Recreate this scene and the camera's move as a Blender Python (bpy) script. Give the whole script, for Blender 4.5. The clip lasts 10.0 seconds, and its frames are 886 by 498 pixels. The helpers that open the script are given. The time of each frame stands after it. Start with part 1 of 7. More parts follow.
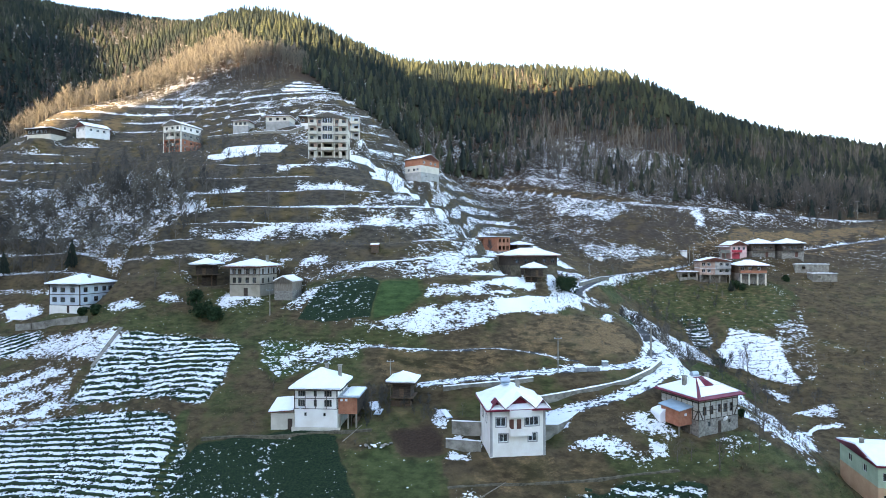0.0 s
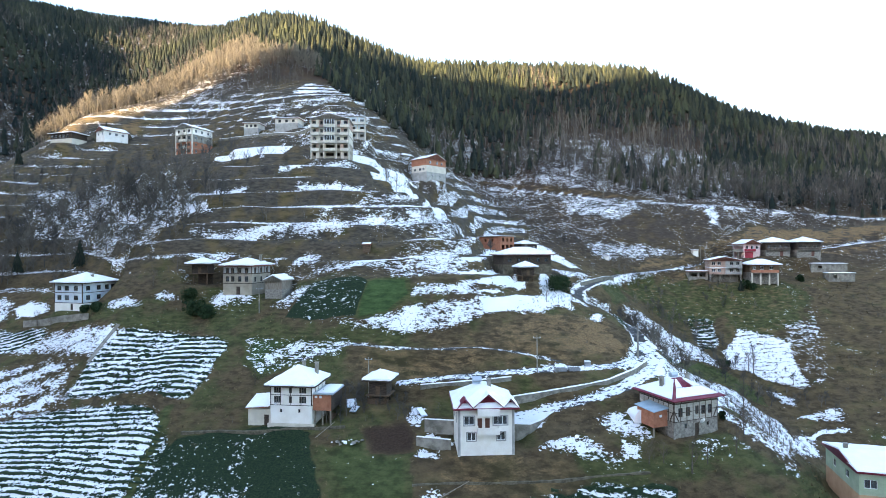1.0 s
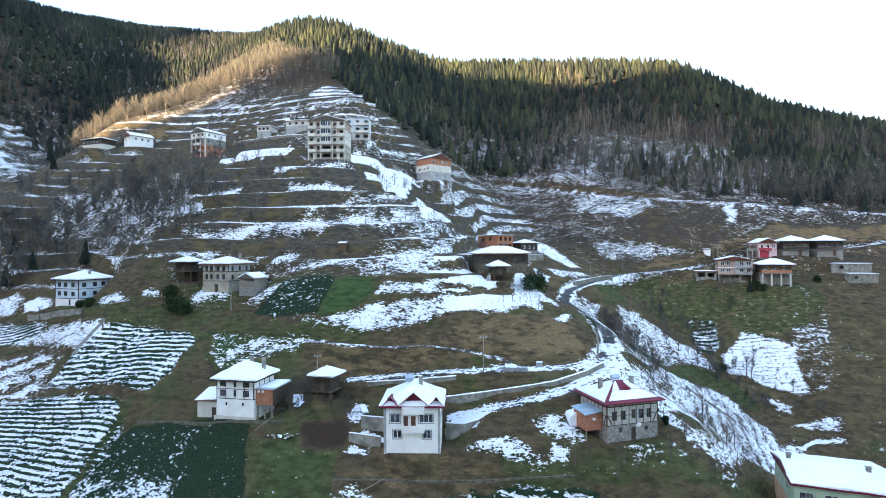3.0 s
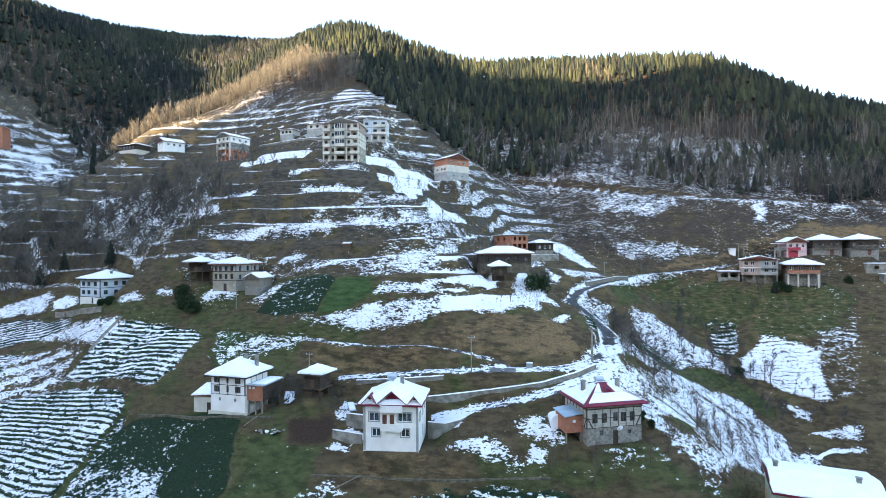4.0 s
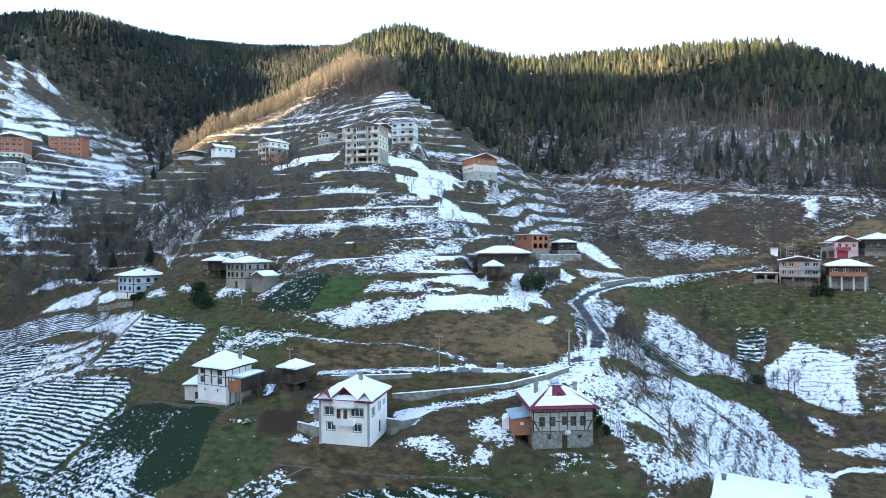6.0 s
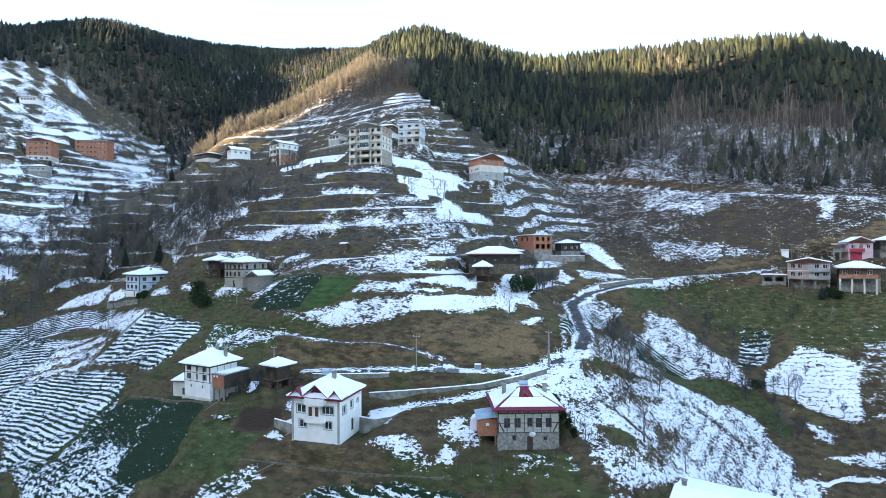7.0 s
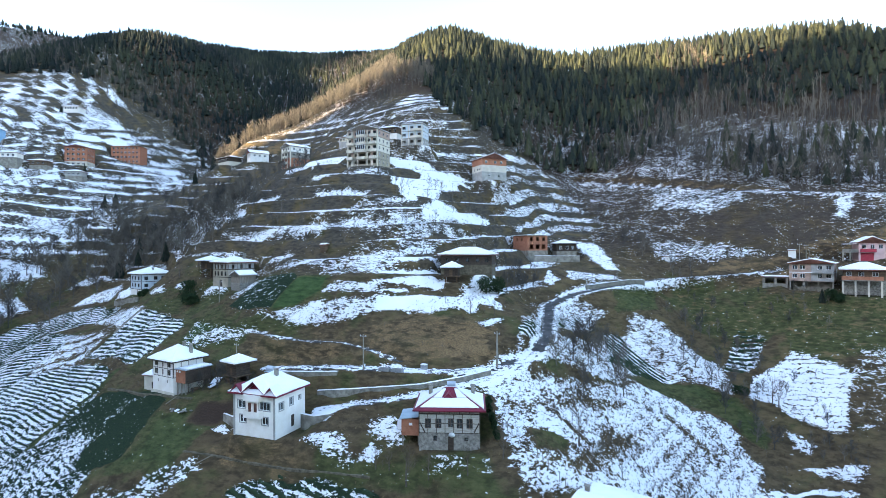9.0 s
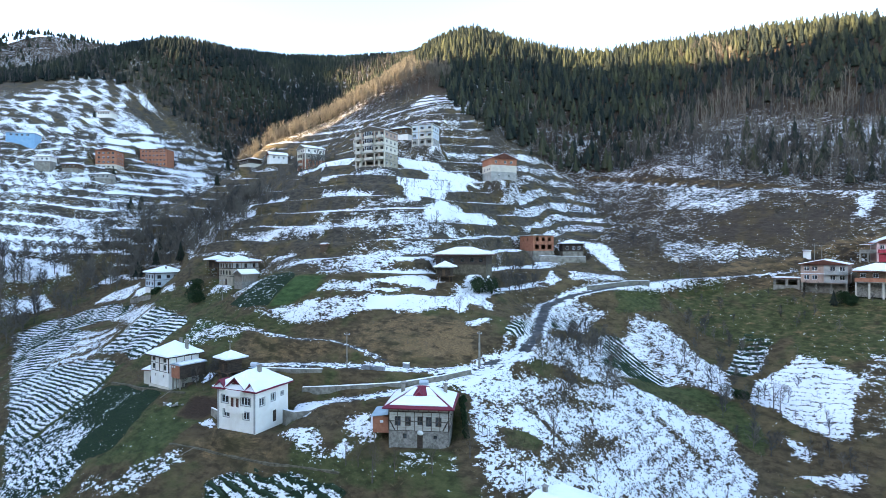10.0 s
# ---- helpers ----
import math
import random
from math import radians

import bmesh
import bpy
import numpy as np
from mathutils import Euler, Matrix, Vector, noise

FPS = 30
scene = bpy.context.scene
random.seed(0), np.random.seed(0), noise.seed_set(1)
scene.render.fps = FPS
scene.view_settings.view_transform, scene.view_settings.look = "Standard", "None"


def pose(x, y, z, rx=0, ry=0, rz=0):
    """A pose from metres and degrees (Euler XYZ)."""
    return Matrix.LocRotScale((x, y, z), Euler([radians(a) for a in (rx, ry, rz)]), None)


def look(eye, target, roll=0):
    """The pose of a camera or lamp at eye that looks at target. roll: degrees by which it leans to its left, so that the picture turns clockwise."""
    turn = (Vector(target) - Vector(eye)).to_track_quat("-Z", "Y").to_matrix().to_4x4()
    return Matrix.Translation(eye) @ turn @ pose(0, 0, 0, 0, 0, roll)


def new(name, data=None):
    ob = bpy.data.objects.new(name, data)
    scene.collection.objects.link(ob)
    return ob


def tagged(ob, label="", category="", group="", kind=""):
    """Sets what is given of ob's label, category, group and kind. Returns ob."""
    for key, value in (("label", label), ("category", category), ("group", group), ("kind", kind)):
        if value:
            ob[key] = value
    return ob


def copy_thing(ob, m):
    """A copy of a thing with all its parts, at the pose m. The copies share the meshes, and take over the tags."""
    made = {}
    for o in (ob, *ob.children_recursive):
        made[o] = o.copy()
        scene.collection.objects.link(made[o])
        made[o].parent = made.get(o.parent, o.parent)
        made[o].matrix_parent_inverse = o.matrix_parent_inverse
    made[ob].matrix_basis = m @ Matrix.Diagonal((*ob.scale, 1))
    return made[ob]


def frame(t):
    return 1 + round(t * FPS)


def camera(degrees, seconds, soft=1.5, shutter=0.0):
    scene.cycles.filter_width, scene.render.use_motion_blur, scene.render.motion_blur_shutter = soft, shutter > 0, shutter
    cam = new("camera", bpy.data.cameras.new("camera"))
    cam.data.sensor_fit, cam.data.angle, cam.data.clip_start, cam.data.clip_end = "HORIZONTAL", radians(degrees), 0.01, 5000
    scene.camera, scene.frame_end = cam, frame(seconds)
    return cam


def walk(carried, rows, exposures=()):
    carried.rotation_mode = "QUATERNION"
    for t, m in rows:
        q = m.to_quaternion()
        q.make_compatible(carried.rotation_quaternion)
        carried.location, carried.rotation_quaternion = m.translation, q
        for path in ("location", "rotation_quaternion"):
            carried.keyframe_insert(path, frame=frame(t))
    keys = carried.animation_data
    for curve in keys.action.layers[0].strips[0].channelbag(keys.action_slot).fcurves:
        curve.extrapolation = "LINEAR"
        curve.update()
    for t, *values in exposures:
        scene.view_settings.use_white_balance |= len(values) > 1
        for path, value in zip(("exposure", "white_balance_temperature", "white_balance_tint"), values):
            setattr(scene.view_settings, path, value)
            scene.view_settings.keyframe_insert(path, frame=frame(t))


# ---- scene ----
cam = camera(79.2, 10.0, soft=0.7)
# seconds, stops, kelvin, tint
EXPOSURES = [(0.0, 2.87, 6800, 13), (10.0, 2.72, 6450, 13)]
PATH = [
    (0, (2.291, -0.585, 48.7), (2.267, 1.415, 48.705), -0.2),
    (0.5, (6.906, -0.546, 48.52), (6.831, 1.452, 48.526), -0.2),
    (1, (11.626, -0.496, 48.462), (11.501, 1.5, 48.467), -0.3),
    (1.5, (16.467, -0.285, 48.432), (16.297, 1.708, 48.437), -0.3),
    (2, (21.276, 0.08, 48.351), (21.064, 2.068, 48.356), -0.4),
    (2.5, (26.084, 0.575, 48.303), (25.831, 2.559, 48.306), -0.4),
    (3.8, (38.181, 2.222, 48.239), (37.775, 4.18, 48.244), -0.3),
    (4, (40.249, 2.565, 48.184), (39.807, 4.516, 48.189), -0.4),
    (4.5, (45.023, 3.489, 48.233), (44.502, 5.42, 48.239), -0.4),
    (5, (49.783, 4.448, 48.288), (49.201, 6.362, 48.293), -0.4),
    (5.5, (54.492, 5.608, 48.257), (53.853, 7.503, 48.261), -0.4),
    (7, (68.004, 10.039, 48.165), (67.218, 11.878, 48.171), -0.2),
    (7.5, (72.393, 11.756, 48.227), (71.571, 13.579, 48.234), -0.2),
    (8, (76.769, 13.501, 48.318), (75.918, 15.311, 48.324), -0.2),
    (8.5, (81.076, 15.422, 48.382), (80.19, 17.214, 48.388), -0.2),
    (9, (85.426, 17.38, 48.38), (84.491, 19.149, 48.385), -0.2),
    (9.5, (89.755, 19.421, 48.421), (88.772, 21.162, 48.425), -0.2),
    (10, (93.954, 21.471, 48.201), (92.92, 23.183, 48.208), -0.1),
]
walk(cam, [(t, look(eye, target, roll)) for t, eye, target, roll in PATH], EXPOSURES)

# ---- daylight: a low winter sun from the side, hills and an added range in its way ----
SUN_EL, SUN_AZ = radians(12.0), radians(-140.0)  # azimuth from +y, clockwise
world = bpy.data.worlds.new("sky")
scene.world = world
world.use_nodes = True
_t = world.node_tree
_bg = _t.nodes["Background"]
_sky = _t.nodes.new("ShaderNodeTexSky")
_sky.sky_type = "NISHITA"
_sky.sun_disc = False
_sky.sun_elevation, _sky.sun_rotation = SUN_EL, SUN_AZ
_sky.altitude, _sky.air_density, _sky.dust_density, _sky.ozone_density = 900, 1.0, 1.5, 1.1
_t.links.new(_sky.outputs[0], _bg.inputs[0])
_bg.inputs[1].default_value = 0.15
sun = new("sun", bpy.data.lights.new("sun", "SUN"))
sun.data.energy, sun.data.angle, sun.data.color = 5.0, radians(0.55), (1.0, 0.78, 0.48)
_d = Vector((math.sin(SUN_AZ) * math.cos(SUN_EL), math.cos(SUN_AZ) * math.cos(SUN_EL), math.sin(SUN_EL)))
sun.matrix_world = look(_d * 1500, (0, 0, 0))

# ---- materials ----
class Nodes:
    """A small helper that wires up one material."""

    def __init__(self, name, rough=0.8, metal=0.0, spec=0.3):
        self.mat = bpy.data.materials.new(name)
        self.mat.use_nodes = True
        self.t = self.mat.node_tree
        self.b = self.t.nodes["Principled BSDF"]
        self.b.inputs["Roughness"].default_value = rough
        self.b.inputs["Metallic"].default_value = metal
        self.b.inputs["Specular IOR Level"].default_value = spec
        self.co = self.t.nodes.new("ShaderNodeTexCoord").outputs["Object"]

    def put(self, socket, value):
        if isinstance(value, bpy.types.NodeSocket):
            self.t.links.new(value, socket)
        elif isinstance(value, (tuple, list)) and len(value) == 3 and socket.type == "RGBA":
            socket.default_value = (*value, 1)
        else:
            socket.default_value = value

    def noise(self, scale, detail=4.0, rough=0.55, co=None, stretch=None, dist=0.0):
        n = self.t.nodes.new("ShaderNodeTexNoise")
        n.inputs["Scale"].default_value, n.inputs["Detail"].default_value = scale, detail
        n.inputs["Roughness"].default_value, n.inputs["Distortion"].default_value = rough, dist
        co = co or self.co
        if stretch:
            m = self.t.nodes.new("ShaderNodeMapping")
            m.inputs["Scale"].default_value = stretch
            self.put(m.inputs["Vector"], co)
            co = m.outputs[0]
        self.put(n.inputs["Vector"], co)
        return n.outputs["Fac"]

    def math(self, op, a, b=0.0, clamp=False):
        n = self.t.nodes.new("ShaderNodeMath")
        n.operation, n.use_clamp = op, clamp
        self.put(n.inputs[0], a), self.put(n.inputs[1], b)
        return n.outputs[0]

    def ramp(self, v, lo, hi, a=0.0, b=1.0):
        n = self.t.nodes.new("ShaderNodeMapRange")
        n.interpolation_type = "SMOOTHSTEP"
        self.put(n.inputs[0], v)
        for k, x in zip((1, 2, 3, 4), (lo, hi, a, b)):
            self.put(n.inputs[k], x)
        return n.outputs[0]

    def mix(self, f, a, b, mode="MIX"):
        n = self.t.nodes.new("ShaderNodeMix")
        n.data_type, n.blend_type = "RGBA", mode
        self.put(n.inputs[0], f), self.put(n.inputs[6], a), self.put(n.inputs[7], b)
        return n.outputs[2]

    def attr(self, name):
        n = self.t.nodes.new("ShaderNodeAttribute")
        n.attribute_name = name
        return n.outputs["Fac"]

    def random(self):
        return self.t.nodes.new("ShaderNodeObjectInfo").outputs["Random"]

    def bump(self, h, strength=0.4, dist=0.05):
        n = self.t.nodes.new("ShaderNodeBump")
        n.inputs["Strength"].default_value, n.inputs["Distance"].default_value = strength, dist
        self.put(n.inputs["Height"], h)
        self.put(self.b.inputs["Normal"], n.outputs[0])

    def done(self, colour, rough=None):
        self.put(self.b.inputs["Base Color"], colour)
        if rough is not None:
            self.put(self.b.inputs["Roughness"], rough)
        return self.mat


def plain(name, a, b, scale=1.5, rough=0.8, metal=0.0, fine=25.0, bump=0.25, spec=0.3, stretch=None):
    """Two colours mingled at two scales, with a fine relief."""
    n = Nodes(name, rough, metal, spec)
    big, small = n.noise(scale, 5, stretch=stretch), n.noise(fine, 3, stretch=stretch)
    f = n.ramp(n.math("ADD", n.math("MULTIPLY", big, 0.7), n.math("MULTIPLY", small, 0.3)), 0.32, 0.68)
    n.bump(small, bump, 0.03)
    return n.done(n.mix(f, a, b))


def make_ground():
    n = Nodes("hillside", 0.95, spec=0.15)
    snow, green, tea, soil = n.attr("snow"), n.attr("green"), n.attr("tea"), n.attr("soil")
    road, clay, row, rowc = n.attr("road"), n.attr("clay"), n.attr("row"), n.attr("rowc")
    n1, n2, n3 = n.noise(0.13, 6, 0.6), n.noise(0.9, 6, 0.65, stretch=(0.55, 0.55, 1.7)), n.noise(5.0, 5, 0.7, stretch=(0.6, 0.6, 1.3))
    n5 = n.noise(0.38, 5, 0.6, stretch=(0.6, 0.6, 1.8))
    n4 = n.noise(2.3, 5, 0.65, stretch=(0.6, 0.6, 1.6))
    place = n.t.nodes.new("ShaderNodeSeparateXYZ")
    n.put(place.inputs[0], n.co)
    # higher ground greyed in the base colour to stand in for distance haze
    haze_mix = n.ramp(place.outputs[2], 34.0, 58.0)
    brown = n.mix(haze_mix, n.mix(n.ramp(n2, 0.3, 0.7), (0.046, 0.032, 0.017), (0.125, 0.088, 0.046)), n.mix(n.ramp(n2, 0.3, 0.7), (0.040, 0.035, 0.028), (0.115, 0.098, 0.074)))
    brown = n.mix(n.ramp(n1, 0.42, 0.66), brown, n.mix(n.ramp(n5, 0.35, 0.6), (0.048, 0.040, 0.018), (0.150, 0.108, 0.050)))
    grass = n.mix(n.ramp(n2, 0.3, 0.7), (0.034, 0.039, 0.014), (0.098, 0.098, 0.036))
    grass = n.mix(n.ramp(green, 0.8, 1.2), grass, n.mix(n.ramp(n2, 0.3, 0.7), (0.026, 0.050, 0.016), (0.070, 0.110, 0.034)))
    g = n.ramp(n.math("ADD", green, n.math("MULTIPLY", n.math("SUBTRACT", n1, 0.5), 1.1)), 0.38, 0.62)
    c = n.mix(g, brown, grass)
    leaf = n.mix(n.ramp(n3, 0.35, 0.65), (0.008, 0.017, 0.010), (0.030, 0.050, 0.021))
    c = n.mix(n.ramp(n.math("ADD", tea, n.math("MULTIPLY", n.math("SUBTRACT", n2, 0.5), 0.5)), 0.4, 0.6), c, leaf)
    c = n.mix(soil, c, n.mix(n.ramp(n3, 0.3, 0.7), (0.032, 0.019, 0.012), (0.068, 0.042, 0.027)))
    c = n.mix(n.ramp(n.math("ADD", clay, n.math("ADD", n.math("MULTIPLY", n.math("SUBTRACT", n2, 0.5), 1.5), n.math("MULTIPLY", n.math("SUBTRACT", n5, 0.5), 1.6))), 0.34, 0.86), c, n.mix(n.ramp(n3, 0.3, 0.7), (0.115, 0.074, 0.036), (0.27, 0.175, 0.085)))
    c = n.mix(n.ramp(road, 0.42, 0.58), c, n.mix(n.ramp(n2, 0.35, 0.65), (0.055, 0.055, 0.055), (0.11, 0.105, 0.10)))
    wave = n.math("SINE", n.math("MULTIPLY", n.math("ADD", rowc, n.math("ADD", n.math("MULTIPLY", n.math("SUBTRACT", n2, 0.5), 1.2), n.math("MULTIPLY", n.math("SUBTRACT", n5, 0.5), 1.5))), 6.2832))
    mott = n.math("ADD", n.math("MULTIPLY", n.math("SUBTRACT", n2, 0.5), 2.3), n.math("MULTIPLY", n.math("SUBTRACT", n3, 0.5), 1.3))
    mott = n.math("ADD", mott, n.math("MULTIPLY", n.math("SUBTRACT", n4, 0.5), 2.9))
    mott = n.math("ADD", mott, n.math("MULTIPLY", n.math("SUBTRACT", n1, 0.5), 1.6))
    mott = n.math("MULTIPLY", mott, n.ramp(snow, 0.05, 0.32, 0.6, 1.1))
    mott = n.math("MULTIPLY", mott, n.ramp(row, 0.0, 1.0, 1.0, 0.86))
    mott = n.math("MULTIPLY", mott, n.ramp(snow, 0.56, 0.8, 1.0, 0.6))
    dots = n.noise(1.25, 3, 0.6, stretch=(0.8, 0.8, 1.5))
    dots = n.math("MULTIPLY", n.ramp(dots, 0.60, 0.74), n.ramp(n5, 0.44, 0.6))
    mott = n.math("ADD", mott, n.math("MULTIPLY", dots, n.ramp(snow, 0.04, 0.2, 0.25, 1.1)))
    s = n.math("ADD", n.math("MULTIPLY", snow, 1.5), n.math("SUBTRACT", mott, 0.27))
    s = n.math("ADD", s, n.math("MULTIPLY", n.math("MULTIPLY", wave, row), 0.60))
    s = n.math("ADD", s, n.math("MULTIPLY", n.math("MULTIPLY", n.math("SUBTRACT", n4, 0.5), row), 1.6))
    mask = n.ramp(s, 0.48, 0.55)
    white = n.mix(n.ramp(n1, 0.3, 0.7), (0.87, 0.87, 0.88), (0.94, 0.93, 0.93))
    n.bump(n.math("ADD", n.math("MULTIPLY", n3, 0.5), n.math("ADD", n2, n.math("MULTIPLY", mask, 0.35))), 0.8, 0.5)
    return n.done(n.mix(mask, c, white), n.ramp(mask, 0, 1, 0.95, 0.6))


MAT = {
    "ground": make_ground(),
    "snow": plain("snow", (0.87, 0.87, 0.88), (0.94, 0.93, 0.93), 0.6, 0.6, fine=6, bump=0.4),
    "white_wall": plain("white render", (0.76, 0.71, 0.63), (0.88, 0.85, 0.79), 0.5, 0.85, fine=18),
    "cream_wall": plain("cream render", (0.52, 0.47, 0.38), (0.66, 0.61, 0.51), 0.5, 0.85, fine=18),
    "grey_wall": plain("grey render", (0.27, 0.26, 0.24), (0.42, 0.41, 0.38), 0.6, 0.9, fine=14),
    "concrete": plain("weathered concrete", (0.14, 0.125, 0.10), (0.34, 0.31, 0.26), 0.8, 0.9, fine=12),
    "stone": plain("rubble stone", (0.13, 0.12, 0.10), (0.34, 0.31, 0.27), 2.4, 0.95, fine=9, bump=0.8),
    "blue_wall": plain("pale blue render", (0.46, 0.52, 0.56), (0.62, 0.66, 0.68), 0.6, 0.85),
    "mint_wall": plain("pale green render", (0.30, 0.38, 0.26), (0.42, 0.49, 0.35), 0.5, 0.85, fine=16),
    "orange_wall": plain("faded orange render", (0.45, 0.27, 0.15), (0.56, 0.36, 0.22), 0.5, 0.85, fine=16),
    "strong_blue": plain("blue render", (0.20, 0.38, 0.55), (0.28, 0.45, 0.62), 0.6, 0.85),
    "pink_wall": plain("pink render", (0.62, 0.41, 0.39), (0.73, 0.53, 0.50), 0.6, 0.85),
    "red_paint": plain("red paint", (0.35, 0.03, 0.05), (0.45, 0.05, 0.07), 1.0, 0.5),
    "brick": plain("hollow clay brick", (0.30, 0.115, 0.065), (0.44, 0.19, 0.11), 1.2, 0.9, fine=5, bump=0.6),
    "dusty_brick": plain("pale dusty brick", (0.34, 0.22, 0.17), (0.47, 0.34, 0.27), 1.2, 0.9, fine=6, bump=0.5),
    "dark_wood": plain("smoke-dark timber", (0.030, 0.022, 0.017), (0.085, 0.062, 0.045), 1.5, 0.85, fine=20, stretch=(1, 1, 5)),
    "grey_wood": plain("silvered boards", (0.16, 0.13, 0.10), (0.30, 0.26, 0.21), 1.2, 0.9, fine=20, stretch=(3, 3, 0.6)),
    "warm_wood": plain("brown timber", (0.065, 0.042, 0.027), (0.16, 0.105, 0.066), 1.2, 0.85, fine=20, stretch=(1, 1, 4)),
    "maroon": plain("maroon sheet metal", (0.13, 0.012, 0.025), (0.20, 0.02, 0.04), 0.8, 0.45, fine=10),
    "tile": plain("dull red roof tile", (0.16, 0.06, 0.04), (0.26, 0.11, 0.075), 0.9, 0.85, fine=9, bump=0.6),
    "zinc": plain("galvanised sheet", (0.42, 0.48, 0.54), (0.55, 0.60, 0.65), 0.6, 0.4, 0.6, fine=10),
    "blue_sheet": plain("bluish roofing sheet", (0.30, 0.40, 0.46), (0.42, 0.52, 0.57), 0.7, 0.45, 0.3),
    "door": plain("brown door", (0.09, 0.035, 0.025), (0.14, 0.06, 0.04), 2, 0.5),
    "metal": plain("grey metal", (0.25, 0.26, 0.27), (0.38, 0.39, 0.40), 2, 0.5, 0.7),
    "frame_white": plain("white frame", (0.70, 0.70, 0.69), (0.80, 0.80, 0.79), 3, 0.5),
    "bark": plain("grey bark", (0.060, 0.048, 0.038), (0.16, 0.135, 0.11), 2.0, 0.95, fine=12, bump=0.6),
    "twig": plain("bare twigs", (0.075, 0.058, 0.045), (0.155, 0.12, 0.092), 0.3, 0.95, fine=3),
    "mossy_stone": plain("mossy field stone", (0.055, 0.048, 0.032), (0.17, 0.145, 0.10), 1.3, 0.95, fine=5, bump=0.9),
    "cut_stone": plain("retaining wall stone", (0.11, 0.10, 0.08), (0.27, 0.25, 0.20), 1.1, 0.95, fine=6, bump=0.8),
}


def make_glass():
    n = Nodes("window glass", 0.06, spec=0.5)
    n.b.inputs["Transmission Weight"].default_value = 0.55
    n.b.inputs["IOR"].default_value = 1.45
    return n.done((0.16, 0.18, 0.20))


def make_leaf(name, a, b):
    n = Nodes(name, 0.9, spec=0.15)
    f = n.math("ADD", n.math("MULTIPLY", n.attr("tint"), 0.75), n.math("MULTIPLY", n.noise(0.8, 3), 0.25))
    return n.done(n.mix(f, a, b))


def make_hedge():
    n = Nodes("tea bushes", 0.8, spec=0.2)
    a, b, c = n.noise(9.0, 4, 0.7), n.noise(1.1, 5, 0.6), n.noise(0.25, 3)
    leaf = n.mix(n.ramp(a, 0.35, 0.65), (0.012, 0.026, 0.014), (0.035, 0.06, 0.024))
    up = n.t.nodes.new("ShaderNodeSeparateXYZ")
    n.put(up.inputs[0], n.t.nodes.new("ShaderNodeNewGeometry").outputs["Normal"])
    s = n.math("ADD", n.math("MULTIPLY", n.math("SUBTRACT", b, 0.5), 2.2), n.math("MULTIPLY", n.math("SUBTRACT", c, 0.5), 1.5))
    s = n.math("ADD", s, n.math("MULTIPLY", up.outputs[2], 0.45))
    m = n.ramp(s, 0.60, 0.68)
    n.bump(a, 0.8, 0.1)
    return n.done(n.mix(m, leaf, (0.84, 0.86, 0.88)))


MAT["tan_wall"] = plain("tan plaster", (0.27, 0.23, 0.17), (0.41, 0.36, 0.28), 0.6, 0.9, fine=14)
MAT["hedge"] = make_hedge()
MAT["glass"] = make_glass()
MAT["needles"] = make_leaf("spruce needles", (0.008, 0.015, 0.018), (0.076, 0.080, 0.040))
MAT["bush_leaf"] = make_leaf("dark evergreen leaves", (0.010, 0.024, 0.012), (0.040, 0.065, 0.026))
MAT["far_twigs"] = make_leaf("leafless crowns", (0.036, 0.036, 0.039), (0.205, 0.176, 0.134))
MAT["weathered"] = plain("grey weathered boards", (0.30, 0.27, 0.22), (0.52, 0.49, 0.43), 1.0, 0.9, fine=14, stretch=(1, 1, 6))
MAT["tussock"] = make_leaf("withered grass", (0.035, 0.028, 0.016), (0.23, 0.17, 0.088))

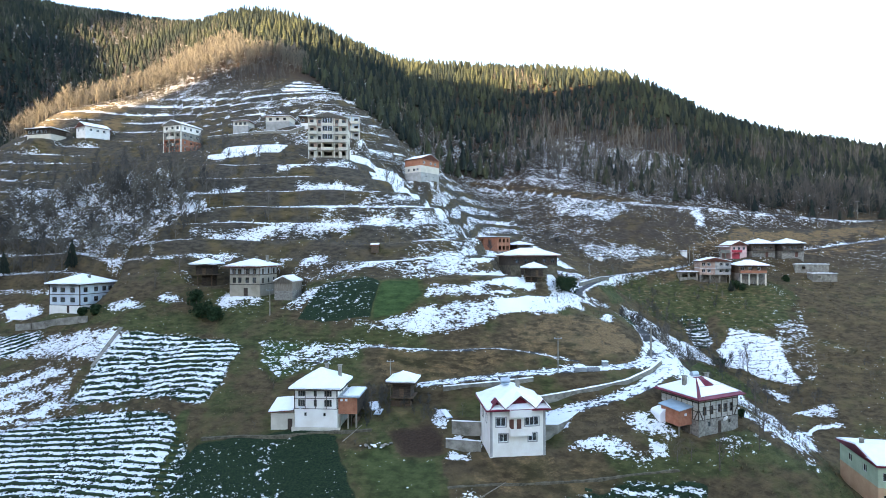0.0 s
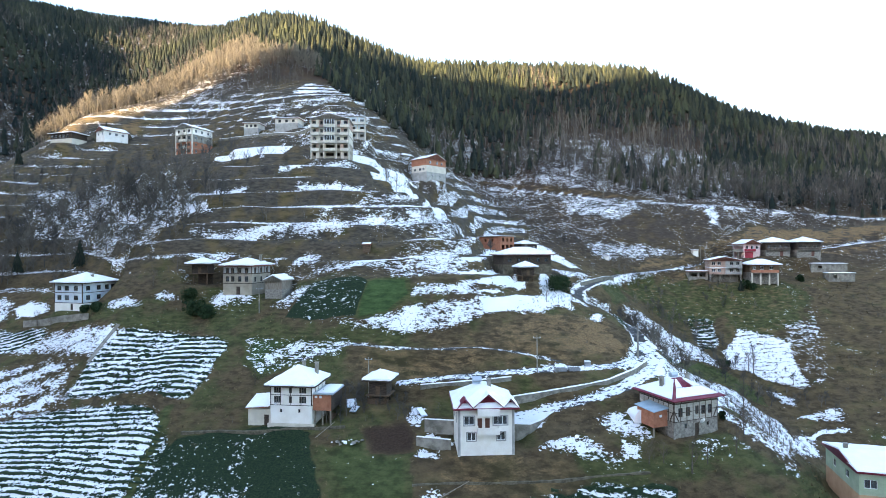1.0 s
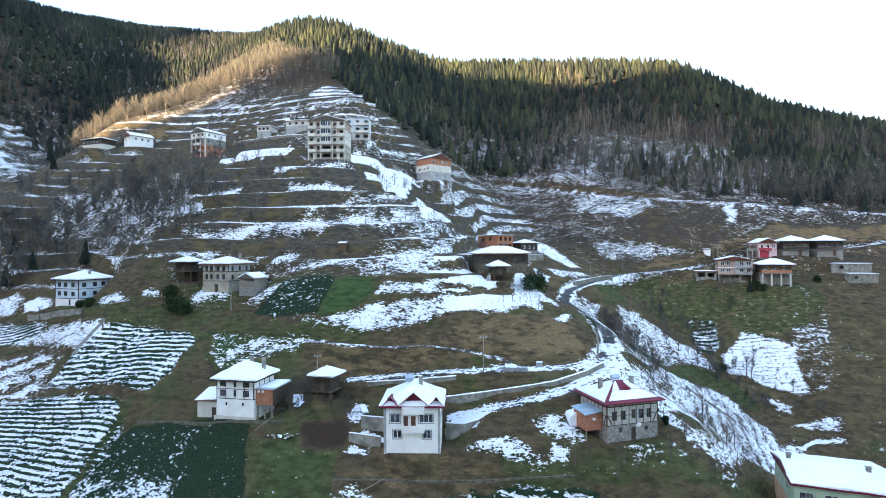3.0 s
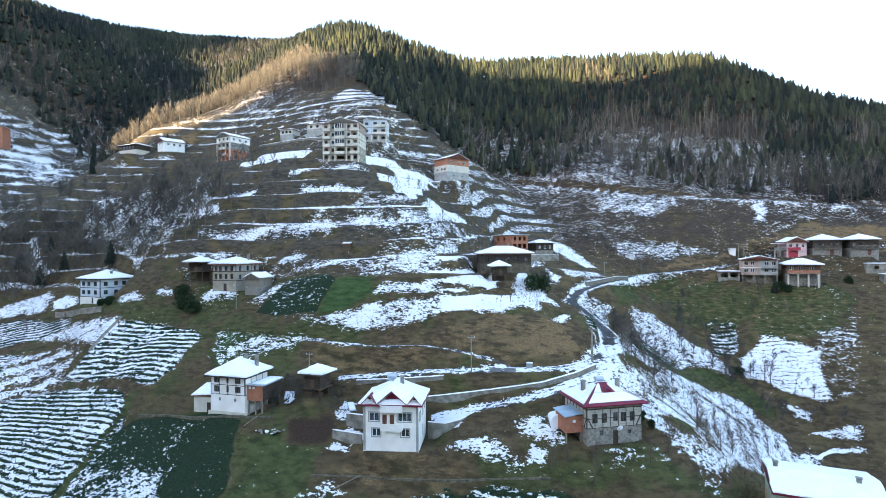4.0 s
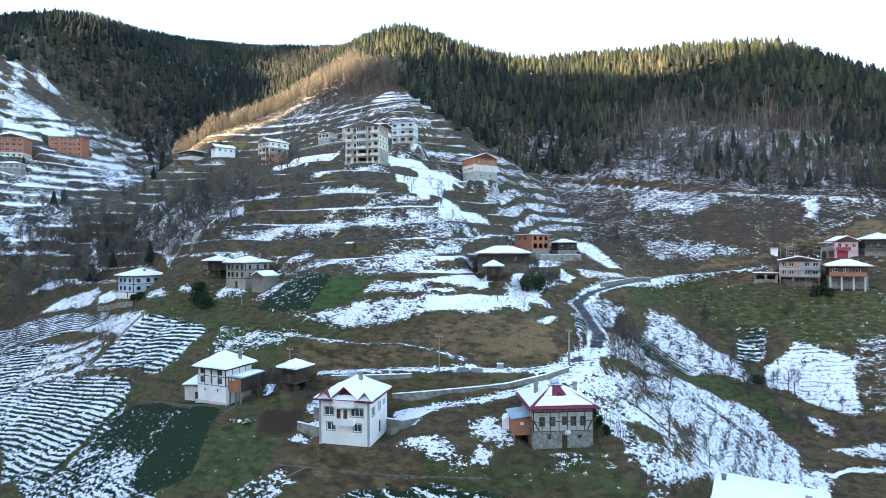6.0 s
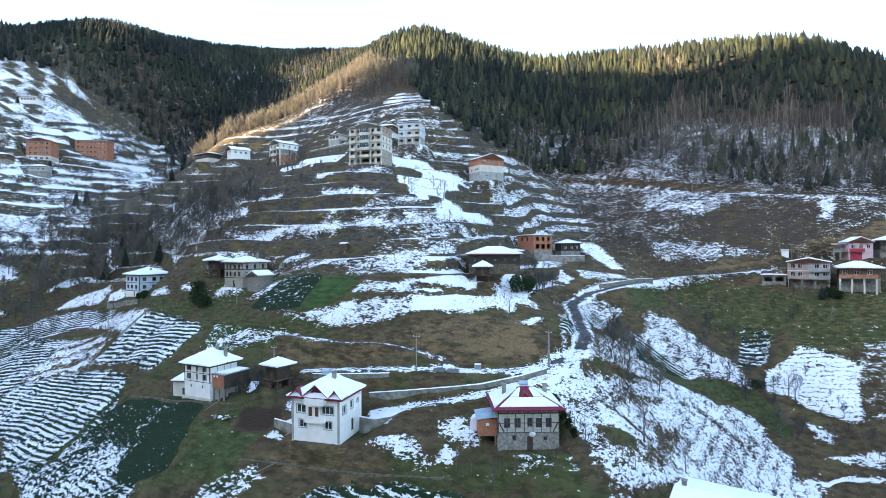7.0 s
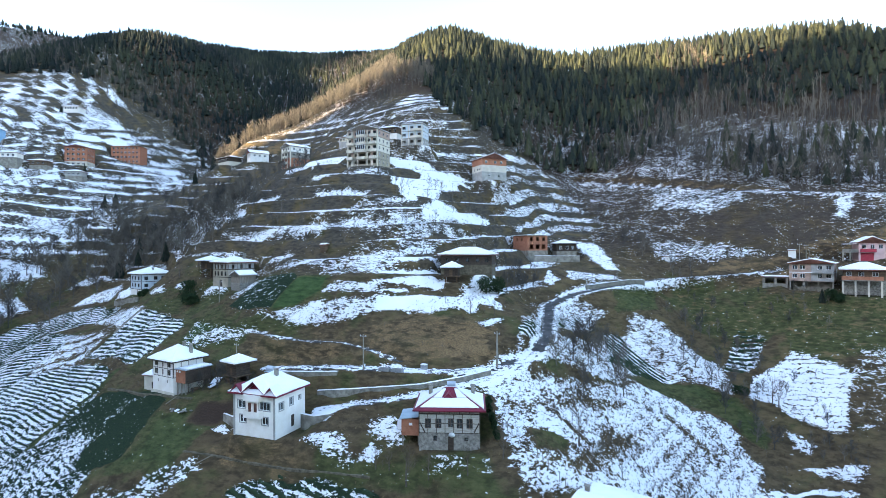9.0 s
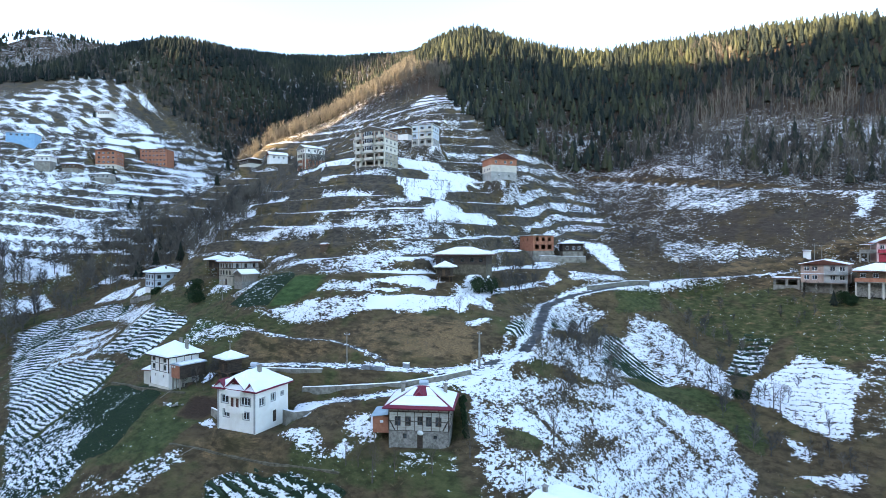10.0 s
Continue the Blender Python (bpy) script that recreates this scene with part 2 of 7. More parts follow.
# ---- the lie of the land: crest lines, hollows and slopes (x, y, z) ----
LAND = {
    "foot": [(-120, 60, -12), (-60, 55, -8), (0, 50, -6), (50, 55, -8), (110, 60, -16), (180, 60, -10)],
    "low_bench": [(-64, 85, 11), (-35, 80, 11.5), (3.7, 76.8, 12.6), (26.8, 80.3, 12), (50, 80, 12), (69, 87, 10)],
    "house_bench": [(-60, 93, 15.7), (-16, 88, 17.6), (-24, 92, 18.6), (-7, 97, 20.4), (13, 86, 15.6), (26, 85.4, 16.9), (35.4, 86.4, 16.7), (50, 91, 18.2), (55.7, 97.3, 18.6)],
    "left_fields": [(-76, 105, 20), (-90, 117, 24), (-74, 118, 30), (-68, 112, 26), (-41, 109, 28), (-49.5, 106.7, 26), (-109.5, 106, 17.3)],
    "road_bench": [(23, 102.4, 25.3), (0, 104, 23.6), (36, 107, 25.2), (27, 96, 20.6), (19, 95, 18.7), (34, 97.5, 22.2), (50, 121, 26.5), (50.4, 133, 28.5), (47, 148, 31), (41, 165, 33.4), (52, 186, 37)],
    "cut_top": [(35.4, 121, 31.8), (18, 115, 31), (-10, 112, 30.5)],
    "tea_terrace": [(-15, 122.4, 40.9), (10.3, 125.4, 40.4), (-52, 129, 38), (-99, 134, 33.6), (26, 146, 41), (-30, 117, 34.5)],
    "spur_front": [(-17, 137.6, 49.2), (-75, 145, 54), (-5, 174.4, 64.9), (-46, 186, 81.5), (10, 192, 54), (23, 177, 44), (20, 208, 48)],
    "spur_left": [(-148, 182.6, 62), (-182, 228, 85), (-192, 248, 101), (-116, 221, 89.5), (-158, 263.5, 108), (-195, 270.5, 121), (-110, 180, 70)],
    "spur_top": [(-39, 229, 93), (-14.5, 240, 80.5), (-51, 265, 122), (-80, 250, 109), (-158, 313, 149), (-100, 300, 146)],
    "peak": [(-117, 389, 206), (-147, 440, 237), (-190, 546, 288), (-150, 601, 277.5)],
    "gully_right": [(18, 252, 60), (51, 232, 48.8), (45, 208, 41.5), (66.6, 227.6, 43.5), (75, 200, 27), (77.5, 169.4, 13.8), (94.7, 150, 1.7), (95, 120, -6), (100, 90, -12)],
    "near_flank": [(55.5, 162, 23.8), (69, 153, 14.8), (69.7, 167.6, 15.4), (62, 129, 16.2), (76, 143, 9.6), (73, 118, 7.8)],
    "right_hill": [(96.6, 228, 41), (125, 231, 42), (107, 217, 38), (120, 208, 35), (165.5, 226.5, 41.8), (128.7, 190.6, 25), (101.6, 188.5, 20), (108, 163, 7.6), (87.5, 198.3, 22.8), (103, 161, 5.4), (109.5, 146.4, 3.2), (160, 180, 25), (200, 200, 38), (170, 130, 10)],
    "right_slope": [(20.3, 302, 84), (46, 306, 90.5), (91, 267.6, 68), (124.4, 264, 65.5), (114, 279, 71.2), (200, 265, 66), (270, 290, 72)],
    "right_ridge": [(-21, 431, 184), (-90, 520, 230.7), (-45, 496, 218.3), (20, 500, 216.6), (79, 479, 206.5), (120, 470, 202.3), (164, 445, 181.3), (210, 450, 161.5), (260, 455, 146.6), (380, 460, 123), (60, 400, 150), (180, 370, 120)],
    "left_valley": [(-120, 90, 4), (-140, 112, 16), (-153, 164.4, 46.5), (-185, 150, 45), (-232, 229, 80.5), (-212, 159.4, 63.8), (-240, 290, 97), (-230, 110, 50)],
    "left_hill": [(-274, 210, 103.5), (-287, 253, 113.5), (-352, 239, 153), (-440, 285, 223), (-410, 355, 253), (-430, 125, 150), (-435, 188, 162), (-300, 330, 134), (-530, 80, 170), (-540, 160, 180), (-640, 110, 180)],
    "back_hill": [(-329, 502, 240), (-345, 672, 330), (-250, 400, 164.5), (-560, 640, 346)],
    "beyond": [(-80, 900, 150), (250, 800, 80), (600, 500, 60), (-345, 1000, 280), (-1334, 561, 535), (-1500, 1000, 560), (-900, 600, 285), (-800, 100, 190), (-1300, 100, 170), (-1800, 300, 190), (-1900, -300, 150), (900, 900, 40)],
    "valley_floor": [(40, 0, -22), (-60, 0, -20), (200, 0, -20), (400, 100, 0), (-200, 0, -5), (-320, 20, 70), (0, -120, -10), (0, -350, 120), (500, -300, 60), (-500, -200, 130)],
}
_ctl = np.array([p for line in LAND.values() for p in line], float)


def _kernel(d2):
    return 0.5 * d2 * np.log(d2 + 1e-9)


def _solve_land():
    n = len(_ctl)
    d2 = ((_ctl[:, None, :2] - _ctl[None, :, :2]) ** 2).sum(-1) / 1e4
    a = np.zeros((n + 3, n + 3))
    a[:n, :n] = _kernel(d2) + np.eye(n) * 1e-4
    a[:n, n], a[:n, n + 1:], a[n, :n], a[n + 1:, :n] = 1, _ctl[:, :2] / 100, 1, _ctl[:, :2].T / 100
    return np.linalg.solve(a, np.concatenate([_ctl[:, 2], np.zeros(3)]))


LAND_W = _solve_land()


def _hash_noise(x, y, scale, seed=0):
    """Smooth value noise on arrays, about -1 to 1."""
    x, y = np.asarray(x, float) / scale + seed * 17.3, np.asarray(y, float) / scale - seed * 9.1
    i, j = np.floor(x), np.floor(y)
    u, v = x - i, y - j
    u, v = u * u * (3 - 2 * u), v * v * (3 - 2 * v)

    def h(a, b):
        s = np.sin(a * 127.1 + b * 311.7 + seed * 74.7) * 43758.5453
        return (s - np.floor(s)) * 2 - 1
    return (h(i, j) * (1 - u) + h(i + 1, j) * u) * (1 - v) + (h(i, j + 1) * (1 - u) + h(i + 1, j + 1) * u) * v


def _fbm(x, y, scale, seed=0, octaves=4):
    return sum(_hash_noise(x, y, scale / 2 ** k, seed + k) * 0.5 ** k for k in range(octaves))


def _smooth(a, b, x):
    t = np.clip((x - a) / (b - a), 0, 1)
    return t * t * (3 - 2 * t)


def base_land(x, y):
    x, y = np.asarray(x, float), np.asarray(y, float)
    shape = x.shape
    x, y = x.ravel(), y.ravel()
    z = np.empty(len(x))
    for s in range(0, len(x), 20000):
        q = slice(s, s + 20000)
        d2 = ((x[q, None] - _ctl[:, 0]) ** 2 + (y[q, None] - _ctl[:, 1]) ** 2) / 1e4
        z[q] = _kernel(d2) @ LAND_W[:-3] + LAND_W[-3] + (LAND_W[-2] * x[q] + LAND_W[-1] * y[q]) / 100
    return z.reshape(shape)


def poly_mask(x, y, pts, soft=1.0):
    """1 inside the closed outline, falling to 0 over soft metres round its edge."""
    x, y = np.asarray(x, float), np.asarray(y, float)
    inside = np.zeros(x.shape, bool)
    dist = np.full(x.shape, 1e9)
    for (ax, ay), (bx, by) in zip(pts, pts[1:] + pts[:1]):
        c = ((ay > y) != (by > y)) & (x < (bx - ax) * (y - ay) / (by - ay + 1e-12) + ax)
        inside ^= c
        ex, ey = bx - ax, by - ay
        t = np.clip(((x - ax) * ex + (y - ay) * ey) / (ex * ex + ey * ey + 1e-9), 0, 1)
        dist = np.minimum(dist, np.hypot(x - ax - t * ex, y - ay - t * ey))
    return np.clip(0.5 + np.where(inside, dist, -dist) / soft, 0, 1)


def line_near(x, y, pts):
    """Distance to a plan line, and the height of the line at its nearest point."""
    x, y = np.asarray(x, float), np.asarray(y, float)
    dist, z = np.full(x.shape, 1e9), np.zeros(x.shape)
    for (ax, ay, az), (bx, by, bz) in zip(pts, pts[1:]):
        ex, ey = bx - ax, by - ay
        t = np.clip(((x - ax) * ex + (y - ay) * ey) / (ex * ex + ey * ey + 1e-9), 0, 1)
        d = np.hypot(x - ax - t * ex, y - ay - t * ey)
        z = np.where(d < dist, az + t * (bz - az), z)
        dist = np.minimum(dist, d)
    return dist, z


TERRACED = [  # outline in plan, step in metres
    ([(-180, 165), (-150, 150), (-95, 140), (-55, 136), (-10, 129), (36, 128), (38, 160), (34, 190), (20, 235), (-20, 262), (-60, 280), (-150, 290), (-205, 262)], 5.2),
    ([(-285, 285), (-335, 235), (-400, 185), (-330, 120), (-220, 120), (-175, 165), (-215, 215), (-230, 270)], 6.0),
]
ROADS = {  # centre lines with heights, half width
    "main": ([(200, 243, 53), (180, 241, 51), (163, 240.5, 48.6), (148, 241.5, 46), (125, 242.5, 43.8), (113, 237, 42.4), (104, 231, 41.3), (84, 222, 39.6), (66, 211, 38.6), (54, 192, 37), (45, 178, 35), (42, 163, 33.2), (46, 148, 31), (50, 134, 28.6), (50, 124, 26.8), (46, 115, 25.6)], 1.25),
    "upper": ([(46, 115, 25.6), (40, 108.5, 25.3), (30, 105, 25.3), (18, 103, 25.1), (6, 102, 24.1), (-2, 102, 23.1)], 1.7),
    "forest": ([(18, 302, 84), (35, 297, 81.4), (54, 289, 77.8), (77, 281, 74.6), (96, 278.5, 72.8), (114, 276.5, 71.5), (131, 272, 70), (193, 258, 62), (300, 262, 64)], 1.7),
    "path": ([(-24, 105.6, 26.4), (-15, 110, 29), (1, 108.5, 28.3), (12, 109.6, 28.6), (20, 109, 27.6), (28, 107.6, 26.2)], 0.5),
    "lower": ([(50, 126, 26.6), (49, 115, 25.4), (44.5, 106, 24.2), (38, 99.8, 23), (34, 97.5, 22.3), (27, 96, 20.8), (19, 95.2, 18.9)], 1.7),
}
PADS = []  # level places under the houses: x, y, z, half size, soft edge


def pad(x, y, z, r, soft=3.0):
    PADS.append((x, y, z, r, soft))


# unseen range across the valley, behind the camera, added to shade the hills: skyline height along it
SHADE_RANGE_ALONG = [-900, 0, 150, 170, 192, 202, 230, 266, 296, 303, 309, 348, 356, 365, 385, 470, 488, 503, 524, 560, 577, 605, 640, 700, 1000, 1600]
SHADE_RANGE_HIGH = [420, 505, 500, 472, 458, 443, 445, 452, 440, 415, 312, 314, 392, 405, 405, 404, 420, 424, 428, 452, 470, 480, 540, 620, 760, 800]


def shade_range(x, y):
    a = math.radians(-140.0)
    c, s = x * math.cos(a) - y * math.sin(a), x * math.sin(a) + y * math.cos(a)
    return np.interp(c, SHADE_RANGE_ALONG, SHADE_RANGE_HIGH) * np.exp(-((s - 900) / 260) ** 2)


def land(x, y):
    """Height of the finished ground."""
    x, y = np.asarray(x, float), np.asarray(y, float)
    z = np.maximum(base_land(x, y), shade_range(x, y) - 40 * (y > 0))
    z = z + 0.35 * _fbm(x, y, 14, 3) * _smooth(0, 40, np.abs(y))
    z = z + 2.2 * _fbm(x, y, 70, 8, 3) * _smooth(280, 340, y)
    for pts, step in TERRACED:
        m = poly_mask(x, y, pts, 14)
        q = z / step + 0.35 * _fbm(x, y, 45, 5, 3)
        f = q - np.floor(q)
        z = z + m * step * 0.8 * (_smooth(0.55, 1.0, f) - f)
    for px_, py_, pz_, r, soft in PADS:
        d = np.maximum(np.hypot(x - px_, y - py_) - r, 0)
        k = 1 - _smooth(0, soft, d)
        z = z * (1 - k) + pz_ * k
    for pts, half in ROADS.values():
        d, rz = line_near(x, y, pts)
        k = 1 - _smooth(half, half + 2.2, d)
        z = z * (1 - k) + rz * k
    return z


def ground_at(x, y):
    return float(land(np.array([x]), np.array([y]))[0])


def terrace_phase(x, y, pts, step):
    """0 to 1 across each terrace, tread first."""
    z = base_land(x, y) + 0.35 * _fbm(x, y, 14, 3)
    q = z / step + 0.35 * _fbm(x, y, 45, 5, 3)
    return q - np.floor(q)

# level ground cut for the buildings
for _p in [(12.6, 88.3, 16.15, 6.4, 1.6), (-19.9, 93.7, 18.2, 4.8, 2.5), (46.4, 93.5, 17.65, 4.6, 2.5), (-91, 135, 33.6, 6, 3), (-46, 131, 37.9, 5.5, 3), (-36.3, 125.6, 37.3, 3, 2),
           (-41, 193.5, 81.3, 8, 4), (-112, 228, 90.2, 7, 3), (-10, 243.3, 79.6, 7, 3), (19.6, 212.8, 42.8, 7, 3), (31, 219, 44, 5, 3), (109.3, 218, 35.4, 5, 4), (124, 234, 44.6, 6, 3), (135.5, 234, 45.4, 7, 3),
           (146.5, 232, 44.8, 6, 3)]:
    pad(*_p)
for _p in [(119.5, 211, 34.8, 5, 4), (23.5, 148, 42, 7, 3), (24.1, 138, 40.3, 3, 2), (-6, 98, 20.6, 3, 2), (-58.3, 133, 40, 4, 3), (74.6, 86.2, 9.0, 7, 3), (-188, 250, 101, 7, 3), (-170, 256, 102.5, 6, 3),
           (-41.5, 231, 96, 7, 3), (-57, 234, 101, 6, 3), (-284, 214, 103, 8, 4), (-293, 252, 110.5, 10, 4), (-355, 248, 153.3, 7, 4)]:
    pad(*_p)

# ---- the ground: one sheet, fine near the village and coarse far away ----
def _steps(spans):
    out = [spans[0][0]]
    for lo, hi, step in spans:
        n = max(1, round((hi - lo) / step))
        out += [lo + (hi - lo) * k / n for k in range(1, n + 1)]
    return np.array(out)


FIELDS = []


def field(pts, soft=2.0, rowdir=None, rowgap=1.3, **cover):
    """A plot of land: its outline in plan, what covers it, and the direction of its rows in degrees."""
    FIELDS.append((pts, soft, rowdir, rowgap, cover))


# grass of the right hill
field([(91, 217.5), (114, 206.5), (120.5, 204.5), (115.5, 188.5), (102.5, 190.5), (96.5, 196.5), (87.5, 201), (76, 200.5), (70, 211.5)], 8, green=0.7, snow=0.14, clay=0.36)
field([(114, 183), (123.5, 182), (115.5, 162), (109, 162.5)], 3, green=0.35, snow=0.27)
# foot of the slope below the houses
field([(27, 83.5), (33.5, 84.5), (38.5, 85), (44, 88), (46.5, 89), (52, 91), (58, 87.5), (60.5, 86), (28, 80)], 3, green=0.75, snow=0.16)
field([(2.5, 77.5), (21.5, 81.5), (28, 80), (3, 74.5)], 2, green=0.45, snow=0.10)
# brown pasture above the tea
field([(-68.5, 145), (-8.5, 148.5), (-5.5, 138.5), (-21.5, 132.5), (-41, 137.5)], 4, green=0.35, snow=0.12)
field([(-55, 129.5), (-44.5, 138), (-26.5, 114), (-2, 112), (1, 106), (-38, 108.5)], 4, green=0.6, snow=0.15)
field([(-105.5, 133), (-48.5, 121.5), (-18.5, 111.5), (-12.5, 104.5), (-36.5, 107), (-58.5, 116.5), (-96, 127.5)], 3, green=0.55, snow=0.10)
# the cut bank over the road
field([(-16, 109.5), (13, 115.5), (41, 124), (42.5, 114.5), (29.5, 107), (-10.5, 103.5)], 3, green=0.4, snow=0.08, clay=0.36)
field([(31, 118), (41.5, 123.5), (42.5, 118), (40.5, 114.5), (31, 111)], 2, green=0, snow=0.02, clay=0.95)
# tea rows under snow
field([(-73, 112.5), (-70.5, 118), (-66, 118.5), (-57, 116), (-43, 111.5), (-40.5, 110), (-42, 105.5), (-41, 102), (-43, 97.5), (-50.5, 99), (-61.5, 101), (-70.5, 103)], 1.2, rowdir=-8, rowgap=1.25, tea=1, snow=0.53, row=1)
field([(-99.5, 120.5), (-92, 124), (-76, 120.5), (-69, 118), (-72.5, 112), (-86.5, 117)], 1.2, green=0.2, snow=0.65)
field([(-135.5, 127), (-118, 130.5), (-97.5, 127), (-93, 124), (-99.5, 120.5), (-109.5, 117.5), (-118, 115.5)], 1.2, rowdir=10, rowgap=1.25, tea=1, snow=0.53, row=1)
field([(-118, 115.5), (-99, 113.5), (-93.5, 103.5), (-99.5, 103)], 1.2, rowdir=10, rowgap=1.25, tea=1, snow=0.53, row=1)
# brown strips with snow between
field([(-99, 113.5), (-82, 115), (-70.5, 103), (-70.5, 94), (-71.5, 87), (-76, 87.5), (-98, 102), (-93.5, 103.5)], 2, rowdir=12, rowgap=4.6, green=0.15, snow=0.5, row=0.8)
# lower tea plots
field([(-71, 99.5), (-65, 99.5), (-48, 95.5), (-42, 89.5), (-42, 85.5), (-42.5, 81.5), (-42.5, 73), (-54.5, 73), (-71.5, 84.5), (-72.5, 89.5)], 1.2, rowdir=-9, rowgap=1.05, tea=1, snow=0.57, row=0.7)
field([(-81.5, 98), (-68, 99), (-42, 89), (-40.5, 80.5), (-69.5, 84)], 1.2, rowdir=-9, rowgap=1.05, tea=1, snow=0.57, row=0.7)
field([(-42, 85.5), (-40, 89), (-35, 87.5), (-24, 79.5), (-20, 72.5), (-30.5, 73.5), (-42.5, 76), (-42.5, 81.5)], 2, rowdir=20, rowgap=1.4, tea=1, snow=0.42, row=0.2)
field([(-40.5, 89.5), (-24.5, 90.5), (-16, 88.5), (-12.5, 78.5), (-12, 73), (-20, 72.5), (-24, 79.5)], 2, rowdir=20, rowgap=1.5, tea=0.9, snow=0.14, row=0.1)
field([(-41.5, 88), (-25.5, 87.5), (-22.5, 78.5), (-40.5, 80.5)], 2, rowdir=20, rowgap=1.5, tea=0.9, snow=0.2, row=0.1)
# olive meadow
field([(-13, 84), (-8, 89), (-5, 84.5), (0.5, 85.5), (1.5, 78.5), (3, 74.5), (-12, 73), (-9.5, 77.5)], 2, green=0.95, tea=0.25, snow=0.13)
# dug garden plot
field([(-7.5, 90), (-1, 93), (1, 89.5), (1, 86), (-5, 84.5)], 1.2, soil=1, snow=0, green=0)
# trodden ground before the white house
field([(1.5, 84.5), (8.5, 84), (17, 86), (22.5, 86.5), (21.5, 81.5), (2.5, 77.5)], 2, green=0.05, soil=0.35, snow=0.10)
# snow lying between the houses
field([(25.5, 88), (28, 87.5), (34, 85.5), (33, 84.5), (27, 84), (21.5, 87)], 1.5, snow=0.67)
field([(31.5, 92.5), (37, 93), (40, 90.5), (40, 89), (37, 88.5), (33.5, 89.5)], 1.5, snow=0.58)
field([(35, 88), (37, 87), (37, 86), (34, 85.5)], 1, snow=0.78)
field([(47, 89), (51, 89.5), (50, 87), (48, 86)], 1.5, snow=0.60)
field([(53, 91), (55, 90), (56, 88), (54.5, 87.5)], 1.2, snow=0.63)
# snowy flank towards the stream
field([(44, 105), (45.5, 118), (49, 117.5), (54, 116), (62.5, 132), (67.5, 135.5), (60.5, 86), (57, 91.5), (55, 96.5), (52.5, 103), (49, 104.5)], 2.5, snow=0.65)
field([(59.5, 126), (68.5, 153.5), (76, 157), (84, 155), (90, 151), (96.5, 149), (98, 143.5), (95, 135.5), (71, 109.5), (60, 92.5), (56.5, 91.5)], 2.5, rowdir=78, rowgap=3.2, snow=0.72, row=0.35)
field([(58.5, 96), (71, 138.5), (68, 117.5), (62, 97.5)], 2, snow=0.15, green=0.2)
field([(54, 98.5), (58, 103.5), (60, 100), (57.5, 96.5)], 1.5, snow=0.10, green=0.5)
field([(51.5, 109.5), (58, 128.5), (63.5, 135), (57, 116)], 1.5, snow=0.15, green=0.2)
# green strip above the stream
field([(69.5, 164), (77.5, 169.5), (88.5, 170.5), (95, 165), (94, 156), (90, 157), (85.5, 161), (78.5, 164.5)], 1.5, green=0.95, snow=0.08)
field([(88.5, 169.5), (96, 170), (100.5, 156.5), (99, 147), (91, 140), (94, 161.5)], 2, green=0.25, snow=0.12)
# plots right of the road
field([(61, 184), (68, 189), (74, 187.5), (81.5, 180), (69, 170), (59, 149.5)], 2, snow=0.61)
field([(40.5, 167.5), (45, 173.5), (54.5, 177.5), (51.5, 160.5), (46.5, 123), (44.5, 135.5)], 1.5, snow=0.59)
field([(54, 194), (64.5, 204.5), (65.5, 195.5), (57.5, 180)], 2, green=0.9, snow=0.05)
field([(44.5, 155.5), (49.5, 169), (50, 140), (47.5, 129), (45, 127.5)], 1, rowdir=28, rowgap=1.4, tea=0.8, snow=0.52, row=1)
field([(50, 133.5), (56, 167), (63.5, 173.5), (69, 173.5), (74, 168.5), (61, 141), (50.5, 125.5)], 1.5, snow=0.56)
field([(55.5, 168.5), (58.6, 172), (63.4, 170.5), (73, 168.8), (66, 158), (60, 151.5)], 1, rowdir=-3, rowgap=1.3, tea=0.9, snow=0.42, row=1)
field([(68, 173.5), (82, 183.5), (88, 173.5), (88.5, 172), (74, 169)], 1.5, snow=0.62)
# plots on the right hill
field([(88, 201), (96, 197), (91, 181.5), (84.5, 179.5)], 1, rowdir=0, rowgap=2, tea=0.6, snow=0.51, row=0.6)
field([(101.5, 189.5), (108.5, 186.5), (113, 181), (108.5, 162.5), (99.5, 168), (95.5, 171), (90.5, 172), (91.5, 180), (97.5, 185.5)], 1, rowdir=-5, rowgap=1.5, snow=0.80, row=0.5)
field([(124, 214.5), (129.5, 207.5), (129.5, 195), (123.5, 181), (114, 181.5), (115.5, 188.5)], 1.5, rowdir=0, rowgap=3, snow=0.45, row=0.4)
field([(97.5, 164.5), (104.5, 160), (101, 157), (98.5, 159)], 1, snow=0.73)
field([(99, 152.5), (108, 153), (111, 151.5), (108.5, 146), (102.5, 149.5)], 1.2, snow=0.68)
field([(96, 142.5), (101.5, 146), (108, 145), (107.5, 143.5), (100.5, 144), (97, 141)], 0.8, snow=0.90)
# snowy terraces above the cut
field([(10, 123.5), (25, 134), (32.5, 154.5), (42, 126.5), (36, 121), (29.5, 119.5), (12, 117.5)], 1.5, snow=0.78, ledge=5.0)
field([(6.5, 134.5), (18, 154.5), (24.5, 134.5), (9.5, 126)], 1.2, snow=0.80, ledge=3.6)
field([(3.5, 143), (11.5, 158), (15.5, 150.5), (6.5, 134.5)], 1.2, snow=0.66, ledge=2.4)
field([(-4, 121), (-2, 123.5), (11.5, 127.5), (13, 123.5), (7, 122.5)], 1.2, snow=0.63)
field([(-4.5, 131), (-1, 141), (6.5, 145), (9, 135.5), (2, 129.5)], 1.2, snow=0.61)
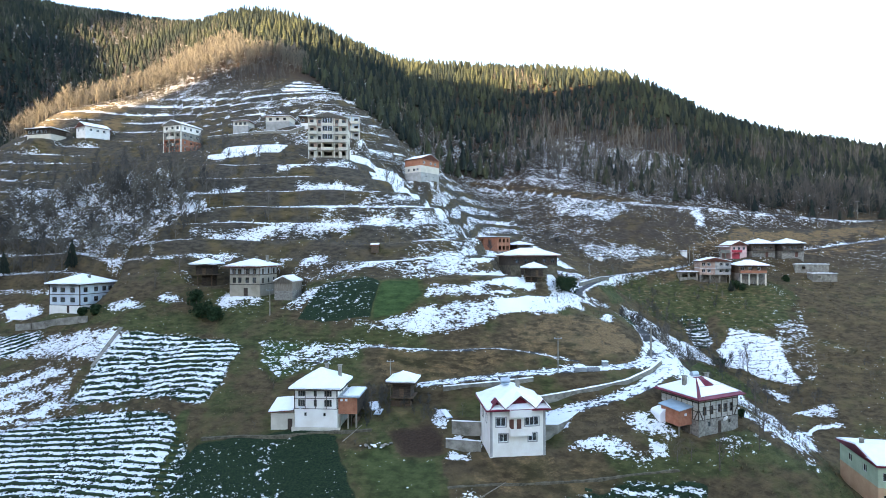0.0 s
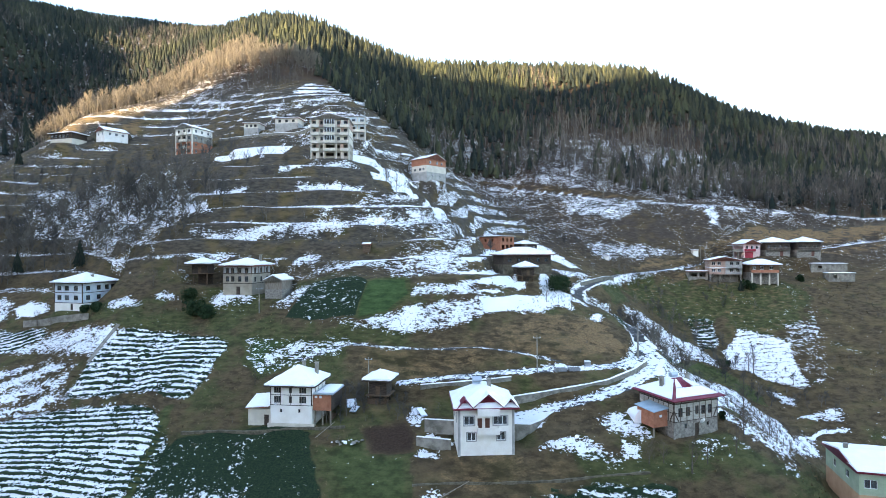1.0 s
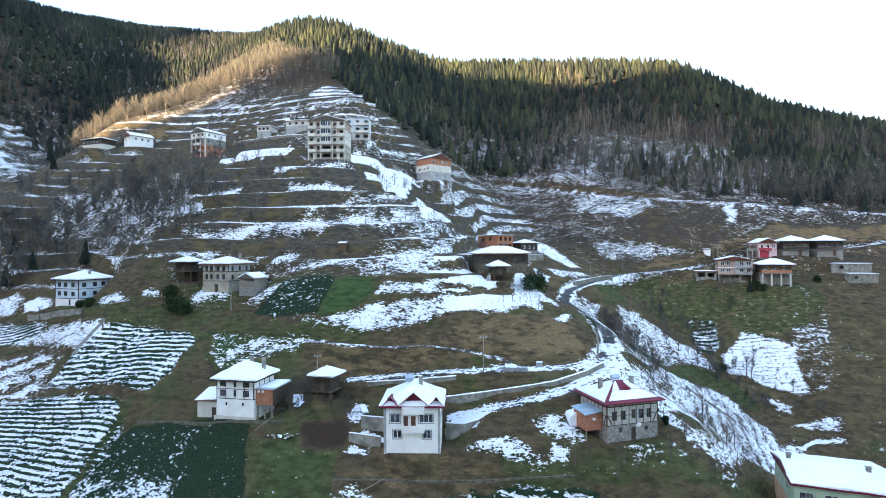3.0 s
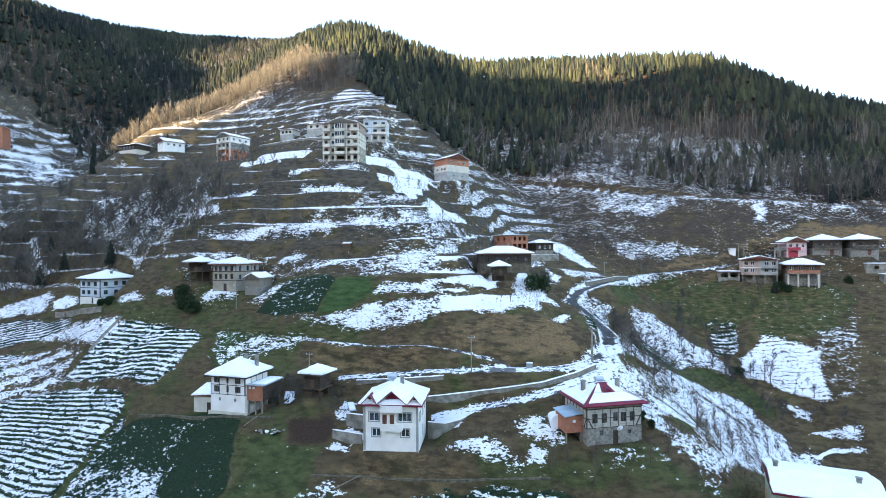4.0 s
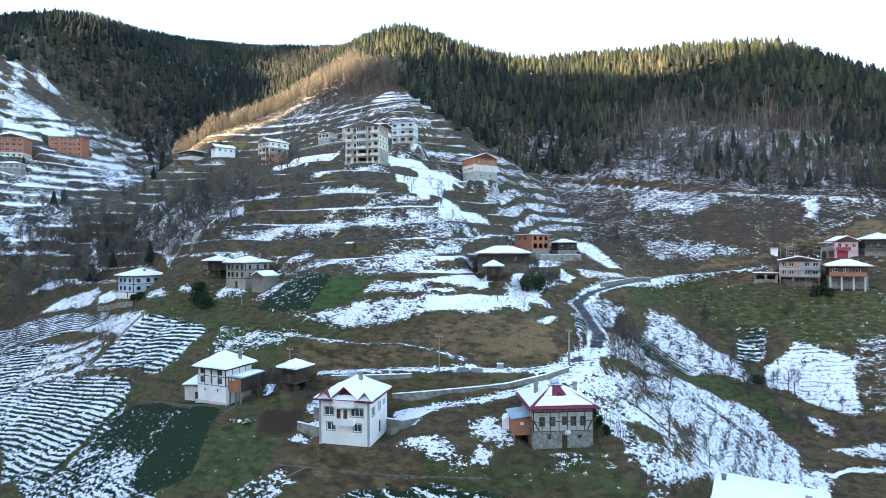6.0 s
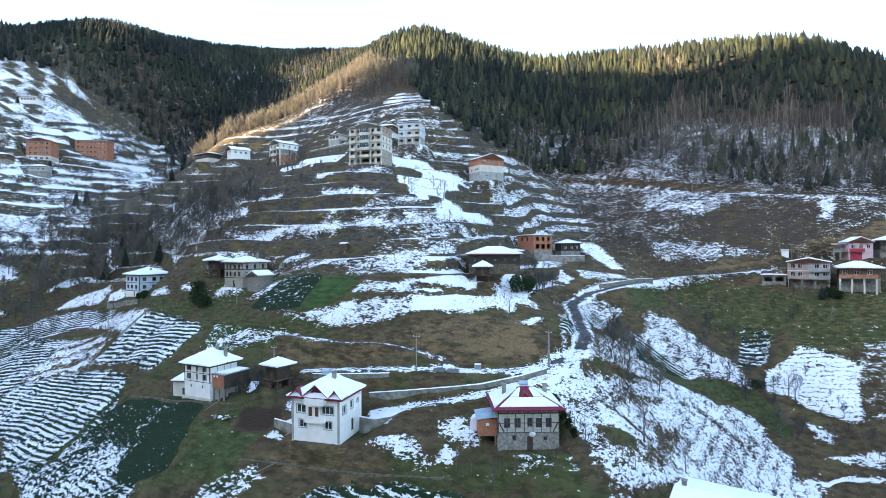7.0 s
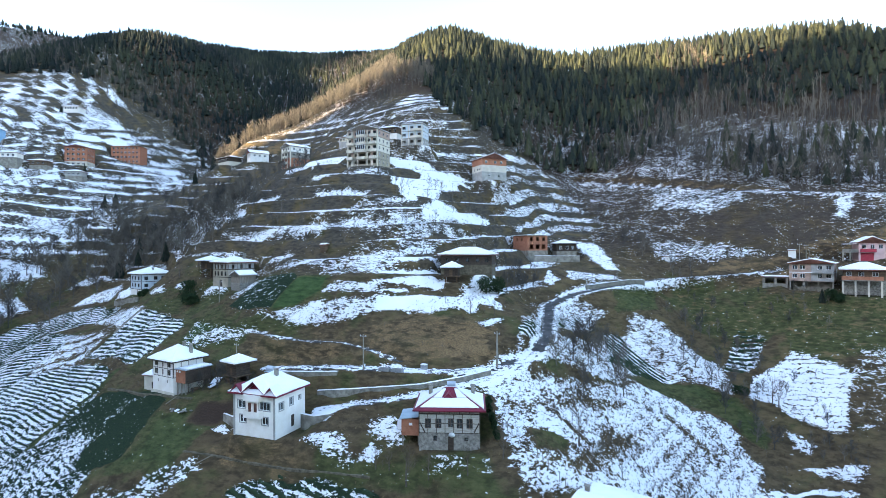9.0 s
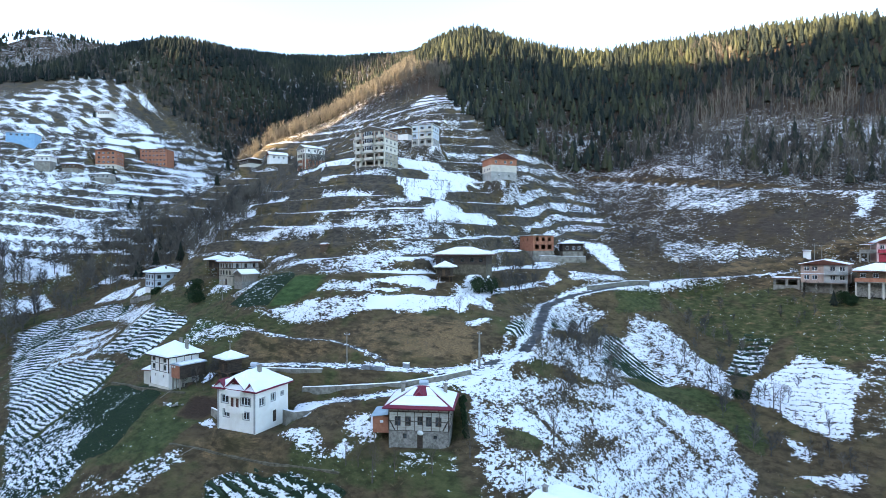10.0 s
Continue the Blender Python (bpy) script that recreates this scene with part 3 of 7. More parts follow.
field([(-26, 115), (-14, 113), (-6, 112.5), (5, 114.5), (14.5, 118), (13.5, 122), (6.5, 121), (-3.5, 118), (-5.5, 116.5), (-14.5, 114)], 1.2, snow=0.65)
# tea plot and bright green winter crop
field([(-30.5, 116.5), (-28.5, 125), (-17, 125.5), (-13.5, 123), (-15, 115), (-25.5, 114.5)], 1.2, rowdir=0, rowgap=1.25, tea=1, snow=0.22, row=0.25)
field([(-15, 115), (-14, 123.5), (-4.5, 125.5), (-3.5, 121.5), (-7.5, 116.5), (-11, 115)], 1.2, green=1.3, snow=0)
# snow on the ledges
field([(-29.5, 131.5), (-20.5, 131), (-4, 130.5), (-3.5, 127.5), (-28.5, 129.5)], 1.2, snow=0.59)
field([(-35.5, 135), (-34.5, 140.5), (-29, 138.5), (-29.5, 132.5)], 1.2, snow=0.73)
field([(-69.5, 146.5), (-51.5, 148), (-27, 152), (-9.5, 157), (-6.5, 149.5), (-33.5, 147), (-68.5, 145.5)], 1.5, snow=0.65)
# lawn above the timber house
field([(-37.5, 111), (-23, 109.5), (-21, 104.5), (-31, 102.5), (-36.5, 105.5)], 2, green=1.1, snow=0.40)
field([(-32.5, 107.5), (-27.5, 109.5), (-16, 111), (-17, 106.5), (-31.5, 104.5)], 1.5, snow=0.59, green=0.8)
# snow round the blue farmhouse
field([(-113.5, 137), (-110, 139), (-104, 137), (-100, 132.5), (-108.5, 133.5)], 1, snow=0.92)
field([(-80.5, 127.5), (-75, 127.5), (-70, 124.5), (-77, 125)], 1, snow=0.78)
field([(-69, 126.5), (-67, 128), (-62.5, 127), (-61, 125.5)], 1, snow=0.78)
field([(-137, 131.5), (-134, 138.5), (-121.5, 143), (-116, 139.5), (-111.5, 132.5), (-129, 131.5)], 1.2, snow=0.67)
field([(-155, 140.5), (-157.5, 150.5), (-148.5, 154.5), (-140, 149.5), (-152.5, 145)], 1.2, snow=0.67)
field([(-170, 176), (-165.5, 176), (-148, 162.5), (-130.5, 151.5), (-132.5, 152), (-152.5, 163.5)], 0.8, snow=0.95)
field([(-53, 127), (-50.5, 134), (-41.5, 124), (-51.5, 124.5)], 1, snow=0.68)
field([(-35.5, 120), (-30.5, 125), (-28, 124), (-30.5, 118)], 1, snow=0.65)
# snowy plots behind the brick house
field([(30, 236.5), (40, 234.5), (52.5, 214), (48.5, 211.5), (36, 224.5)], 1.2, snow=0.75)
field([(7.5, 239), (14, 256.5), (22.5, 247.5), (21, 242.5)], 1.5, snow=0.92)
field([(34, 189), (39.5, 184), (38, 178.5), (35.5, 179)], 1, snow=0.78)
field([(38, 193.5), (51, 206), (55, 206), (48.5, 188), (42, 184.5)], 1.2, snow=0.59)
field([(-3.5, 164.5), (-0.5, 206), (12, 163), (7.5, 149.5), (3, 145)], 2, snow=0.58, ledge=4.2)
# snowfields of the upper spur
field([(-25, 185), (-26, 212.5), (-16.5, 226.5), (-12.5, 201.5), (-7, 173), (-9.5, 170.5)], 1, snow=1)
field([(-48, 218), (-30, 225.5), (-19.5, 233.5), (-14.5, 245.5), (-12.5, 237), (-18, 222.5), (-30, 206), (-41.5, 208.5)], 1, snow=0.88, ledge=4.6)
field([(-36.5, 225), (-31, 247.5), (-21.5, 258.5), (-21.5, 254.5), (-29.5, 240), (-35.5, 225)], 1, snow=0.73, ledge=3.4)
field([(-5, 172), (-6, 184.5), (-5, 198), (1.5, 216), (5.5, 203.5), (2.5, 184), (-0.5, 167.5)], 1, snow=0.88)
field([(-12, 236), (-5.5, 236), (0, 241), (-0.5, 238.5)], 1, snow=0.78)
field([(5, 229), (6.5, 243.5), (11.5, 247.5), (15, 237.5), (10.5, 224.5)], 1, snow=0.88)
field([(-46.5, 167), (-34.5, 169.5), (-25, 172), (-26, 164.5), (-45.5, 165.5)], 1, snow=0.73)
field([(-54.5, 175.5), (-36, 184.5), (-32, 189.5), (-38, 179.5), (-53.5, 174.5)], 1, snow=0.78)
field([(-34, 153.5), (-20.5, 163), (-11.5, 170), (-8.5, 170.5), (-20.5, 162.5), (-32, 153)], 1, snow=0.73)
field([(-28.5, 147.5), (-12.5, 155.5), (-1.5, 166.5), (0, 168.5), (4.5, 159), (-27, 146)], 1.5, snow=0.62)
field([(-67, 189), (-68, 201.5), (-62.5, 203), (-66, 200.5), (-64.5, 186)], 1, snow=0.78)
field([(-86, 193), (-84, 205.5), (-67.5, 215), (-59, 202.5), (-68.5, 188), (-80, 189)], 1, snow=0.92)
field([(-83, 155.5), (-82.5, 161), (-70.5, 157), (-65, 152), (-72.5, 151), (-81.5, 153.5)], 1, snow=0.78)
field([(-84, 163.5), (-70.5, 165), (-60, 165), (-59.5, 164), (-76.5, 159)], 1, snow=0.78)
# snowy ledges between the brick house and the gully, and on the spur's summit
field([(-2, 236), (4, 229), (16, 226), (34, 243), (36, 258), (20, 280), (0, 292), (-14, 292), (-18, 275), (-2, 256)], 4, snow=0.50, ledge=6.5)
field([(-92, 276), (-66, 268), (-44, 264), (-48, 280), (-64, 296), (-84, 298)], 3, snow=0.68, ledge=3.4)
# thin snow among the brush
field([(55, 285.5), (93, 278), (92, 269.5), (79, 259), (58, 268.5)], 3, snow=0.52)
field([(59, 242), (79, 242.5), (101, 238), (92, 233), (62.5, 229.5)], 3, snow=0.50)
field([(124.5, 276.5), (129.5, 274), (124, 255.5), (120, 254.5)], 1.5, snow=0.68)
# clay bank behind the hamlet
field([(126, 247.5), (137.5, 255), (168.5, 254), (205, 253), (201.5, 246), (165.5, 245), (161.5, 243), (130.5, 246.5)], 2.5, clay=0.72, snow=0.02, green=0.1)
# yellow cutting on the spur
field([(-174, 270), (-168, 274), (-158, 263), (-173, 264)], 2, clay=0.8, snow=0.05, green=0)
field([(72, 225), (87.5, 234), (97.5, 236.5), (86, 227.5)], 2.5, clay=0.72, snow=0.05, green=0.2)
# tea plots at the foot of the left flank
field([(-54, 74.5), (-42.5, 76), (-15, 72), (-12.5, 67), (-30, 65)], 1.2, rowdir=-9, rowgap=1.1, tea=0.9, snow=0.46, row=0.4)
field([(-92.5, 89), (-92, 97), (-70.5, 100), (-40, 85), (-44, 76.5), (-54, 74.5)], 1.2, rowdir=-9, rowgap=1.05, tea=1, snow=0.57, row=0.7)
field([(-150.5, 111.5), (-147, 121), (-133, 126), (-98, 106), (-92, 97), (-92.5, 89)], 1.2, rowdir=10, rowgap=1.25, tea=0.8, snow=0.55, row=0.8)
field([(-12, 70), (-3, 71.5), (5, 78.5), (8, 78), (6, 71), (-7, 68)], 1.5, rowdir=20, rowgap=1.4, tea=0.5, snow=0.42, row=0.3)
field([(15.5, 76.6), (18, 79.3), (24, 81), (38, 81.8), (41.5, 81), (38, 76), (20, 73)], 1, rowdir=-6, rowgap=1.4, tea=1, snow=0.36, row=1)
# grass track between the two tea plots, and a clearing beside them
field([(-46.5, 96), (-45, 96), (-43, 88), (-41.6, 75), (-43, 74), (-44.6, 88)], 0.8, green=1.0, tea=0, snow=0.02)
# snowy ledges of the side valley
field([(-209.5, 127.5), (-197.5, 136), (-184.5, 146.5), (-176.5, 141), (-193, 122)], 2, snow=0.72)
field([(-180.5, 117.5), (-169.5, 129.5), (-154.5, 127.5), (-171, 114)], 2, snow=0.68)
field([(-218, 154), (-202.5, 174), (-194.5, 167), (-209, 150.5)], 2, snow=0.6)
field([(-295, 203.5), (-407.5, 265), (-387.5, 283.5), (-341, 267.5), (-326, 272.5), (-306.5, 315.5), (-283, 312), (-296, 263.5)], 6, snow=0.66, ledge=7)
# thin snow under the bare trees
field([(-179, 213), (-148, 208.5), (-88.5, 183.5), (-81, 168.5), (-75.5, 142), (-116, 159), (-146, 174.5)], 6, snow=0.4, green=0.1)
# hazel snow below the old house
field([(48, 106.5), (55, 125), (68.5, 156.5), (87.5, 160.5), (88.5, 137.5), (62, 89), (57, 92)], 2, snow=0.66, green=0.2)
field([(56.5, 101.5), (59, 105), (62.5, 106.5), (62, 102), (59.5, 98)], 1, snow=0.05, green=0.6)
field([(50.5, 104.5), (56, 115.5), (59, 129), (67.5, 140.5), (64.5, 133), (59, 120.5), (53, 105)], 2.5, snow=0.3, green=0.4)
field([(59.5, 94.5), (64, 106), (65.5, 120.5), (67.5, 129.5), (70, 129.5), (67.5, 117), (67.5, 108), (64.5, 100.5)], 2.5, snow=0.26, green=0.4)
field([(64.5, 152), (67, 164.5), (87.5, 166), (87.5, 162.5), (76, 159.5)], 1.2, snow=0.05, green=0.7)
# snow on the yard terraces of the white house
field([(17.6, 91.4), (21.5, 91.6), (26, 95.3), (24, 96.6), (18, 95)], 0.8, snow=0.95)
field([(2.4, 88), (7.4, 87.4), (7.6, 90), (3, 90.6)], 0.8, snow=0.85)
field([(1.4, 84.6), (5.4, 84.2), (5.6, 86), (1.8, 86.4)], 0.8, snow=0.72)
field([(-1, 93), (2, 92), (2.4, 97), (-0.5, 97.5)], 1, snow=0.66)
# dead grass before the white house
field([(2, 79), (9, 86), (24.5, 84.5), (28, 81), (9, 79)], 2, snow=0.04, clay=0.45, green=0.2)
# raw bank inside the bend
field([(15.5, 117), (20.5, 119.5), (41.5, 127), (44, 119), (37.5, 111), (19, 106)], 3, clay=0.55, snow=0.05, green=0.3)
field([(31, 112.5), (37, 112), (42.5, 117), (43, 121), (40, 124.5), (35, 119)], 4, clay=0.85, snow=0.02, green=0.1)
field([(-14, 106), (-4, 104.5), (10, 105.5), (12, 108), (0, 107.5), (-12, 108.5)], 4, clay=0.6, snow=0.03, green=0.1)
# pasture below the hamlet
field([(65.5, 221), (127, 214.5), (134.5, 207.5), (125.5, 186), (114.5, 189), (89.5, 198), (69.5, 199.5)], 9, snow=0.14, green=0.65, clay=0.34)
field([(66.5, 108.5), (66.5, 110), (72.5, 111.5), (72.5, 110)], 1.2, snow=0.34, green=0.3)
field([(72.5, 146), (73, 148), (83.5, 143.5), (83, 141.5)], 1.2, snow=0.34, green=0.3)
field([(57, 111.5), (57, 113), (64, 112.5), (64, 110.5)], 1.2, snow=0.34, green=0.3)
# snow under the far wood
field([(-437, 207), (-444, 259), (-384, 286.5), (-338, 289.5), (-325, 237), (-338, 223.5), (-331, 170)], 5, snow=0.62, green=0.1, ledge=7)


def build_ground():
    xs = _steps([(-3500, -1150, 140), (-1150, -650, 14), (-650, -330, 9), (-330, -125, 3), (-125, 150, 0.85), (150, 300, 3.5), (300, 700, 12), (700, 3500, 140)])
    ys = _steps([(-3000, -680, 120), (-680, -220, 14), (-220, -100, 60), (-100, 66, 9), (66, 215, 0.85), (215, 320, 1.6), (320, 560, 5), (560, 900, 14), (900, 3500, 130)])
    gx, gy = np.meshgrid(xs, ys)
    gz = land(gx, gy)
    nx, ny = len(xs), len(ys)
    me = bpy.data.meshes.new("ground")
    me.vertices.add(nx * ny)
    me.vertices.foreach_set("co", np.stack([gx, gy, gz], -1).astype(np.float32).ravel())
    i = np.arange((nx - 1) * (ny - 1))
    a = (i // (nx - 1)) * nx + i % (nx - 1)
    quads = np.stack([a, a + 1, a + nx + 1, a + nx], -1).astype(np.int32)
    me.loops.add(quads.size)
    me.loops.foreach_set("vertex_index", quads.ravel())
    me.polygons.add(len(quads))
    me.polygons.foreach_set("loop_start", np.arange(0, quads.size, 4, dtype=np.int32))
    me.polygons.foreach_set("use_smooth", np.ones(len(quads), bool))
    me.update(calc_edges=True)
    x, y, z = gx.ravel(), gy.ravel(), gz.ravel()
    cov = {k: np.zeros(len(x)) for k in ("snow", "green", "tea", "soil", "road", "clay", "row", "rowc")}
    # the wide cover of the hills
    cov["snow"][:] = 0.15 + 0.12 * _fbm(x, y, 60, 2)
    cov["green"][:] = 0.30 + 0.14 * (1 - _smooth(120, 175, y))
    far = _smooth(255, 300, y)
    cov["snow"] += far * 0.10 + 0.16 * _smooth(40, 75, x) * (1 - _smooth(215, 260, x)) * _smooth(278, 300, y) * (1 - _smooth(330, 375, y))
    cov["soil"] = 0.5 * _smooth(205, 250, y) * (1 - _smooth(285, 312, y)) * _smooth(-60, 10, x) + 0.8 * _smooth(285, 312, y) * (x > -150) + 0.7 * (x < -220) * _smooth(300, 330, y)
    cov["green"] *= 1 - 0.8 * far
    cov["snow"] += (0.12 * np.exp(-((x - 85) / 55) ** 2 - ((y - 325) / 40) ** 2) - 0.25 * _smooth(330, 380, y)) * (x > -150)
    for k, (pts, step) in enumerate(TERRACED):
        m = poly_mask(x, y, pts, 10)
        f = terrace_phase(x, y, pts, step)
        tread = _smooth(0.02, 0.12, f) * (1 - _smooth(0.5, 0.62, f))
        want = ((0.06 + 0.72 * tread) if k == 0 else (0.26 + 0.80 * tread)) + 0.27 * _fbm(x, y, 32, 11)
        cov["snow"] = cov["snow"] * (1 - m) + want * m
        cov["soil"] = np.maximum(cov["soil"], 0.08 * m)
        cov["green"] = cov["green"] * (1 - m) + 0.25 * m
    for px_, py_, pz_, r_, s_ in PADS:
        m = 1 - _smooth(r_ + 1, r_ + s_ + 3, np.hypot(x - px_, y - py_))
        cov["snow"] = cov["snow"] * (1 - m) + np.minimum(cov["snow"], 0.28) * m
    for pts, soft, rowdir, rowgap, cover in FIELDS:
        wob, edge = soft * 0.5, soft * 2 + 2
        q = np.array(pts)
        (x0, y0), (x1, y1) = q.min(0) - edge, q.max(0) + edge
        here = np.where((x > x0) & (x < x1) & (y > y0) & (y < y1))[0]
        u, v = x[here], y[here]
        m = poly_mask(u + wob * _fbm(u, v, 5, 21), v + wob * _fbm(u, v, 5, 31), pts, soft)
        for k in ("snow", "green", "tea", "soil", "road", "clay", "row"):
            if k in cover or k in ("tea", "soil", "row", "clay"):
                cov[k][here] = cov[k][here] * (1 - m) + cover.get(k, 0.0) * m
        if "ledge" in cover:  # narrow terraces: bare risers between the snowy treads
            f = terrace_phase(u, v, pts, cover["ledge"]) + 0.55 * _fbm(u, v, 26, 43)
            f = f - np.floor(f)
            cov["snow"][here] += m * (0.22 * _fbm(u, v, 14, 47) - 0.75 * (1 - _smooth(0.0, 0.1, f) * (1 - _smooth(0.62, 0.74, f))))
        if rowdir is not None:
            a_ = radians(rowdir)
            c = (-math.sin(a_) * u + math.cos(a_) * v) / rowgap + 0.3 * _fbm(u, v, 9, 41)
            cov["rowc"][here] = np.where(m > 0.01, c, cov["rowc"][here])
    for name, (pts, half) in ROADS.items():
        d, _z = line_near(x, y, pts)
        m = 1 - _smooth(half - 0.3, half + 0.5, d)
        wheel = np.exp(-((d - half * 0.5) / 0.45) ** 2)
        if name == "main":  # cleared asphalt between banks of snow
            bank = np.exp(-((d - half - 0.7) / 0.7) ** 2)
            cov["snow"] = np.maximum(cov["snow"], 0.85 * bank * (1 - 0.75 * _smooth(66, 84, x)))
        if name == "forest":  # a raw cut bank along the track
            above = _smooth(-0.8, 1.4, z - _z)
            cov["clay"] = np.maximum(cov["clay"], above * 0.56 * np.exp(-((d - 2.8) / 1.5) ** 2))
            cov["snow"] = np.maximum(cov["snow"] * (1 - 0.8 * above * np.exp(-((d - 2.8) / 1.8) ** 2)), (1 - above) * 0.62 * np.exp(-((d - 2.0) / 1.2) ** 2))
        if name == "main":
            cov["clay"] = np.maximum(cov["clay"], 0.62 * np.exp(-((d - 4.2) / 2.6) ** 2) * _smooth(78, 92, x))
        lying = {"main": 0.3 + 0.42 * _smooth(60, 72, x), "upper": 0.75, "lower": 0.85, "forest": 0.60, "path": 0.8}[name]
        cov["road"] = np.maximum(cov["road"], m)
        cov["snow"] = cov["snow"] * (1 - m) + (lying - 0.3 * wheel) * m
        for k in ("tea", "clay", "row", "green"):
            cov[k] *= 1 - m
    for k, v in cov.items():
        me.attributes.new(k, "FLOAT", "POINT").data.foreach_set("value", v.astype(np.float32))
    me.materials.append(MAT["ground"])
    return tagged(new("ground", me), "steep terraced hillside of brown grass, tea rows and patchy snow", "hillside", kind="structure")


ground = build_ground()

# ---- building kit ----
def part(name, bm, material, parent=None, label=""):
    me = bpy.data.meshes.new(name)
    bm.to_mesh(me)
    bm.free()
    me.materials.append(MAT[material] if isinstance(material, str) else material)
    ob = new(name, me)
    if parent is not None:
        ob.parent = parent
    if label:
        ob["label"] = label
    return ob


def thing(name, label, category, x, y, z, yaw=0.0, group=""):
    ob = new(name)
    ob.empty_display_size = 0.5
    ob.matrix_basis = pose(x, y, z, 0, 0, yaw)
    return tagged(ob, label, category, group)


def add_box(bm, x0, x1, y0, y1, z0, z1):
    v = [bm.verts.new(p) for p in ((x0, y0, z0), (x1, y0, z0), (x1, y1, z0), (x0, y1, z0), (x0, y0, z1), (x1, y0, z1), (x1, y1, z1), (x0, y1, z1))]
    for f in ((3, 2, 1, 0), (4, 5, 6, 7), (0, 1, 5, 4), (1, 2, 6, 5), (2, 3, 7, 6), (3, 0, 4, 7)):
        bm.faces.new([v[i] for i in f])
    return v


def box(x0, x1, y0, y1, z0, z1, bevel=0.0):
    bm = bmesh.new()
    add_box(bm, x0, x1, y0, y1, z0, z1)
    if bevel:
        bmesh.ops.bevel(bm, geom=bm.edges[:], offset=bevel, segments=1, affect="EDGES")
    return bm


def side_point(side, w, d, u, inset, z):
    """A point on one side of a w by d block: f front, r right, b back, l left; u runs to the right as one faces that side."""
    if side == "f":
        return (u, -d / 2 + inset, z)
    if side == "r":
        return (w / 2 - inset, u, z)
    if side == "b":
        return (-u, d / 2 - inset, z)
    return (-w / 2 + inset, -u, z)


def walls(w, d, z0, z1, holes, thick=0.3):
    """Four walls with real openings; holes: side -> [(u, v, width, height)], v the sill's height."""
    bm = bmesh.new()
    for side in "frbl":
        half = (w if side in "fb" else d) / 2
        cuts = [(u - a / 2, u + a / 2, v, v + h) for u, v, a, h in holes.get(side, ()) if z0 - 0.01 <= v and v + h <= z1 + 0.01]
        us = sorted({-half, half, *[c for q in cuts for c in q[:2]]})
        zs = sorted({z0, z1, *[c for q in cuts for c in q[2:]]})

        def quad(a, b):
            bm.faces.new([bm.verts.new(side_point(side, w, d, *p)) for p in (a[0], a[1], b[1], b[0])])
        for u0, u1 in zip(us, us[1:]):
            for a, b in zip(zs, zs[1:]):
                um, zm = (u0 + u1) / 2, (a + b) / 2
                if any(q[0] < um < q[1] and q[2] < zm < q[3] for q in cuts):
                    continue
                bm.faces.new([bm.verts.new(side_point(side, w, d, u, 0, z)) for u, z in ((u0, a), (u1, a), (u1, b), (u0, b))])
                bm.faces.new([bm.verts.new(side_point(side, w, d, u, thick, z)) for u, z in ((u0, b), (u1, b), (u1, a), (u0, a))])
        for u0, u1, a, b in cuts:
            ring = [(u0, a), (u1, a), (u1, b), (u0, b)]
            for p, q in zip(ring, ring[1:] + ring[:1]):
                bm.faces.new([bm.verts.new(side_point(side, w, d, c[0], i, c[1])) for c, i in ((p, 0), (p, thick), (q, thick), (q, 0))])
    for z in (z0, z1):  # top and bottom of the storey, as floor slabs
        bm.faces.new([bm.verts.new((sx * w / 2, sy * d / 2, z)) for sx, sy in ((-1, -1), (1, -1), (1, 1), (-1, 1))])
    bmesh.ops.remove_doubles(bm, verts=bm.verts[:], dist=0.001)
    return bm


def side_box(bm, side, w, d, u0, u1, i0, i1, z0, z1):
    """A box on one side; i0 and i1 are insets (minus: proud of the wall)."""
    a, b = side_point(side, w, d, u0, i0, z0), side_point(side, w, d, u1, i1, z1)
    add_box(bm, min(a[0], b[0]), max(a[0], b[0]), min(a[1], b[1]), max(a[1], b[1]), z0, z1)


def window(parent, side, w, d, u, v, a, h, frame_mat="frame_white", bars=1, glazed=True, sill=None):
    bm, k = bmesh.new(), 0.07
    side_box(bm, side, w, d, u - a / 2, u + a / 2, 0.10, 0.16, v, v + k)
    side_box(bm, side, w, d, u - a / 2, u + a / 2, 0.10, 0.16, v + h - k, v + h)
    side_box(bm, side, w, d, u - a / 2, u - a / 2 + k, 0.10, 0.16, v + k, v + h - k)
    side_box(bm, side, w, d, u + a / 2 - k, u + a / 2, 0.10, 0.16, v + k, v + h - k)
    for j in range(bars):
        c = u - a / 2 + a * (j + 1) / (bars + 1)
        side_box(bm, side, w, d, c - k / 2, c + k / 2, 0.10, 0.16, v + k, v + h - k)
    win = part("window", bm, frame_mat, parent)
    if glazed:
        bm = bmesh.new()
        side_box(bm, side, w, d, u - a / 2 + k / 2, u + a / 2 - k / 2, 0.125, 0.135, v + k / 2, v + h - k / 2)
        part("pane", bm, "glass", win).visible_shadow = False
    if sill:
        bm = bmesh.new()
        side_box(bm, side, w, d, u - a / 2 - 0.08, u + a / 2 + 0.08, -0.08, 0.10, v - 0.08, v)
        part("sill", bm, sill, win)
    return win


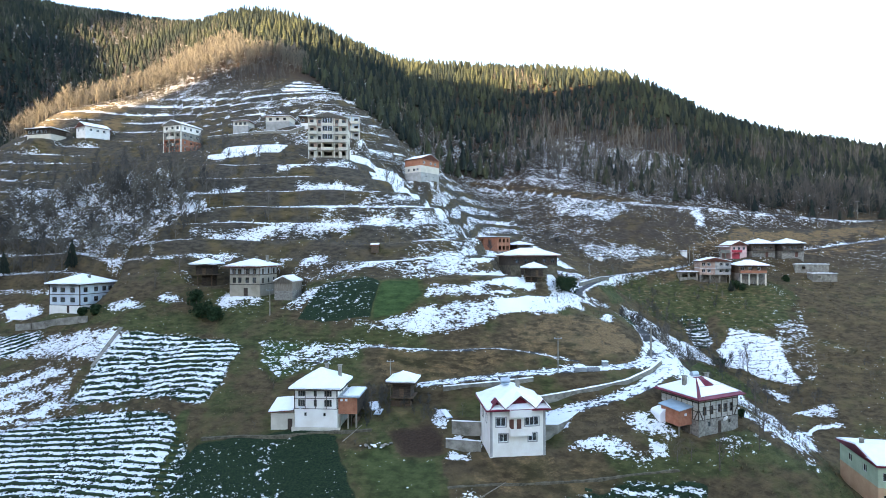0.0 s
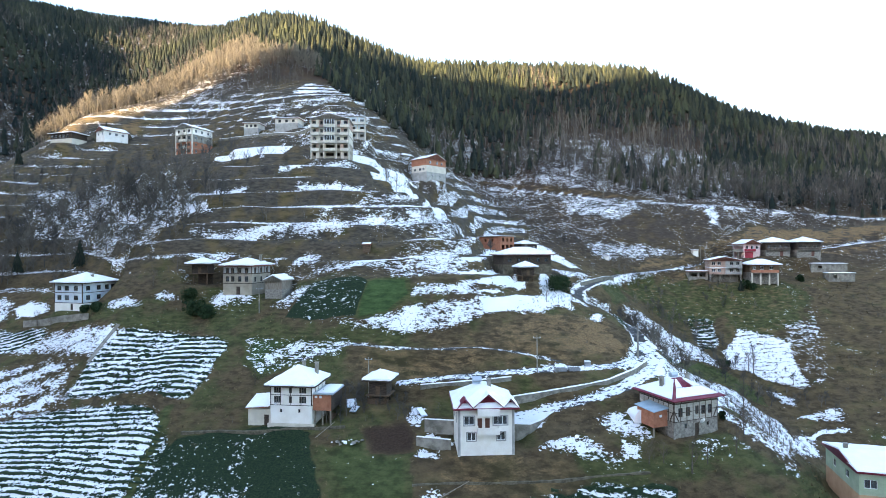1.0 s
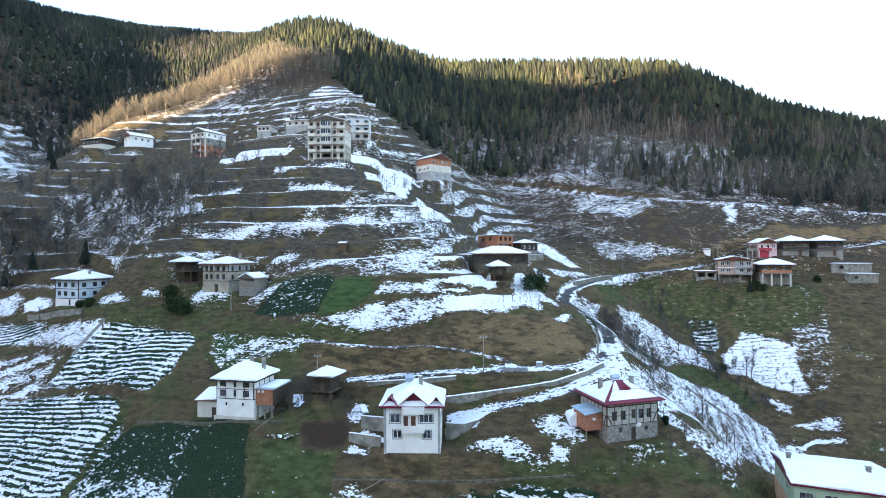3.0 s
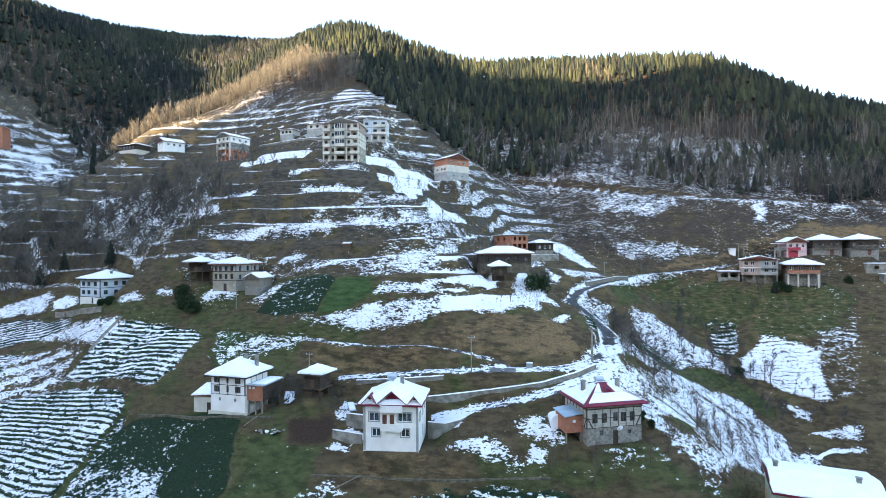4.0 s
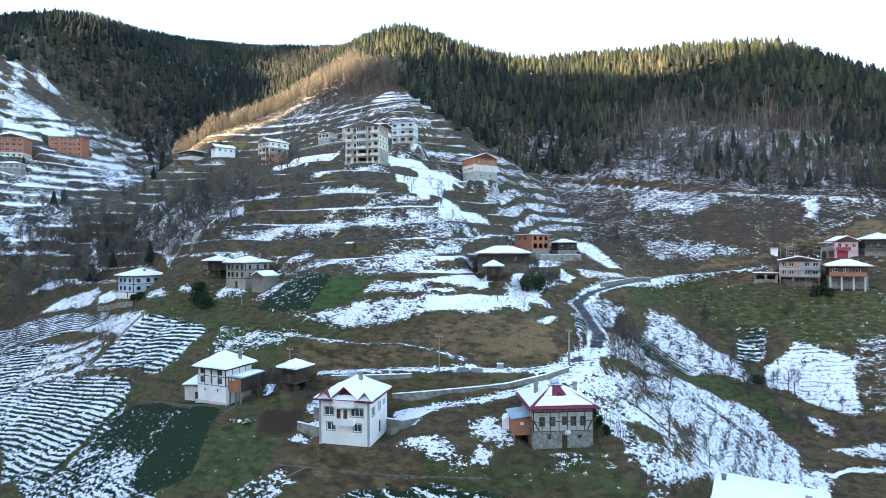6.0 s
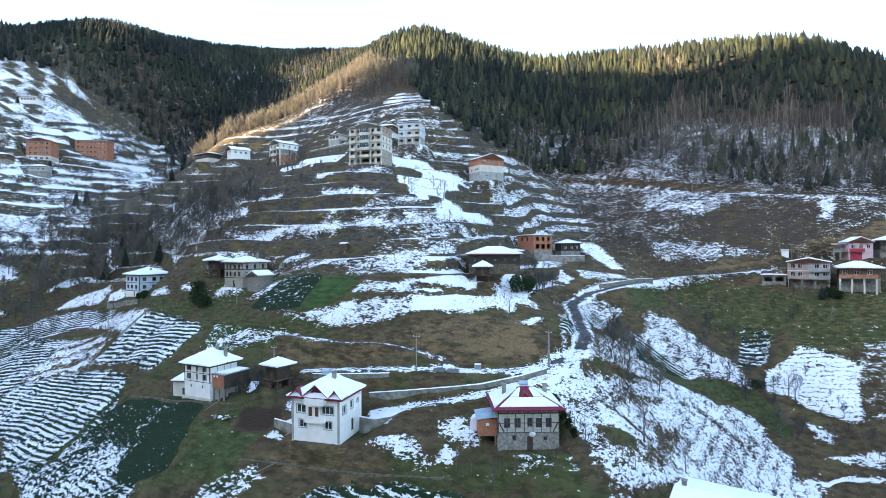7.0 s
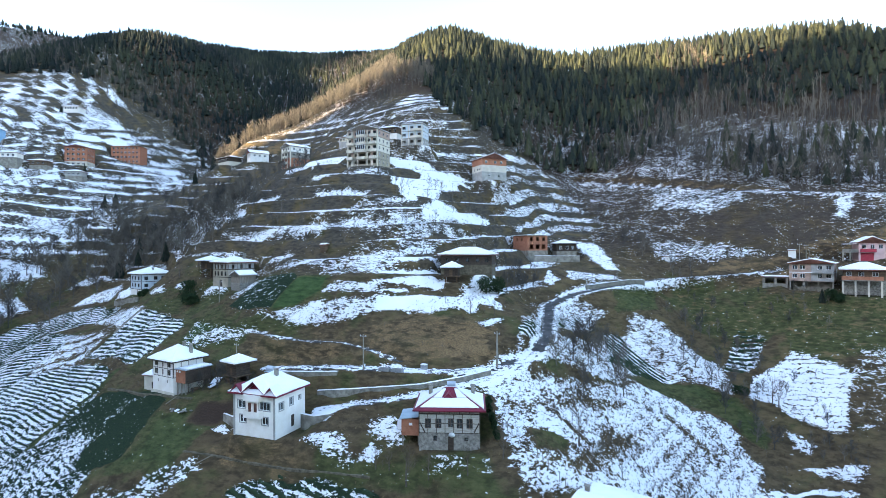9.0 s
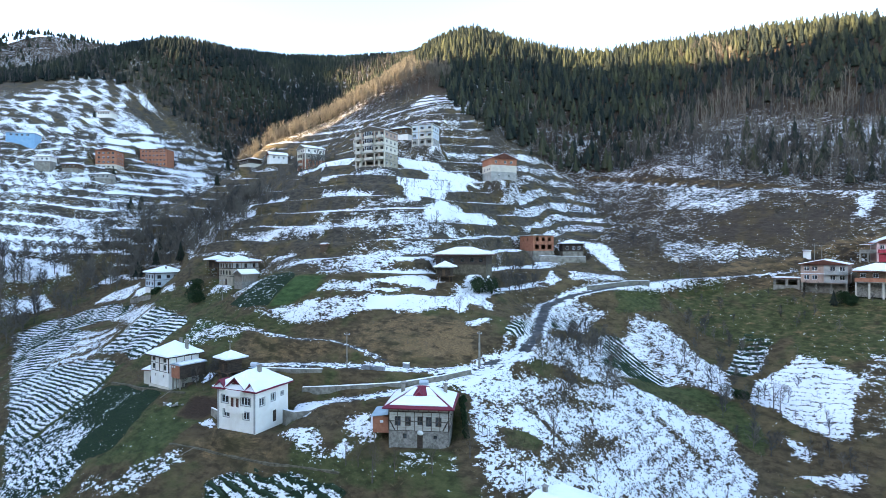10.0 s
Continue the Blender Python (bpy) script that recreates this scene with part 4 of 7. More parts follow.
def roof_shape(w, d, z, rise, over, kind="hip", thick=0.16, lift=0.0, ridge="x", hip=None):
    """A roof slab of even thickness over a w by d block."""
    bm = bmesh.new()
    W, D = w / 2 + over, d / 2 + over
    e = z - over * rise / (min(w, d) / 2 + 0.001) * 0.5
    top = z + rise
    swap = ridge == "y"
    if swap:
        W, D = D, W
    run = D if kind == "hip" else 0.0
    if hip is not None:
        run = hip
    r = max(W - run, 0.02)

    def put(x, y, q):
        return bm.verts.new((y, x, q) if swap else (x, y, q))
    rings = []
    for dz in (lift + thick, lift):
        rings.append([put(-W, -D, e + dz), put(W, -D, e + dz), put(W, D, e + dz), put(-W, D, e + dz), put(-r, 0, top + dz), put(r, 0, top + dz)])
    for k, q in enumerate(rings):
        fs = [(q[0], q[1], q[5], q[4]), (q[2], q[3], q[4], q[5]), (q[1], q[2], q[5]), (q[3], q[0], q[4])]
        for f in fs:
            bm.faces.new(f if (k == 0) != swap else f[::-1])
    for i in range(4):
        a, b = rings[0][i], rings[0][(i + 1) % 4]
        c, d_ = rings[1][(i + 1) % 4], rings[1][i]
        bm.faces.new((d_, c, b, a))
    bmesh.ops.recalc_face_normals(bm, faces=bm.faces[:])
    return bm


def gable_fill(w, d, z, rise, ridge="y", inset=0.0):
    """The triangular wall heads under a gabled roof."""
    bm = bmesh.new()
    for s in (-1, 1):
        for t in (0.0, 0.25):
            if ridge == "y":
                y = s * (d / 2 - inset - t)
                pts = [(-w / 2, y, z), (w / 2, y, z), (0, y, z + rise)]
            else:
                x = s * (w / 2 - inset - t)
                pts = [(x, -d / 2, z), (x, d / 2, z), (x, 0, z + rise)]
            bm.faces.new([bm.verts.new(p) for p in pts])
    return bm


def snow_cover(bm, parent):
    """Snow lying on a roof, with an uneven top and a ragged rim."""
    rng = random.Random(len(bm.verts) + int(sum(abs(v.co.x) for v in bm.verts) * 100))
    bmesh.ops.triangulate(bm, faces=[f for f in bm.faces if len(f.verts) > 4])
    bmesh.ops.subdivide_edges(bm, edges=bm.edges[:], cuts=5, use_grid_fill=True)
    for v in bm.verts:
        v.co += Vector((rng.gauss(0, 0.05), rng.gauss(0, 0.05), abs(rng.gauss(0, 0.05))))
    return part("snow", bm, "snow", parent)


def chimney(parent, x, y, z0, z1, s=0.55, material="concrete"):
    c = part("chimney", box(x - s / 2, x + s / 2, y - s / 2, y + s / 2, z0, z1, 0.03), material, parent)
    bm = bmesh.new()
    add_box(bm, x - s * 0.68, x + s * 0.68, y - s * 0.68, y + s * 0.68, z1 + 0.15, z1 + 0.25)
    for sx in (-1, 1):
        for sy in (-1, 1):
            add_box(bm, x + sx * s * 0.36 - 0.06, x + sx * s * 0.36 + 0.06, y + sy * s * 0.36 - 0.06, y + sy * s * 0.36 + 0.06, z1, z1 + 0.15)
    part("chimney_cap", bm, "concrete", c)
    return c


def house(name, label, x, y, z, yaw, w, d, storeys, roof=None, wins=(), doors=(), chimneys=(), bare=1.2, roof_mat="tile", group="", category="house"):
    """storeys: [(height, wall material)]; roof: dict of roof_shape's rise, over, kind, ridge, and snow;
    wins: [(side, u, sill height, width, height, frame material, bars, glazed)]; bare: how far the walls reach into the slope."""
    h = thing(name, label, category, x, y, z, yaw, group)
    holes = {}
    for q in wins:
        holes.setdefault(q[0], []).append(q[1:5])
    for q in doors:
        holes.setdefault(q[0], []).append(q[1:5])
    zz = 0.0
    for k, (height, material) in enumerate(storeys):
        part("storey", walls(w, d, zz - (bare if k == 0 else 0), zz + height, holes), material, h)
        zz += height
    for q in wins:
        q = (*q, *("frame_white", 1, True)[len(q) - 5:])
        window(h, q[0], w, d, *q[1:5], frame_mat=q[5], bars=q[6], glazed=q[7])
    for q in doors:
        bm = bmesh.new()
        side_box(bm, q[0], w, d, q[1] - q[3] / 2, q[1] + q[3] / 2, 0.12, 0.18, q[2], q[2] + q[4])
        part("door", bm, q[5] if len(q) > 5 else "door", h)
    if roof:
        r = dict(rise=2.0, over=0.6, kind="hip", ridge="x")
        cover = roof.get("snow", 0.18)
        r.update({k: v for k, v in roof.items() if k not in ("snow", "fill")})
        rf = part("roof", roof_shape(w, d, zz, **r), roof_mat, h)
        if cover:
            s = dict(r, over=r["over"] - 0.12, thick=cover, lift=0.16)
            snow_cover(roof_shape(w, d, zz + 0.02, **s), rf)
        if r["kind"] == "gable":
            axis = 1 if r["ridge"] == "y" else 0
            for sgn in (-1, 1):
                g = gable_fill(w, d, zz, r["rise"] - 0.05, r["ridge"])
                bmesh.ops.delete(g, geom=[v for v in g.verts if v.co[axis] * sgn < 0], context="VERTS")
                part("gable", g, roof.get("fill", storeys[-1][1]), h)
    for cx, cy, z1 in chimneys:
        chimney(h, cx, cy, zz, z1)
    return h


def rows_of(side, us, v, a, h, *rest):
    return [(side, u, v, a, h, *rest) for u in us]

# ---- houses ----
def parapet_balcony(parent, w, d, u0, u1, out, z, high=1.0, material="white_wall", rail=None):
    """A balcony on the front: a slab with a solid parapet, or with a railing."""
    b = bmesh.new()
    side_box(b, "f", w, d, u0, u1, -out, 0.0, z - 0.16, z)
    if not rail:
        side_box(b, "f", w, d, u0, u1, -out, -out + 0.12, z, z + high)
        side_box(b, "f", w, d, u0, u0 + 0.12, -out + 0.12, 0.0, z, z + high)
        side_box(b, "f", w, d, u1 - 0.12, u1, -out + 0.12, 0.0, z, z + high)
    bal = part("balcony", b, material, parent)
    if rail:
        b = bmesh.new()
        side_box(b, "f", w, d, u0, u1, -out, -out + 0.06, z + high - 0.06, z + high)
        n = int((u1 - u0) / 0.35)
        for k in range(n + 1):
            c = u0 + 0.03 + (u1 - u0 - 0.06) * k / n
            side_box(b, "f", w, d, c - 0.025, c + 0.025, -out, -out + 0.05, z, z + high - 0.06)
        part("railing", b, rail, bal)
    return bal


def timbering(parent, w, d, z0, z1, sides="fl", posts=5, rails=1, diag=True, s=0.09, material="dark_wood"):
    """Exposed beams, proud of the wall; each side one mesh."""
    for side in sides:
        half = (w if side in "fb" else d) / 2
        b = bmesh.new()
        for z in [z0 + s, z1 - s] + [z0 + (z1 - z0) * (k + 1) / (rails + 1) for k in range(rails)]:
            side_box(b, side, w, d, -half - 0.03, half + 0.03, -0.04, 0.02, z - s, z + s)
        for k in range(posts + 1):
            u = -half + s + (2 * half - 2 * s) * k / posts
            side_box(b, side, w, d, u - s, u + s, -0.05, 0.02, z0, z1)
        if diag:
            for sgn in (-1, 1):
                n = 8
                for k in range(n):
                    u = sgn * (half - 0.2 - (half / posts) * 1.2 * k / n)
                    z = z0 + (z1 - z0) * 0.5 * (1 - k / n)
                    side_box(b, side, w, d, u - s, u + s, -0.045, 0.02, max(z - 0.2, z0), z + 0.2)
        part("timber_frame", b, material, parent)


def dish(parent, x, y, z, r=0.42):
    b = bmesh.new()
    bmesh.ops.create_uvsphere(b, u_segments=12, v_segments=8, radius=r)
    bmesh.ops.delete(b, geom=[v for v in b.verts if v.co.z > -r * 0.55], context="VERTS")
    bmesh.ops.rotate(b, verts=b.verts[:], cent=(0, 0, 0), matrix=Matrix.Rotation(radians(-65), 3, "X"))
    bmesh.ops.translate(b, verts=b.verts[:], vec=(x, y, z))
    dd = part("satellite_dish", b, "frame_white", parent)
    part("arm", box(x - 0.025, x + 0.025, y, y + 0.5, z - 0.1, z - 0.05), "metal", dd)
    return dd


def white_house():
    w, d = 9.0, 8.4
    wins = [("f", -2.35, 2.3, 1.35, 1.25, "frame_white", 1), ("f", 2.35, 2.3, 1.3, 1.25, "frame_white", 1), ("f", -2.7, 4.75, 1.6, 1.35, "frame_white", 1), ("f", 2.25, 4.75, 2.2, 1.35, "frame_white", 2)]
    wins += [("r", 0.2, 4.8, 1.0, 1.3), ("r", -2.6, 4.6, 1.2, 1.3), ("r", 2.6, 5.3, 0.6, 0.6), ("l", 1.5, 4.7, 0.9, 1.3), ("l", -1.8, 4.7, 0.9, 1.3)]
    doors = [("f", -1.0, 3.75, 0.75, 2.05, "door"), ("f", 0.2, 3.75, 0.75, 2.05, "door"), ("r", 0.6, 0.9, 1.0, 2.1, "dark_wood")]
    h = house("detached_house", "new white-rendered house with two balconies, maroon eaves and snowy roof", 12.5, 88.3, 16.2, 6.8, w, d, [(3.6, "white_wall"), (3.9, "white_wall")],
              dict(rise=2.4, over=0.75, snow=0.2, ridge="y", hip=3.0), wins, doors, roof_mat="maroon", bare=0.6)
    for side, u, v, a, hh in [q[:5] for q in wins]:
        b = bmesh.new()
        for u0, u1, z0, z1 in ((u - a / 2 - 0.16, u - a / 2, v - 0.16, v + hh + 0.16), (u + a / 2, u + a / 2 + 0.16, v - 0.16, v + hh + 0.16), (u - a / 2, u + a / 2, v - 0.16, v), (u - a / 2, u + a / 2, v + hh, v + hh + 0.16)):
            side_box(b, side, w, d, u0, u1, -0.05, 0.0, z0, z1)
        part("window_surround", b, "grey_wall", h)
    for u in (-w / 2 + 0.22, w / 2 - 0.22):  # grey corner strips
        b = bmesh.new()
        side_box(b, "f", w, d, u - 0.2, u + 0.2, -0.04, 0.0, 0.0, 7.4)
        part("corner_strip", b, "grey_wall", h)
    parapet_balcony(h, w, d, -1.45, 2.0, 1.1, 3.65, 0.95)
    parapet_balcony(h, w, d, -1.45, 2.0, 1.1, 6.55, 0.95)
    # the attic gable over the upper balcony
    g = bmesh.new()
    add_box(g, -1.7, 2.2, -d / 2 - 0.02, -d / 2 + 2.6, 7.5, 8.05)
    part("attic_wall", g, "white_wall", h)
    part("attic_door", box(-0.95, -0.25, -d / 2 - 0.08, -d / 2 - 0.03, 6.6, 8.4), "door", h)
    part("attic_window", box(0.15, 1.5, -d / 2 - 0.07, -d / 2 - 0.03, 7.2, 8.25), "glass", h)
    for x0, x1, zt, y1 in ((-2.3, 2.9, 9.7, 3.4), (-4.7, -2.0, 9.0, 1.6), (2.6, 5.1, 9.0, 1.6)):
        mid = (x0 + x1) / 2
        for mat, lift, grow, nm in (("maroon", 0.0, 0.0, "gable_roof"), ("snow", 0.14, -0.1, "snow")):
            b = bmesh.new()
            ya, yb = -d / 2 - 0.75 - grow * 0, -d / 2 + y1
            a = [(x0 - grow, ya, 7.55 + lift), (mid, ya, zt + lift), (x1 + grow, ya, 7.55 + lift), (x0 - grow, yb, 7.55 + lift), (mid, yb, zt + lift), (x1 + grow, yb, 7.55 + lift)]
            lo = [(p[0], p[1], p[2] - 0.14) for p in a]
            v = [b.verts.new(p) for p in a + lo]
            for f in ((0, 1, 4, 3), (1, 2, 5, 4), (6, 9, 10, 7), (7, 10, 11, 8), (0, 6, 7, 1), (1, 7, 8, 2), (3, 4, 10, 9), (4, 5, 11, 10), (0, 3, 9, 6), (2, 8, 11, 5)):
                b.faces.new([v[i] for i in f])
            bmesh.ops.recalc_face_normals(b, faces=b.faces[:])
            if not (nm == "snow" and x0 < -4):
                part(nm, b, mat, h)
        b = bmesh.new()
        b.faces.new([b.verts.new(p) for p in ((x0 + 0.4, -d / 2 - 0.02, 7.5), (x1 - 0.4, -d / 2 - 0.02, 7.5), (mid, -d / 2 - 0.02, zt - 0.35))])
        b.faces.new([b.verts.new(p) for p in ((x0 + 0.4, -d / 2 + 0.2, 7.5), (x1 - 0.4, -d / 2 + 0.2, 7.5), (mid, -d / 2 + 0.2, zt - 0.35))])
        part("gable", b, "white_wall" if x0 > -2.2 and x0 < 0 else "maroon", h)
    chimney(h, 1.1, 0.4, 8.8, 10.7, 0.6, "concrete")
    b = bmesh.new()
    bmesh.ops.create_cone(b, cap_ends=True, segments=14, radius1=0.45, radius2=0.45, depth=1.5, matrix=Matrix.Translation((-0.8, 1.2, 10.7)) @ Matrix.Rotation(radians(90), 4, "Y"))
    part("water_tank", b, "zinc", h)
    v = box(-1.6, 0.0, 0.4, 1.0, 10.15, 10.25)
    part("solar_panel", v, "blue_sheet", h)


def timber_house():
    w, d = 7.4, 7.0
    wins = []
    for v in (3.9, 5.6):
        wins += [("f", -2.5, v, 1.2, 1.2, "grey_wood", 2), ("f", -0.1, v, 0.55, 1.2, "grey_wood", 0), ("f", 2.1, v, 1.3, 1.2, "grey_wood", 2)]
    wins += [("f", -1.8, 2.3, 0.4, 0.6, "dark_wood", 0), ("f", 1.5, 2.3, 0.4, 0.6, "dark_wood", 0)]
    h = house("timber_house", "old half-timbered house with whitewashed base and heavy snow on its roof", -20.3, 93.7, 18.3, -3.5, w, d, [(3.5, "white_wall"), (3.6, "white_wall")],
              dict(rise=2.3, over=0.9, snow=0.25), wins, (), chimneys=((0.6, 1.0, 10.1), (3.0, 1.0, 9.9)), roof_mat="dark_wood")
    timbering(h, w, d, 3.5, 7.1, "flr", 4, 1, False, 0.05, "dark_wood")
    part("foundation", box(-4.2, 4.2, -d / 2 - 0.2, -d / 2, -1.3, 0.45, 0.05), "cream_wall", h)
    # the brick annex on posts
    b = bmesh.new()
    add_box(b, 3.72, 7.0, -2.9, 3.0, 2.6, 5.4)
    part("brick_annex", b, "brick", h)
    for u in (4.3, 5.1):
        part("annex_window", box(u - 0.22, u + 0.22, -2.96, -2.88, 4.75, 5.15), "frame_white", h)
    for u, vv in ((4.0, -2.7), (6.8, -2.7), (6.8, 2.7), (5.4, -2.7)):
        part("post", box(u - 0.12, u + 0.12, vv - 0.12, vv + 0.12, -1.2, 2.6), "grey_wood", h)
    part("annex_side", box(7.0, 7.06, -2.9, 3.0, 2.6, 5.4), "dark_wood", h)
    part("annex_roof", box(3.72, 7.4, -3.2, 3.3, 5.4, 5.55), "zinc", h)
    part("annex_snow", box(4.4, 7.3, -2.6, 3.2, 5.55, 5.75, 0.08), "snow", h)
    # the mud-walled shed
    part("shed_wall", box(-8.1, -4.02, -2.9, 0.6, -1.0, 2.6), "cream_wall", h)
    part("shed_door", box(-5.1, -4.3, -2.97, -2.89, -0.3, 1.6), "dark_wood", h)
    b = bmesh.new()
    for z in (2.6, 2.75):
        for sx, sy in ((-8.4, -3.3), (-4.02, -3.3), (-4.02, 0.9), (-8.4, 0.9)):
            b.verts.new((sx, sy, z + (1.3 if sy > 0 else 0) + (0.4 if sx > -5 else 0)))
    b.verts.ensure_lookup_table()
    for f in ((3, 2, 1, 0), (4, 5, 6, 7), (0, 1, 5, 4), (1, 2, 6, 5), (2, 3, 7, 6), (3, 0, 4, 7)):
        b.faces.new([b.verts[i] for i in f])
    sn = b.copy()
    bmesh.ops.translate(sn, verts=sn.verts[:], vec=(0, 0, 0.16))
    part("shed_roof", b, "tile", h)
    part("shed_snow", sn, "snow", h)
    dish(h, -2.5, -d / 2 - 0.35, 4.0, 0.38)


def granary(x, y, z, yaw, s=3.6, leg=2.0, body=2.3, roof=5.8, label="dark timber granary on stilts under a snowy hipped roof", material="dark_wood"):
    """A store on posts with a gallery and a wide low roof."""
    g = thing("granary", label, "granary", x, y, z, yaw)
    for sx in (-1, 1):
        for sy in (-1, 1):
            part("post", box(sx * s * 0.42 - 0.13, sx * s * 0.42 + 0.13, sy * s * 0.42 - 0.13, sy * s * 0.42 + 0.13, -1.5, leg), "warm_wood", g)
    part("platform", box(-s / 2 - 0.5, s / 2 + 0.5, -s / 2 - 0.5, s / 2 + 0.5, leg, leg + 0.15), "warm_wood", g)
    for z in (leg * 0.35, leg * 0.75):  # cross rails between the posts
        part("rail", box(-s * 0.46, s * 0.46, -s * 0.42 - 0.06, -s * 0.42 + 0.06, z - 0.07, z + 0.07), "dark_wood", g)
    # dark panel closing the back of the space under the chamber
    part("dark_backing", box(-s * 0.46, s * 0.46, s * 0.36, s * 0.40, -0.2, leg), "dark_wood", g)
    part("chamber", box(-s / 2, s / 2, -s / 2, s / 2, leg + 0.15, leg + 0.15 + body), material, g)
    for k in range(int(body / 0.3)):  # lapped boards on the front
        part("board", box(-s / 2 - 0.02, s / 2 + 0.02, -s / 2 - 0.05, -s / 2 - 0.005, leg + 0.17 + k * 0.3, leg + 0.43 + k * 0.3), material, g)
    part("door", box(-0.4, 0.4, -s / 2 - 0.06, -s / 2, leg + 0.2, leg + 1.7), "warm_wood", g)
    ov = (roof - s) / 2
    r = part("roof", roof_shape(s, s, leg + 0.15 + body, 1.0, ov, "hip"), "dark_wood", g)
    snow_cover(roof_shape(s, s, leg + 0.17 + body, 1.0, ov - 0.08, "hip", thick=0.3, lift=0.16), r)
    return g


def red_roof_house():
    w, d = 9.4, 8.0
    us = (-3.3, -1.7, 1.6, 3.1)
    wins = rows_of("f", us, 3.35, 0.95, 1.5, "warm_wood", 1)
    wins += [("f", 0.2, 3.5, 0.8, 1.4, "warm_wood", 1), ("f", -2.2, 1.4, 0.6, 0.8, "dark_wood", 0), ("f", 2.6, 1.4, 0.6, 0.6, "dark_wood", 0), ("l", 1.5, 3.4, 0.9, 1.4, "warm_wood", 1), ("r", 0.0, 3.4, 0.9, 1.4, "warm_wood", 1), ("r", 2.3, 3.4, 0.9, 1.4, "warm_wood", 1)]
    a = radians(24.6)
    h = house("old_house", "old stone and timber house, maroon roof half under snow", 46.4 - 0.8 * math.sin(a), 93.5 + 0.8 * math.cos(a), 17.65, 24.6, w, d, [(2.6, "stone"), (3.0, "weathered"), (0.8, "grey_wood")],
              None, wins, [("f", 0.2, 0.0, 0.9, 2.1, "dark_wood")], bare=1.6)
    timbering(h, w, d, 2.6, 5.6, "flr", 7, 1, True, 0.05, "dark_wood")
    timbering(h, w, d, 5.55, 6.4, "flr", 6, 0, False, 0.05, "dark_wood")
    r = part("roof", roof_shape(w, d, 6.4, 2.15, 0.9, "hip"), "maroon", h)
    # snow lies on the slopes but has slid off along the front eave and the hips
    bm = bmesh.new()
    W, D, e, top = w / 2 + 0.9, d / 2 + 0.9, 6.4 - 0.30, 8.55

    def slope(pts, lift=0.17, t=0.16):
        a_ = [bm.verts.new((p[0], p[1], p[2] + lift)) for p in pts]
        b_ = [bm.verts.new((p[0], p[1], p[2] + lift + t)) for p in pts]
        n = len(pts)
        bm.faces.new(b_), bm.faces.new(a_[::-1])
        for i in range(n):
            bm.faces.new((a_[i], a_[(i + 1) % n], b_[(i + 1) % n], b_[i]))

    def on(side, u, v):
        """u along the eave -1..1, v up the slope 0..1"""
        z = e + (top - e) * v
        if side == "f":
            return (u * (W - (W - (W - D)) * v), -D * (1 - v), z)
        if side == "l":
            return (-W + D * v, -u * D * (1 - v), z)
        if side == "r":
            return (W - D * v, u * D * (1 - v), z)
        return (-u * (W - D * v), D * (1 - v), z)
    for side, quads in {"f": [(-0.9, 0.13, 0.92, 0.13, 0.86, 0.5, -0.86, 0.5), (-0.86, 0.54, -0.42, 0.54, -0.6, 0.9, -0.9, 0.9), (0.38, 0.54, 0.88, 0.54, 0.9, 0.9, 0.55, 0.9)],
                        "l": [(-0.93, 0.07, 0.92, 0.07, 0.82, 0.88, -0.85, 0.88)], "r": [(-0.93, 0.06, 0.93, 0.06, 0.84, 0.88, -0.85, 0.9)], "b": [(-0.95, 0.05, 0.95, 0.05, 0.9, 0.95, -0.9, 0.95)]}.items():
        for q in quads:
            slope([on(side, q[i], q[i + 1]) for i in range(0, 8, 2)])
    bmesh.ops.recalc_face_normals(bm, faces=bm.faces[:])
    part("snow", bm, "snow", r, "patchy snow sliding off the roof")
    # small front gable and skylight
    g = bmesh.new()
    v = [g.verts.new(p) for p in ((-1.4, -2.5, 7.2), (1.0, -2.5, 7.2), (-0.2, -2.5, 8.3), (-0.2, 0.2, 8.45), (-1.4, 0.2, 7.2), (1.0, 0.2, 7.2))]
    for f in ((0, 1, 2), (0, 2, 3, 4), (1, 5, 3, 2)):
        g.faces.new([v[i] for i in f])
    part("dormer", g, "maroon", h)
    part("solar_panel", box(-0.6, 0.8, 0.3, 0.9, 8.6, 8.7), "blue_sheet", h)
    b = bmesh.new()
    bmesh.ops.create_cone(b, cap_ends=True, segments=14, radius1=0.4, radius2=0.4, depth=1.4, matrix=Matrix.Translation((0.1, 1.0, 9.0)) @ Matrix.Rotation(radians(90), 4, "Y"))
    part("water_tank", b, "zinc", h)
    chimney(h, -3.2, 0.2, 6.9, 8.9, 0.6)
    chimney(h, 3.6, 1.4, 6.8, 8.5, 0.6)
    part("brick_annex", box(-7.6, -4.72, -2.6, 1.2, 1.7, 4.3), "brick", h)
    part("annex_window", box(-6.4, -5.9, -2.68, -2.58, 3.3, 3.7), "frame_white", h)
    for u, vv in ((-7.4, -2.4), (-7.4, 1.0), (-4.95, -2.4)):
        part("post", box(u - 0.1, u + 0.1, vv - 0.1, vv + 0.1, -1.6, 1.7), "grey_wood", h)
    b = bmesh.new()
    v = [b.verts.new(p) for p in ((-7.9, -3.0, 4.3), (-4.72, -3.0, 4.7), (-4.72, 1.6, 4.9), (-7.9, 1.6, 4.5), (-7.9, -3.0, 4.4), (-4.72, -3.0, 4.8), (-4.72, 1.6, 5.0), (-7.9, 1.6, 4.6))]
    for f in ((3, 2, 1, 0), (4, 5, 6, 7), (0, 1, 5, 4), (1, 2, 6, 5), (2, 3, 7, 6), (3, 0, 4, 7)):
        b.faces.new([v[i] for i in f])
    part("annex_roof", b, "blue_sheet", h)
